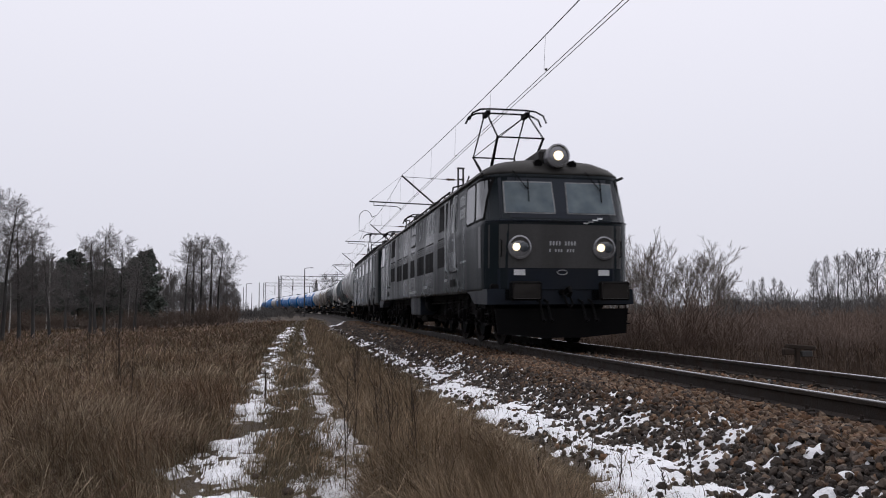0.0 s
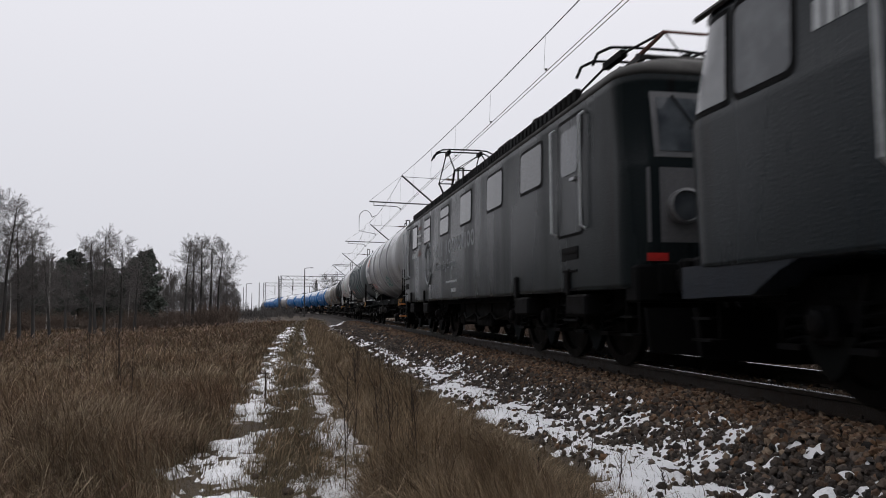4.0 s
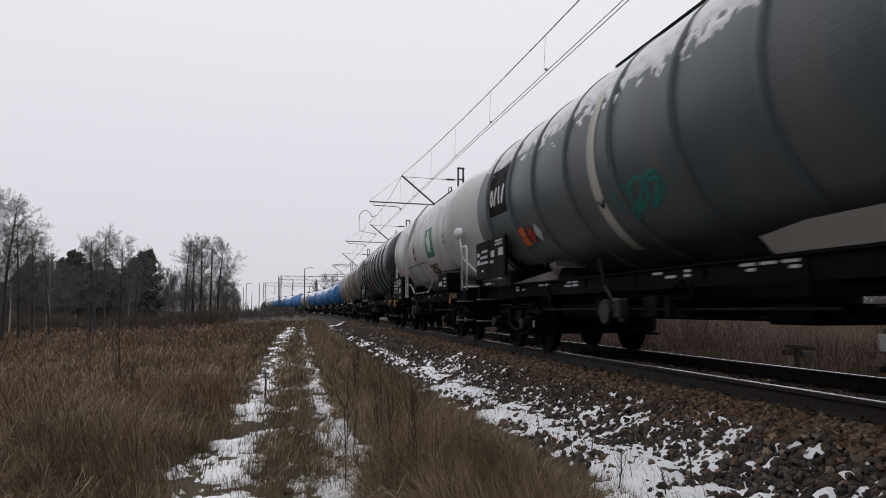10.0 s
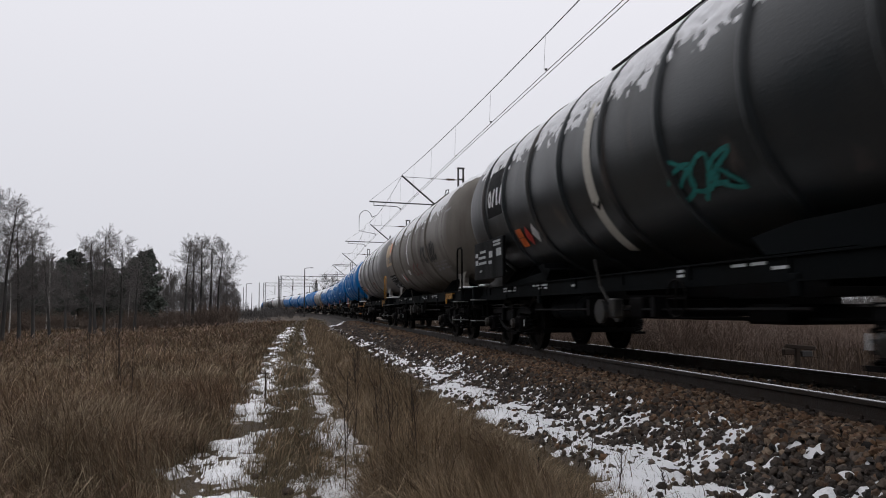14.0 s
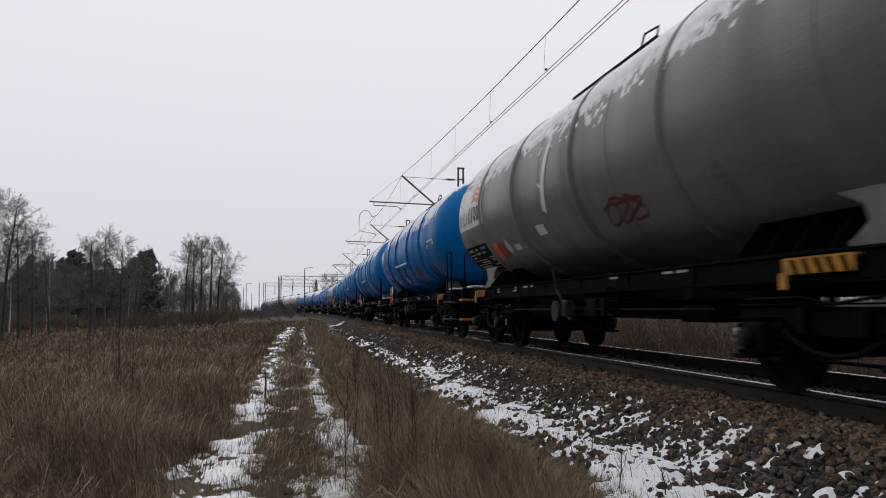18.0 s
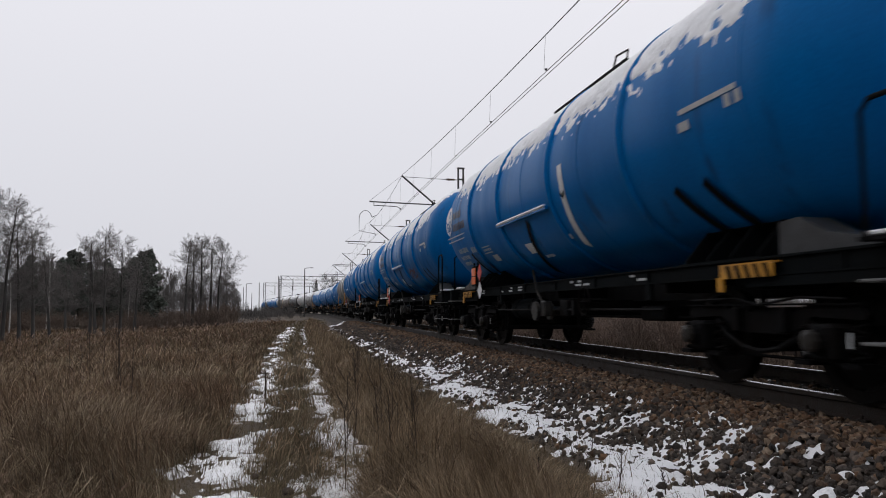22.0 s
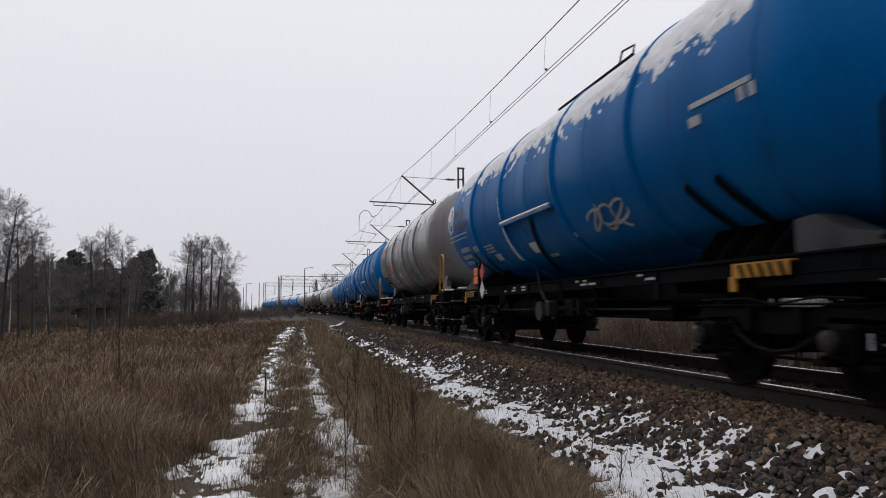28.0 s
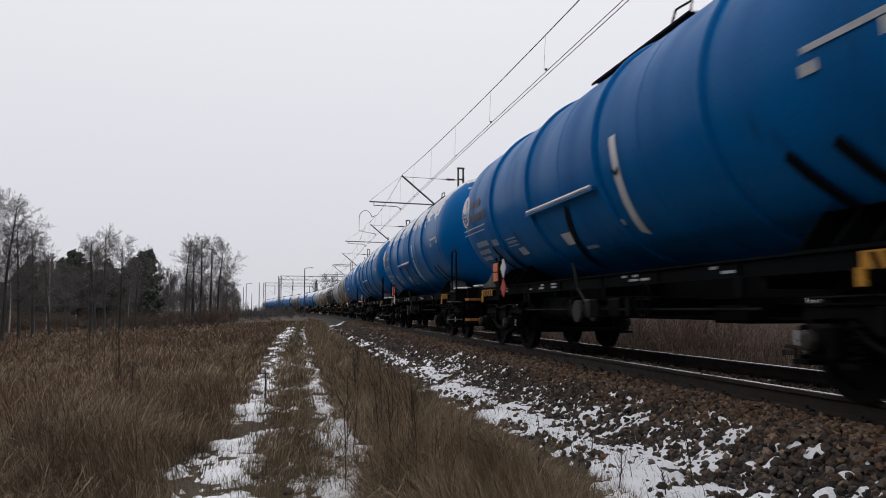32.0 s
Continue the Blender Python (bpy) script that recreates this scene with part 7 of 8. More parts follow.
    for yc in (3.75 - L / 2, L / 2 - 3.75):
        loco_bogie(t, yc, (-1.7, 0.0, 1.62), 0.6)
    underfloor(t, -2.6, 2.6)
    ends(t, hl, L)
    roof_gear(t, L, 3.88, 5.8, 14.0, 4)
    pantograph(t, 4.3 - L / 2, 3.95, True)
    pantograph(t, L - 4.3 - L / 2, 3.95, False)
    tagged(t, "dark grey electric locomotive with lit headlamps and raised pantograph", "locomotive", "locomotives of the train")
    couple(t, 0.0, L, 11.0)


def second_loco():
    L = 18.6
    hl = 8.72
    t = new("electric_locomotive")
    sh = Shell([(0.95, 1.46, hl, 0.35), (1.0, 1.46, hl, 0.35), (2.3, 1.46, hl, 0.35), (2.36, 1.46, hl, 0.35), (3.32, 1.44, hl - 0.12, 0.4), (3.4, 1.46, hl - 0.06, 0.42), (3.46, 1.46, hl - 0.06, 0.42), (3.6, 1.34, hl - 0.2, 0.5), (3.74, 1.05, hl - 0.45, 0.5), (3.83, 0.6, hl - 0.8, 0.4), (3.85, 0.3, hl - 1.1, 0.2)])
    bm = B()
    sh.body(bm, None, 3.4)
    part("body", bm, LOCO_T, t, "dark green-grey soiled body", True)
    bm = B()
    sh.body(bm, 3.4, None)
    part("roof", bm, ROOF, t, "sooty rounded roof", True)
    for end in (-1, 1):
        bm = B()
        sh.front_sheet(bm, -1.25, 1.25, 1.45, 2.3, 0.008, end, 12, 2)
        part("front_panel", bm, LOCO_L, t, "light grey front panel")
        for sx in (-1, 1):
            x0, x1 = sorted((sx * 0.2, sx * 1.08))
            bm = B()
            sh.front_sheet(bm, x0 - 0.07, x1 + 0.07, 2.42, 3.2, 0.012, end, 6, 2)
            wf = part("windscreen", bm, LOCO_L, t, "pale-framed windscreen")
            bm = B()
            sh.front_sheet(bm, x0, x1, 2.49, 3.13, 0.02, end, 6, 2)
            part("pane", bm, GLASS, wf)
            bm = B()
            tube(bm, [sh.front(sx * 0.9, 3.15, 0.05, end), sh.front(sx * 0.55, 2.65, 0.05, end)], 0.012, 4)
            part("wiper", bm, BLACK, t)
            headlamp(t, sh.front(sx * 0.85, 1.85, 0.1, end), 0.2, 0.25, end, False)
            bm = B()
            c = sh.front(sx * 1.15, 1.3, 0.012, end)
            box(bm, c.x - 0.12, c.x + 0.12, c.y - 0.012, c.y + 0.012, 1.24, 1.33)
            part("red_plate", bm, RED, t, "small red plate")
    for sx in (-1, 1):
        for a0, a1 in ((2.0, 2.85), (16.75, 17.55)):
            door(sh, t, a0, a1, 1.72, 3.28, L, sx, LOCO_T, GLASS)
        for k, (a0, a1) in enumerate(((3.6, 4.65), (5.8, 6.85), (8.2, 9.25), (10.55, 11.58), (13.05, 14.0), (15.25, 16.2))):
            window(sh, t, a0, a1, 2.6, 3.23, L, sx, PANE, k in (3, 4))
        for a, kind in zip((12.12, 11.7, 11.36, 10.8, 10.4, 9.95, 9.62, 9.34, 9.02, 8.72, 8.42, 8.05), ("ring", "bar", "bar", "bar", "ring", "ring", "bar", "ring", "bar", "bar", "ring", "ring")):
            side_mark(sh, t, kind, a, 2.05, 2.4, 0.32, 0.07, L, sx, FADED, "pale mark of a painted company name")
        # slogan in letters, on the near side
        bm = B()
        ring = [(13.3 + 0.36 * math.cos(k * math.tau / 24), 2.0 + 0.47 * math.sin(k * math.tau / 24)) for k in range(24)]
        bm.faces.new([bm.verts.new((sx * 1.467, a - L / 2, z)) for a, z in ring])
        gl_ = part("globe_emblem", bm, FADED, t, "pale globe emblem with dark lines")
        bm = B()
        for q in (-0.3, -0.15, 0.0, 0.15, 0.3):
            hw = 0.36 * math.sqrt(1 - (q / 0.47) ** 2)
            tube(bm, [(sx * 1.47, 13.3 - hw - L / 2, 2.0 + q - 0.03), (sx * 1.47, 13.3 - L / 2, 2.0 + q - 0.05), (sx * 1.47, 13.3 + hw - L / 2, 2.0 + q - 0.03)], 0.01, 4)
        for q in (-0.7, 0, 0.7):
            tube(bm, [(sx * 1.47, 13.3 + 0.36 * q * math.cos(k / 8 * math.pi - math.pi / 2) - L / 2, 2.0 + 0.46 * math.sin(k / 8 * math.pi - math.pi / 2)) for k in range(9)], 0.01, 4)
        part("globe_lines", bm, LOCO_T, gl_)
        bm = B()
        arc = [(13.3 + 0.52 * math.cos(k), 2.0 + 0.58 * math.sin(k)) for k in np.linspace(-0.3, -2.6, 12)]
        for p, q in zip(arc, arc[1:]):
            tube(bm, [(sx * 1.466, p[0] - L / 2, p[1]), (sx * 1.466, q[0] - L / 2, q[1])], 0.035, 4)
        arc = [(13.3 + 0.5 * math.cos(k), 2.0 + 0.56 * math.sin(k)) for k in np.linspace(0.3, 2.2, 12)]
        for p, q in zip(arc, arc[1:]):
            tube(bm, [(sx * 1.466, p[0] - L / 2, p[1]), (sx * 1.466, q[0] - L / 2, q[1])], 0.025, 4)
        part("globe_arcs", bm, FADED, gl_)
        bm = B()
        letter_bars(bm, sh, L, 15.3, 16.15, 2.28, 2.44, 7, 0.006, 0.3, sx)
        letter_bars(bm, sh, L, 9.6, 10.9, 1.35, 1.4, 18, 0.006, 0.35, sx)
        letter_bars(bm, sh, L, 9.75, 10.3, 1.12, 1.21, 4, 0.006, 0.35, sx)
        part("number_bars", bm, PALE, t, "pale bars of painted numbers")
        bm = B()
        letter_bars(bm, sh, L, 14.5, 15.05, 3.08, 3.16, 6, 0.006, 0.25, sx)
        letter_bars(bm, sh, L, 14.45, 15.05, 2.3, 2.38, 6, 0.006, 0.25, sx)
        letter_bars(bm, sh, L, 14.55, 15.0, 2.42, 2.46, 5, 0.006, 0.25, sx)
        part("notice_bars", bm, RUSTY, t, "orange bars of a notice")
        bm = B()
        for i in range(70):
            box(bm, *sorted((sx * 1.36, sx * 1.44)), 2.2 + 0.2 * i - L / 2, 2.32 + 0.2 * i - L / 2, 3.5, 3.66)
        part("roof_louvres", bm, BLACK, t, "black louvres along the roof edge")
        for a in (2.2, 4.6, 13.6, 16.0):
            bm = B()
            box(bm, *sorted((sx * 1.1, sx * 1.5)), a - 0.35 - L / 2, a + 0.35 - L / 2, 0.62, 0.9, 0.03)
            box(bm, *sorted((sx * 1.36, sx * 1.5)), a + 0.25 - L / 2, a + 0.4 - L / 2, 0.9, 1.25, 0.02)
            part("sand_box", bm, STEEL, t)
        for z in (0.55, 0.75, 0.95, 1.2, 1.45):
            for a in (2.2, 17.1):
                bm = B()
                box(bm, *sorted((sx * 1.4, sx * 1.48)), a - L / 2, a + 0.5 - L / 2, z, z + 0.03)
                part("cab_step", bm, STEEL, t)
    for i, (txt, z, h) in enumerate((("Maszynistów", 2.86, 0.13), ("Rewidentów", 2.62, 0.13), ("Connecting Europe", 1.71, 0.31))):
        cu = bpy.data.curves.new("slogan", "FONT")
        cu.body, cu.size, cu.extrude = txt, h, 0.003
        tmp = bpy.data.objects.new("slogan", cu)
        me = bpy.data.meshes.new_from_object(tmp)
        bpy.data.objects.remove(tmp)
        me.materials.append(FADED if i == 2 else WHITE)
        o = new("slogan", me)
        o.parent = t
        a0 = (15.12, 15.12, 12.25)[i]
        o.matrix_local = Matrix.Translation((-1.468, a0 - L / 2, z)) @ Matrix(((0, 0, -1, 0), (-1, 0, 0, 0), (0, 1, 0, 0), (0, 0, 0, 1)))
        o["label"] = "pale painted lettering"
    bm = B()
    box(bm, -1.2, 1.2, -7.5, 7.5, 0.85, 0.98)
    part("underframe", bm, STEEL, t)
    for yc in (4.0 - L / 2, L / 2 - 4.0):
        loco_bogie(t, yc, (-1.75, 0.0, 1.75), 0.6)
    underfloor(t, -2.3, 2.3)
    ends(t, hl, L)
    roof_gear(t, L, 3.98, 4.4, 13.4, 9)
    pantograph(t, 3.0 - L / 2, 4.05, False)
    pantograph(t, 15.2 - L / 2, 4.05, True)
    tagged(t, "dark green-grey electric locomotive with pale lettering and globe emblem", "locomotive", "locomotives of the train")
    couple(t, 19.6, L, 10.5)


leading_loco()
second_loco()


# ---- overhead line ----
MAST = surface("mast_steel", (0.06, 0.06, 0.06), 0.7, 0, (0.08, 0.055, 0.04), 0.5, 4, (1, 1, 1))
WIRE = surface("wire_copper", (0.03, 0.027, 0.025), 0.6, 0.3, (0.04, 0.035, 0.03), 0.4, 9, (1, 1, 1))


def hang(s):
    """Height of the carrying wire over the rail: it sags between the masts."""
    if s < 36.4:
        d = (s - 6.0) / 30.4
        return 6.36 + 1.02 * min(1.2, d * d)
    marks = [36.4, 58, 88, 112, 140, 178, 224, 300, 360, 420]
    for a, b in zip(marks, marks[1:]):
        if s <= b:
            k = (s - a) / (b - a)
            return 7.36 - 4 * min(0.9, 0.0009 * (b - a) ** 2) * k * (1 - k)
    return 7.0


def tube_thing(name, pts, r, mat, parent=None, seg=5):
    bm = B()
    tube(bm, pts, r, seg)
    return part(name, bm, mat, parent)


line = tube_thing("contact_line", [at_track(s, 0.0, RAIL + hang(s)) for s in list(range(-24, 60, 2)) + list(range(60, 420, 6))], 0.011, WIRE)
tagged(line, "overhead line of carrying wire, droppers and twin contact wires", "overhead line")
for du in (-0.045, 0.045):
    tube_thing("contact_wire", [at_track(s, du + 0.1 * max(0.0, min(1.0, (34 - s) / 24)), RAIL + 5.69) for s in list(range(-24, 60, 3)) + list(range(60, 420, 8))], 0.008, WIRE, line)
for i in range(26):
    s = -12.2 + 4.45 * i
    tube_thing("dropper", [at_track(s, 0.0, RAIL + hang(s)), at_track(s, -0.045, RAIL + 5.69)], 0.004, WIRE, line, 4)
    bm = B()
    c = at_track(s, 0.0, RAIL + 5.7)
    box(bm, c.x - 0.025, c.x + 0.025, c.y - 0.02, c.y + 0.02, c.z - 0.015, c.z + 0.02)
    part("wire_clamp", bm, WIRE, line)


def catenary_mast(s, u, top, mess_u, tall=True, low=True):
    m = new("catenary_mast")
    x, y, th = on_line(s)
    m.matrix_world = Matrix.Translation((x, y, RAIL)) @ Matrix.Rotation(-th, 4, "Z")
    bm = B()
    for d in (-0.13, 0.13):
        box(bm, u + d - 0.035, u + d + 0.035, -0.07, 0.07, -1.3, top)
    for i in range(16):
        z = -0.8 + (top + 0.7) * i / 16
        box(bm, u - 0.12, u + 0.12, -0.05, 0.05, z, z + 0.07)
    box(bm, u - 0.18, u + 0.18, -0.09, 0.09, top - 0.06, top)
    part("mast", bm, MAST, m, "twin-channel steel mast")
    bm = B()
    tube(bm, [(mess_u, 0, 7.36), (u - 0.2, 0, 7.36 - (u - mess_u) * 0.79)], 0.045, 8)
    part("bracket_tube", bm, MAST, m, "slanting bracket tube")
    bm = B()
    tube(bm, [(mess_u + 0.15, 0, 7.3), (u - 1.0, 0, 7.24)], 0.012, 5)
    tube(bm, [(u - 1.0, 0, 7.24), (u - 0.13, 0, 7.22)], 0.02, 5)
    part("tie_rod", bm, MAST, m)
    bm = B()
    spin(bm, [(0, 0.03)] + [(0.04 * k, 0.07 if k % 2 else 0.035) for k in range(1, 11)] + [(0.44, 0.03)], pose(u - 0.75, 0, 7.23), 10)
    part("insulator", bm, CERAMIC, m)
    if low:
        bm = B()
        tube(bm, [(-1.6, 0, 6.02), (u - 0.15, 0, 5.9)], 0.032, 6)
        tube(bm, [(-1.6, 0, 6.05), (mess_u, 0, 7.36)], 0.008, 4)
        part("registration_tube", bm, MAST, m)
        bm = B()
        tube(bm, [(-1.38, 0, 6.0), (-1.38, 0, 5.82), (-1.2, 0, 5.84), (-0.25, 0, 5.8), (-0.05, 0, 5.7)], 0.022, 5)
        part("steady_arm", bm, MAST, m)
    tagged(m, "grey steel catenary mast with bracket beside the track", "catenary mast", "catenary masts")
    return m


catenary_mast(36.4, 3.0, 7.85, 0.0)
catenary_mast(58, 3.3, 7.75, 0.35)
catenary_mast(88, 2.5, 7.85, -0.6)
catenary_mast(112, 2.4, 7.8, -0.4)
catenary_mast(140, 3.0, 7.8, 0.0)
# loop of cable hanging from the carrying wire near the second mast
tube_thing("jumper_cable", [at_track(49, 0.0, RAIL + hang(49))] + [at_track(49, -0.75 + 0.42 * math.cos(k), RAIL + 6.7 + 0.55 * math.sin(k)) for k in np.linspace(0.2, math.pi, 12)] + [at_track(49, -1.17, RAIL + 5.9), at_track(49, -0.05, RAIL + 5.69)], 0.02, WIRE, line)


def gantry(s, u0, u1, z):
    g = new("signal_gantry")
    x, y, th = on_line(s)
    g.matrix_world = Matrix.Translation((x, y, RAIL)) @ Matrix.Rotation(-th, 4, "Z")
    for u in (u0, u1):
        bm = B()
        for a in (-0.3, 0.3):
            for b in (-0.3, 0.3):
                box(bm, u + a - 0.05, u + a + 0.05, b - 0.05, b + 0.05, -1.2, z)
        for i in range(9):
            tube(bm, [(u - 0.3, -0.3, z * i / 9), (u + 0.3, -0.3, z * (i + 1) / 9)], 0.03, 4)
            tube(bm, [(u + 0.3, 0.3, z * i / 9), (u - 0.3, 0.3, z * (i + 1) / 9)], 0.03, 4)
        part("post", bm, MAST, g, "lattice post")
    bm = B()
    n = 18
    for zz in (z - 0.9, z):
        for b in (-0.3, 0.3):
            box(bm, u0, u1, b - 0.05, b + 0.05, zz - 0.05, zz + 0.05)
    for i in range(n):
        a, b = u0 + (u1 - u0) * i / n, u0 + (u1 - u0) * (i + 1) / n
        lo, hi = (z - 0.9, z) if i % 2 else (z, z - 0.9)
        tube(bm, [(a, -0.3, lo), (b, -0.3, hi)], 0.04, 4)
    part("lattice_beam", bm, MAST, g, "lattice cross beam")
    for u in np.linspace(u0 + 3, u1 - 2, 3):
        bm = B()
        box(bm, u - 0.08, u + 0.08, -0.08, 0.08, z - 3.4, z - 0.9)
        tube(bm, [(u, 0, z - 3.2), (u - 1.6, 0, z - 2.2)], 0.04, 4)
        part("hanger", bm, MAST, g)
    tagged(g, "grey lattice gantry spanning the station tracks", "gantry", "track gantries")


gantry(178, -4.5, 11.5, 8.6)
gantry(224, -4.0, 11.0, 8.6)


def spot(px, d, z=0.0):
    """A place d metres away, at the bearing px in a picture 1568 wide."""
    return Vector(((px - 784) / 1321.0 * d, d, z))


def ground_at(v):
    s, u = near_line([v.x], [v.y])
    return float(ground_z(s, u, np.array([v.x]), np.array([v.y]))[0])


def lamp_post(px, d, top, arm):
    p = spot(px, d, -0.8)
    m = new("lamp_post")
    m.location = p
    bm = B()
    tube(bm, [(0, 0, 0), (0, 0, top * 0.5), (0, 0, top)], 0.14, 8, 0.08)
    part("post", bm, MAST, m)
    if arm:
        bm = B()
        tube(bm, [(0, 0, top - 0.1), (0.3, 0, top + 0.1), (1.2, 0, top + 0.15)], 0.05, 6)
        box(bm, 1.0, 1.6, -0.12, 0.12, top + 0.08, top + 0.2, 0.03)
        part("lamp_arm", bm, MAST, m)
    tagged(m, "slender grey lamp post by the station", "lamp post", "lamp posts")


lamp_post(539, 140, 9.9, True)
lamp_post(431, 230, 9.2, False)
lamp_post(436, 220, 9.8, True)
lamp_post(426, 260, 7.0, False)
lamp_post(459, 200, 9.5, False)
lamp_post(495, 200, 10.5, False)
lamp_post(446, 240, 7.5, False)

# ---- small things on the verge ----
DRY = surface("dry_stalk", (0.035, 0.024, 0.018), 0.9, 0, (0.06, 0.045, 0.03), 0.5, 9, (1, 1, 1))


def weed(x, y, h, seed):
    r = random.Random(seed)
    z = ground_at(Vector((x, y)))
    s, u = near_line([x], [y])
    if abs(u[0]) < 2.4:
        z = float(bed_z(u)[0])
    bm = B()
    top = Vector((r.uniform(-0.05, 0.05), r.uniform(-0.05, 0.05), h))
    tube(bm, [(0, 0, -0.03), top * 0.5 + Vector((0.01, 0, 0)), top], 0.006, 4, 0.003)
    for i in range(9):
        q = r.uniform(0.35, 1.0)
        b = top * q
        a = r.random() * 6.28
        k = h * r.uniform(0.12, 0.28)
        tube(bm, [b, b + Vector((math.cos(a) * k * 0.6, math.sin(a) * k * 0.6, k * 0.9))], 0.003, 3, 0.002)
    o = part("dry_weed", bm, DRY)
    o.location = (x, y, z)
    tagged(o, "dark dry weed stalk standing in the snow", "weed", "dry weeds")


for px, py, h, sd in ((1215, 872, 0.45, 1), (1085, 858, 0.3, 2), (1168, 876, 0.2, 3), (870, 700, 0.42, 4), (812, 652, 0.2, 5), (943, 860, 0.3, 6), (705, 640, 0.3, 7), (1290, 830, 0.15, 8), (760, 690, 0.3, 9), (1040, 800, 0.2, 10)):
    dist = 1.27 * 1321 / (py - 548)
    weed((px - 784) / 1321 * dist, dist, h, sd)
for i in range(26):
    r_ = random.Random(100 + i)
    d_ = r_.uniform(5.2, 14)
    weed(*(lambda v: (v.x, v.y))(spot(r_.uniform(600, 760), d_)), r_.uniform(0.5, 0.85), 200 + i)
    if i < 14:
        d_ = r_.uniform(9, 20)
        weed(*(lambda v: (v.x, v.y))(spot(r_.uniform(60, 380), d_)), r_.uniform(0.9, 1.25), 300 + i)

stake = tube_thing("wooden_stake", [(0, 0, -0.1), (0.01, 0, 0.2), (0, 0, 0.43)], 0.014, DRY)
stake.location = (*spot(472, 11.5).xy, 0.0)
tagged(stake, "thin dark wooden stake standing in the path", "stake")

trestle = new("track_marker")
tp = spot(1405, 14)
trestle.location = (tp.x, tp.y, ground_at(tp))
trestle.rotation_euler = (0, 0, 0.1)
bm = B()
box(bm, -0.04, 0.04, -0.04, 0.04, -0.1, 0.74, 0.008)
part("post", bm, DRY, trestle)
bm = B()
box(bm, -0.27, 0.28, -0.05, 0.05, 0.68, 0.76, 0.01, pose(0, 0, 0, 0, 5, 0))
part("crosspiece", bm, DRY, trestle)
for x0, x1, z in ((-0.28, -0.08, 0.58), (0.06, 0.27, 0.54)):
    bm = B()
    box(bm, x0, x1, -0.06, 0.05, z, z + 0.11, 0.012)
    part("block", bm, MAST if x0 > 0 else DRY, trestle)
tagged(trestle, "low dark post with a tilted crosspiece beyond the track", "marker post")

for px, py, sz in ((512, 868, 0.06), (455, 842, 0.05), (600, 812, 0.055)):
    bm = B()
    bmesh.ops.create_icosphere(bm, subdivisions=2, radius=sz)
    for v in bm.verts:
        v.co *= 0.8 + 0.4 * noise.noise(v.co * 9)
        v.co.z *= 0.6
    o = part("clod", bm, DRY)
    o.location = (*spot(px, 1.35 * 1321 / (py - 548)).xy, 0.03)
    tagged(o, "dark clod of earth in the snowy path", "clod")

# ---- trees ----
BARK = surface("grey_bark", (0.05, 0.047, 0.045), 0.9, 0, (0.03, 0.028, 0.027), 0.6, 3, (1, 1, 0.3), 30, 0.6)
# Twig grey is raised so that the distant crowns look hazy.
HAZED_TWIG = surface("twigs", (0.11, 0.1, 0.096), 0.9, 0, (0.075, 0.068, 0.065), 0.5, 2, (1, 1, 1))
BIRCH = surface("birch_bark", (0.4, 0.39, 0.37), 0.8, 0, (0.06, 0.055, 0.05), 0.7, 5, (1, 1, 2))
WILLOW = surface("willow_twigs", (0.16, 0.138, 0.12), 0.9, 0, (0.1, 0.086, 0.076), 0.5, 2, (1, 1, 1))


def stick_arrays(segs, sides=3):
    """Corners and faces of tapered sticks from rows of (p0, p1, r0, r1)."""
    a, b = np.array([s[0][:] for s in segs], float), np.array([s[1][:] for s in segs], float)
    ra, rb = np.array([s[2] for s in segs])[:, None, None], np.array([s[3] for s in segs])[:, None, None]
    d = b - a
    d /= np.linalg.norm(d, axis=1, keepdims=True) + 1e-9
    h = np.where(np.abs(d[:, 2:3]) < 0.9, np.array([[0, 0, 1.0]]), np.array([[1.0, 0, 0]]))
    u = np.cross(d, h)
    u /= np.linalg.norm(u, axis=1, keepdims=True)
    v = np.cross(d, u)
    ang = np.arange(sides) * math.tau / sides
    ring = u[:, None] * np.cos(ang)[None, :, None] + v[:, None] * np.sin(ang)[None, :, None]
    V = np.concatenate([a[:, None] + ring * ra, b[:, None] + ring * rb], 1).reshape(-1, 3)
    base = (np.arange(len(segs)) * 2 * sides)[:, None, None]
    F = np.array([[k, (k + 1) % sides, sides + (k + 1) % sides, sides + k] for k in range(sides)])[None] + base
    return V, F.reshape(-1, 4)


def sticks(name, segs, mat, parent, sides=3):
    V, F = stick_arrays(segs, sides)
    ob = raw(name, V, F, mat, True)
    if parent is not None:
        ob.parent = parent
    return ob


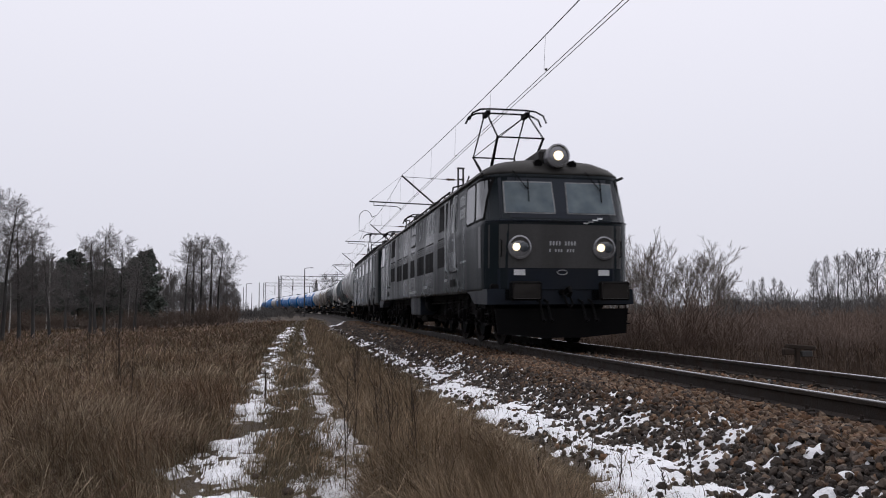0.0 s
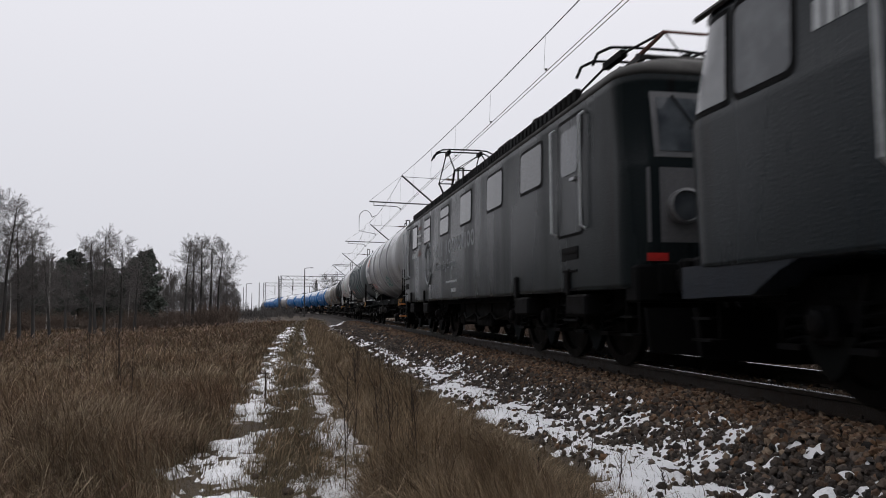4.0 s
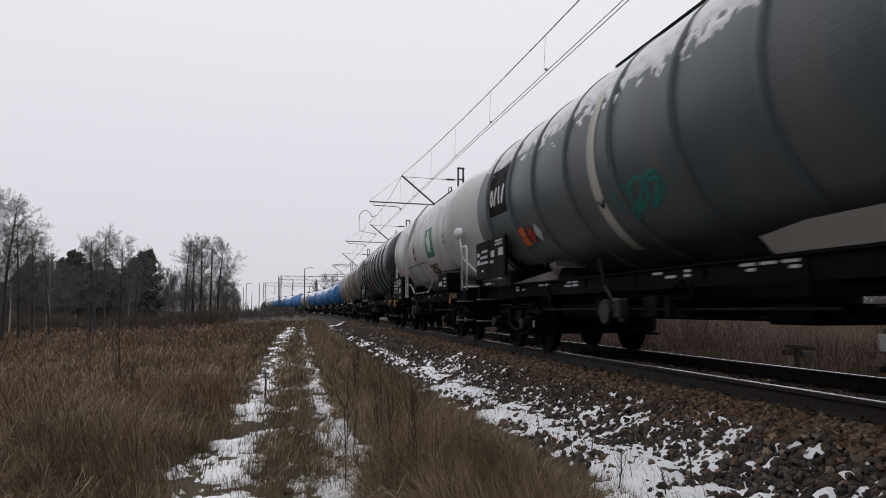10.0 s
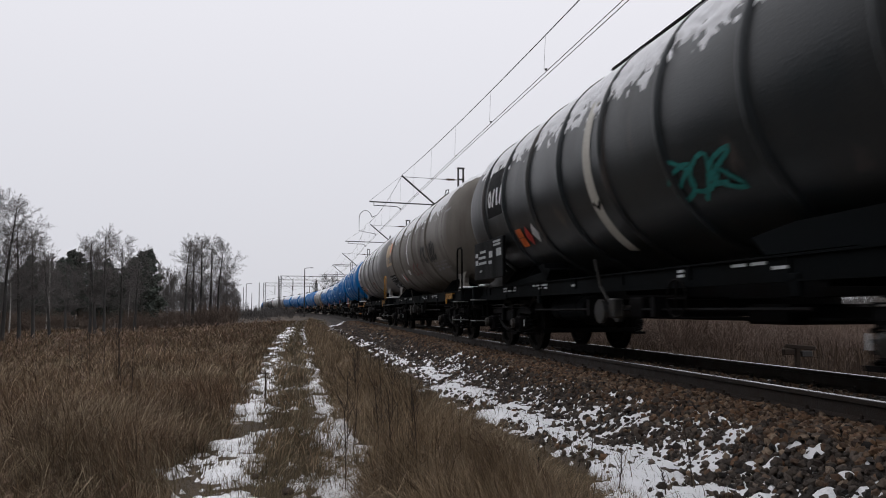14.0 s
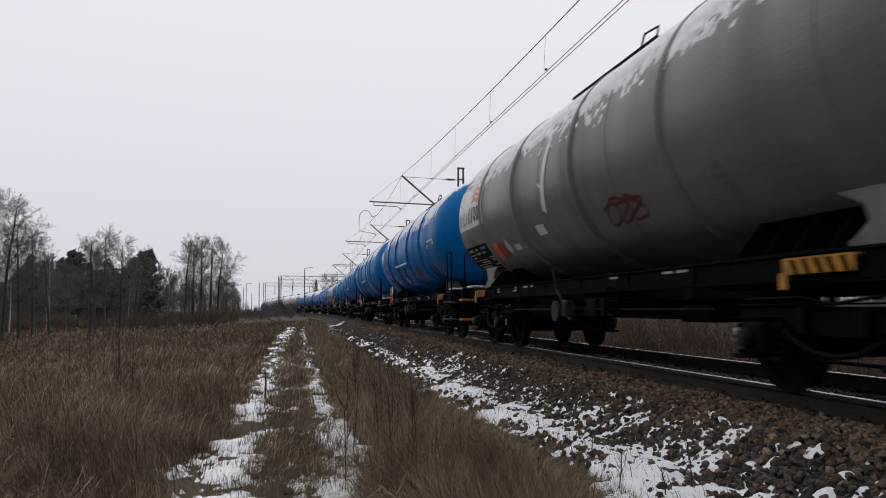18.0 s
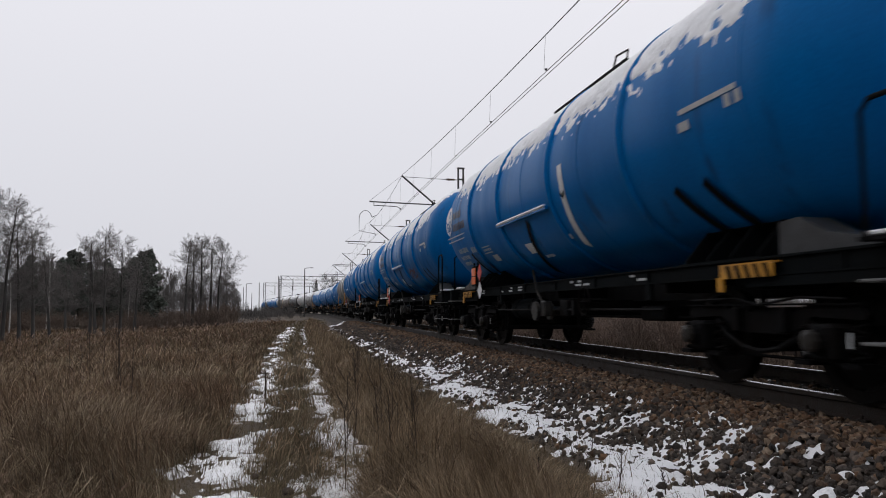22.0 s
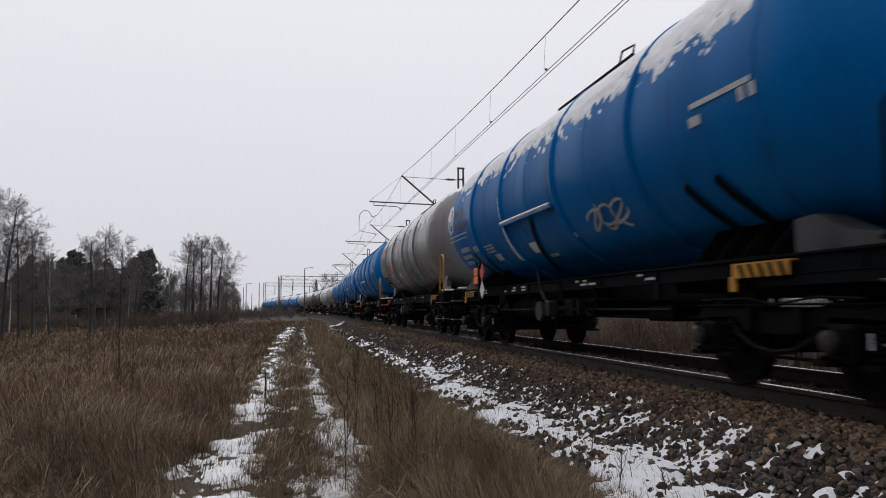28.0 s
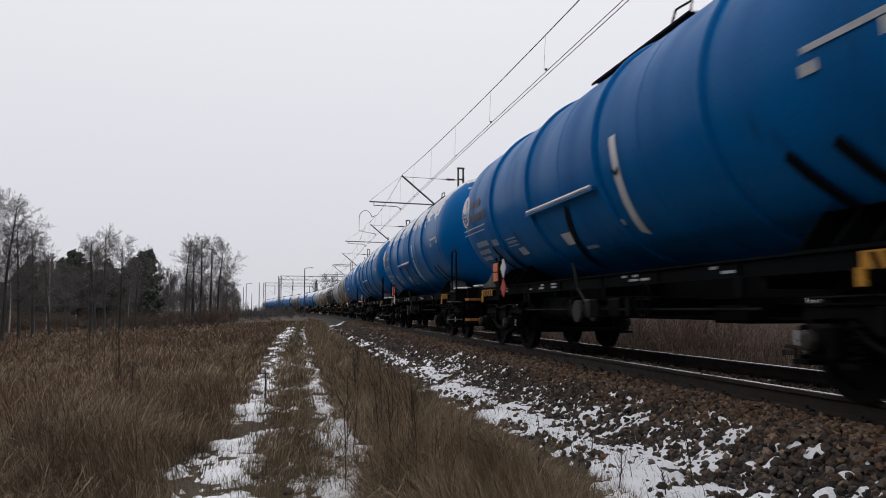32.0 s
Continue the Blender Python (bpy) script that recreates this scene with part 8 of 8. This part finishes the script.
def branch(out, r, p, d, ln, rad, level, spec):
    """A wandering limb and, level by level, what grows from it. spec: for each level the joints, the wander,
    the rise, how many children, where they begin, their angle, their length and their thickness."""
    joints, wob, rise, kids, begin, angle, ratio, thin = spec[level]
    p, d = Vector(p), Vector(d).normalized()
    pts = [(p, d, rad)]
    for i in range(joints):
        d = (d + Vector((r.gauss(0, wob), r.gauss(0, wob), r.gauss(0, wob) + rise))).normalized()
        q = p + d * (ln / joints)
        rr = max(rad * (1 - 0.8 * (i + 1) / joints), spec[-1])
        out[min(level, 1)].append((p, q, pts[-1][2], rr))
        pts.append((q, d, rr))
        p = q
    if level + 2 >= len(spec):
        return
    for i in range(kids):
        f = begin + (0.99 - begin) * (i + r.random()) / kids
        k = min(joints - 1, int(f * joints))
        e = f * joints - k
        at = pts[k][0].lerp(pts[k + 1][0], e)
        axis = pts[k + 1][1]
        side = axis.orthogonal().normalized()
        side.rotate(Matrix.Rotation(r.random() * math.tau, 3, axis))
        a = radians(angle[0] + (angle[1] - angle[0]) * f) * r.uniform(0.75, 1.25)
        away = axis * math.cos(a) + side * math.sin(a)
        long = ln * ratio * (1.0 if level else math.sin(math.pi * min(1.0, 0.2 + 0.66 * (f - begin) / (1 - begin)))) * (1 - 0.35 * f * (level > 0)) * r.uniform(0.65, 1.2)
        branch(out, r, at, away, long, max(pts[k][2] * thin, spec[-1]), level + 1, spec)


ALDER = [(12, 0.016, 0.03, 38, 0.3, (84, 42), 0.27, 0.24), (6, 0.11, 0.035, 8, 0.2, (52, 42), 0.5, 0.5), (3, 0.14, 0.03, 6, 0.15, (50, 40), 0.5, 0.6), (2, 0.15, 0.02, 2, 0.3, (45, 40), 0.6, 0.8), (1, 0.1, 0.0, 0, 0, (0, 0), 0, 0), 0.007]
POPLAR = [(12, 0.02, 0.04, 34, 0.22, (42, 25), 0.24, 0.3), (5, 0.07, 0.1, 7, 0.25, (35, 28), 0.45, 0.5), (3, 0.1, 0.06, 5, 0.2, (35, 30), 0.5, 0.6), (2, 0.1, 0.03, 0, 0, (0, 0), 0, 0), 0.013]
WILLOWS = [(9, 0.035, 0.0, 9, 0.38, (40, 24), 0.42, 0.5), (5, 0.07, 0.03, 7, 0.2, (38, 28), 0.48, 0.6), (3, 0.09, 0.03, 6, 0.2, (38, 30), 0.5, 0.7), (2, 0.1, 0.02, 0, 0, (0, 0), 0, 0), 0.006]
SCRUB = [(4, 0.09, 0.04, 5, 0.3, (35, 25), 0.45, 0.6), (2, 0.12, 0.05, 3, 0.3, (35, 30), 0.5, 0.7), (1, 0.1, 0.02, 0, 0, (0, 0), 0, 0), 0.01]
FARTREE = [(6, 0.04, 0.04, 22, 0.25, (55, 28), 0.26, 0.35), (3, 0.1, 0.08, 7, 0.25, (42, 34), 0.5, 0.6), (2, 0.12, 0.04, 2, 0.3, (40, 30), 0.5, 0.7), (1, 0.1, 0.0, 0, 0, (0, 0), 0, 0), 0.018]


def bare_tree(name, label, H, seed, spec, lean=0.0, bark=BARK, twig=HAZED_TWIG, thick=0.018, stems=1, tilt=(0.15, 0.6), category="tree", group="bare trees"):
    """A tree of one trunk, or a shrub of several stems that part at the ground."""
    r = random.Random(seed)
    t = new(name)
    out = ([], [])
    for st in range(stems):
        ang = math.tau * (st + 0.6 * r.random()) / stems
        k = lean if stems == 1 else r.uniform(*tilt)
        b = 0.0 if stems == 1 else 0.25
        branch(out, r, (b * math.cos(ang), b * math.sin(ang), -0.25), (math.cos(ang) * k, math.sin(ang) * k, 1), H * (1 if stems == 1 else r.uniform(0.75, 1.05) / math.sqrt(1 + k * k) ** 0.4), thick * H, 0, spec)
    sticks("trunk", out[0], bark, t, 7)
    sticks("crown", out[1], twig, t, 3)
    tagged(t, label, category, group)
    return t


def stand(t, v, turn=0.0, scale=1.0):
    t.location = (v.x, v.y, ground_at(v))
    t.rotation_euler = (0, 0, turn)
    t.scale = (scale, scale, scale)
    return t


def plant(kinds, places, height):
    """Trees at (bearing, distance, height, kind): the first of each kind itself, then copies."""
    done = set()
    for i, (px, d, h, k) in enumerate(places):
        o = kinds[k] if k not in done and kinds[k].name not in PLANTED else copy_thing(kinds[k], Matrix())
        done.add(k)
        PLANTED.add(kinds[k].name)
        stand(o, spot(px, d), i * 1.3, h / height)


PLANTED = set()
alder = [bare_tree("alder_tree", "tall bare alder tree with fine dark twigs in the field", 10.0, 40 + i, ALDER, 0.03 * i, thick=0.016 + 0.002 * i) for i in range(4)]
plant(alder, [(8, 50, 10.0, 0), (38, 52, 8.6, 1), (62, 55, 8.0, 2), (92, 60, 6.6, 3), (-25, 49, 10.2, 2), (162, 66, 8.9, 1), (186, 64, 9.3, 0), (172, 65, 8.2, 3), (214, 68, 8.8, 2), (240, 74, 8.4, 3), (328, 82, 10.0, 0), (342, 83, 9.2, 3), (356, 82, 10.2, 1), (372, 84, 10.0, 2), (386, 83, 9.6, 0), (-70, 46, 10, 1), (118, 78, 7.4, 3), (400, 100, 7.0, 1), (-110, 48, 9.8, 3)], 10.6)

birch = bare_tree("birch_tree", "slim birch with a pale trunk at the wood edge", 9.0, 71, POPLAR, 0.05, BIRCH, HAZED_TWIG, 0.009, group="birches")
plant([birch], [(228, 85, 6.5, 0), (236, 86, 6.0, 0), (92, 82, 8.0, 0), (287, 118, 9.4, 0), (297, 122, 8.8, 0), (281, 124, 8.4, 0), (306, 120, 7.8, 0), (340, 95, 5.0, 0), (20, 70, 8.0, 0), (84, 86, 8.5, 0)], 9.0)

NEEDLE = island_mix("dark_needles", [(0.055, 0.066, 0.056), (0.08, 0.092, 0.078), (0.065, 0.076, 0.066), (0.1, 0.112, 0.094)])


def conifer(H, seed):
    """A pine with a pointed, gappy crown: whorls of limbs, each hung with small sprays of needles."""
    r = np.random.RandomState(seed)
    t = new("pine_tree")
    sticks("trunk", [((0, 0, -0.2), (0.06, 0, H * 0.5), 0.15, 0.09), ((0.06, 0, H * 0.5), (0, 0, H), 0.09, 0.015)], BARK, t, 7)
    limbs, V = [], []
    for k in range(17):
        q = 0.2 + 0.79 * k / 16
        reach = H * (0.035 + 0.19 * (1 - q) ** 0.75)
        for j in range(6):
            a = r.rand() * math.tau
            ln = reach * (0.45 + 0.75 * r.rand())
            b = np.array([0, 0, H * (q + 0.02 * r.randn())])
            e = b + np.array([math.cos(a) * ln, math.sin(a) * ln, ln * (0.5 * q - 0.05 + 0.15 * r.randn())])
            limbs.append((b, e, 0.022, 0.008))
            n = int(14 + 50 * ln)
            f = 0.25 + 0.8 * r.rand(n) ** 0.7
            p = b + (e - b) * f[:, None] + r.normal(size=(n, 3)) * np.array([0.16, 0.16, 0.08]) * (0.5 + ln / 1.5)
            d = (e - b) / ln * 0.1 + r.normal(size=(n, 3)) * 0.06 + np.array([0, 0, 0.04])
            w = np.cross(d, r.normal(size=(n, 3))) * 0.5
            V.append(np.stack([p - d, p + w, p + d, p - w], 1).reshape(-1, 3))
    sticks("limbs", limbs, BARK, t, 3)
    V = np.concatenate(V)
    o = raw("crown", V, np.arange(len(V)).reshape(-1, 4), NEEDLE)
    o.parent = t
    tagged(t, "dark green pine at the wood edge", "tree", "pines")
    return t


pines = [conifer(9.0, 5), conifer(9.0, 6), conifer(9.0, 7)]
_r = random.Random(77)
plant(pines, [(236, 90, 8.2, 0), (250, 88, 8.9, 1), (262, 92, 7.6, 2), (126, 104, 10.2, 0), (140, 102, 10.0, 1), (108, 100, 8.8, 2)] + [(_r.uniform(-160, 268), _r.uniform(92, 122), _r.uniform(6.6, 9.6), i % 3) for i in range(34)], 9.0)

# willows and poplars beyond the railway
shrub = [bare_tree("willow_tree", "bare willow with many stems spreading from the ground", 5.0, 80 + i, WILLOWS, 0.05, WILLOW, WILLOW, 0.01, 7, (0.06, 0.62), "tree", "willows") for i in range(3)]
plant(shrub, [(1210, 38, 5.2, 0), (1135, 42, 5.4, 1), (1258, 40, 4.6, 2), (1095, 46, 5.6, 2), (1050, 50, 5.2, 1), (1168, 46, 4.4, 0), (1010, 55, 5.0, 0), (960, 60, 5.0, 2), (920, 68, 5.0, 1), (1275, 45, 3.6, 1), (1620, 44, 4.5, 0)], 5.0)
poplar = [bare_tree("poplar_tree", "slender bare poplar with upright twigs", 11.0, 90 + i, POPLAR, 0.02 * i, BARK, HAZED_TWIG, 0.011, group="poplars") for i in range(2)]
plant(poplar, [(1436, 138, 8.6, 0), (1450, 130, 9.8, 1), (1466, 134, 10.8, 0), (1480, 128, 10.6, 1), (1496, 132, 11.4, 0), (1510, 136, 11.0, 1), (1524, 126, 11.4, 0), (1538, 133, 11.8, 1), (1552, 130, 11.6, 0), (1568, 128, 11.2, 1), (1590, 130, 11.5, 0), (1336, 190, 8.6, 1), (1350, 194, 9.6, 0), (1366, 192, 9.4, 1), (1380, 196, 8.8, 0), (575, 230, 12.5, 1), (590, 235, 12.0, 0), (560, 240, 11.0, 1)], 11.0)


# ---- far thickets ----
def template(H, seed, spec, stems=1, thick=0.012, tilt=(0.1, 0.6)):
    """Corners and faces of one bare bush or tree, to be repeated in a wood."""
    r = random.Random(seed)
    out = ([], [])
    for st in range(stems):
        ang = math.tau * (st + r.random()) / stems
        k = 0.03 if stems == 1 else r.uniform(*tilt)
        branch(out, r, (0.15 * math.cos(ang), 0.15 * math.sin(ang), -0.2), (math.cos(ang) * k, math.sin(ang) * k, 1), H * r.uniform(0.7, 1.05), thick * H, 0, spec)
    return stick_arrays(out[0] + out[1], 3)


def mass(name, temps, px0, px1, d0, d1, h0, h1, count, height, mat, label, seed, clear=4.0):
    """Many bushes or trees in one mesh, spread over a stretch of bearings and distances."""
    r = np.random.RandomState(seed)
    d = d0 + (d1 - d0) * r.rand(count)
    px = px0 + (px1 - px0) * r.rand(count)
    x, y = (px - 784) / 1321.0 * d, d
    s, u = near_line(x, y)
    g = np.where(np.hypot(x, y) > 160, -0.6, ground_z(s, u, x, y))
    sc = (h0 + (h1 - h0) * r.rand(count)) * (0.7 + 0.5 * vnoise(px * 0.03, d * 0.08, seed)) / height
    V, F, base = [], [], 0
    for i in range(count):
        if abs(u[i]) < clear:
            continue
        v, f = temps[i % len(temps)]
        a = r.rand() * math.tau
        ca, sa = math.cos(a) * sc[i], math.sin(a) * sc[i]
        V.append(np.stack([v[:, 0] * ca - v[:, 1] * sa + x[i], v[:, 0] * sa + v[:, 1] * ca + y[i], v[:, 2] * sc[i] + g[i]], 1))
        F.append(f + base)
        base += len(v)
    tagged(raw(name, np.concatenate(V), np.concatenate(F), mat, True), label, "thicket", kind="stuff")


# The far thicket's grey is lifted to stand for haze over the distance.
m_far = surface("hazed_grey_thicket", (0.11, 0.103, 0.099), 0.9, 0, (0.07, 0.066, 0.064), 0.6, 0.2, (1, 1, 1), 6, 0.0)
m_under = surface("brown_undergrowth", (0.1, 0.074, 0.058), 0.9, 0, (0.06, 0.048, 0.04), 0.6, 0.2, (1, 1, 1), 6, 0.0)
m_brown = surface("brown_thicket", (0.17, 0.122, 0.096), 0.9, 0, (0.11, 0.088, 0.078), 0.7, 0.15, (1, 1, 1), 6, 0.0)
far_trees = [template(9.0, 300 + i, FARTREE) for i in range(4)]
bushes = [template(2.0, 320 + i, SCRUB, 14, 0.008) for i in range(4)]
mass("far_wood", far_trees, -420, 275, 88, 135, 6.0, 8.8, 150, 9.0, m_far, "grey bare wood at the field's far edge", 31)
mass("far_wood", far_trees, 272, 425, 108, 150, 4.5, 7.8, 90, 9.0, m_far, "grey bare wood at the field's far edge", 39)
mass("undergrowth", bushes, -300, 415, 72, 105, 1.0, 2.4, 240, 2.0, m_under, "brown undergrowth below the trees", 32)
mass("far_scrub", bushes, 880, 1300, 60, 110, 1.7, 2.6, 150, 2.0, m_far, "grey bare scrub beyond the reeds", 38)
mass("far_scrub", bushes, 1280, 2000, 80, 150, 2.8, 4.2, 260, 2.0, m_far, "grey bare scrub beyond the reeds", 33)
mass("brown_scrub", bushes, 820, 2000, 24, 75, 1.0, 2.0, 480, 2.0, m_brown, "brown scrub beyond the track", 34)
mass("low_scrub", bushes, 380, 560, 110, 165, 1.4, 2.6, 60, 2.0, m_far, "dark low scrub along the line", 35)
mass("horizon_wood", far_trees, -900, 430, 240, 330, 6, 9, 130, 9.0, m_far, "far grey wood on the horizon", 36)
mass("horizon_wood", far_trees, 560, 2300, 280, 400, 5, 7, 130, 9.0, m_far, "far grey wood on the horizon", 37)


def near_wood():
    """Unseen wood added to block low sky light, away from the railway and behind."""
    r = np.random.RandomState(51)
    n = 40000
    th = radians(-38) - radians(228) * r.rand(n)
    q = np.clip((-38 - np.degrees(th)) / 45, 0, 1)
    d = 46 - 27 * q + 9 * r.rand(n)
    x, y = d * np.sin(th), d * np.cos(th)
    s, u = near_line(x, y)
    k = np.where(u < 0, u < -7, (u > 5) & (d > 14))
    x, y, s, u = x[k], y[k], s[k], u[k]
    h = (9 + 5 * r.rand(len(x))) * (0.75 + 0.4 * vnoise(x * 0.2, y * 0.2, 52)) * (0.25 + 0.75 * r.rand(len(x)) ** 0.5)
    blades("near_wood", x, y, ground_z(s, u, x, y), h, 0.4 + 0.5 * r.rand(len(x)), NEEDLE, "unseen dense wood added to block low sky light", r, 0.15, "wood")


near_wood()

# ---- snowy road and parked cars by the station, far off ----
bm = B()
box(bm, -60, 8, -3, 3, 0.0, 0.12)
o = part("road", bm, SNOW)
o.location = (*spot(452, 215).xy, -0.45)
tagged(o, "snow-covered road by the station", "road", kind="structure")
CAR = surface("car_paint", (0.06, 0.065, 0.075), 0.3, 0, (0.03, 0.03, 0.03), 0.3, 3)


def car(px, d, seed):
    c = new("parked_car")
    bm = B()
    prism(bm, [(-2.1, 0.35), (2.1, 0.35), (2.1, 0.8), (1.3, 0.92), (0.7, 1.4), (-1.2, 1.42), (-1.9, 0.95), (-2.1, 0.85)], -0.85, 0.85, "x")
    bmesh.ops.rotate(bm, verts=bm.verts, cent=(0, 0, 0), matrix=Matrix.Rotation(math.pi / 2, 3, "Z"))
    part("body", bm, CAR, c)
    for x in (-1.3, 1.3):
        for y in (-0.8, 0.8):
            bm = B()
            spin(bm, [(-0.1, 0.2), (-0.1, 0.32), (0.1, 0.32), (0.1, 0.2)], pose(x, y, 0.32, 0, 0, 90), 14)
            part("wheel", bm, BLACK, c)
    bm = B()
    box(bm, -0.9, 0.9, -0.8, 0.8, 1.42, 1.47, 0.02)
    part("snow_on_roof", bm, SNOW, c)
    c.location = (*spot(px, d).xy, -0.4)
    c.rotation_euler = (0, 0, 0.3 * seed)
    tagged(c, "dark parked car with snow on its roof", "car", "parked cars")


for i, (px, d) in enumerate(((408, 200), (418, 203), (440, 205))):
    car(px, d, i)


# ---- what moves ----
def vehicle_pose(s, spread):
    """The pose of a vehicle whose middle is s along the track, on two pivots."""
    a, b = at_track(s - spread / 2, 0, RAIL), at_track(s + spread / 2, 0, RAIL)
    d = b - a
    return Matrix.Translation((a + b) / 2) @ Matrix.Rotation(-math.atan2(d.x, d.y), 4, "Z")


def motions():
    times = [2.0 * i for i in range(17)]
    for ob, J, L, spread in TRAIN:
        mid = START + J + L / 2
        walk(ob, [(t, vehicle_pose(mid - travelled(t), spread)) for t in times])
        if J > 255:
            continue
        # the wheels turn while the vehicle is near
        for ws in [c for c in ob.children if c.name.startswith("wheelset")]:
            base = ws.matrix_basis.copy()
            r = base.translation.z
            near = [i / 15 for i in range(481) if -14 < mid + base.translation.y - travelled(i / 15) < 42]
            if not near:
                continue
            rows = [] if near[0] == 0 else [(0.0, base)]
            t0 = near[0]
            loc = Matrix.Translation(base.translation)
            for t in near:
                rows.append((t, loc @ Matrix.Rotation((travelled(t) - travelled(t0)) / r, 4, "X")))
            if near[-1] < 32:
                rows.append((32.0, rows[-1][1]))
            walk(ws, rows)


motions()
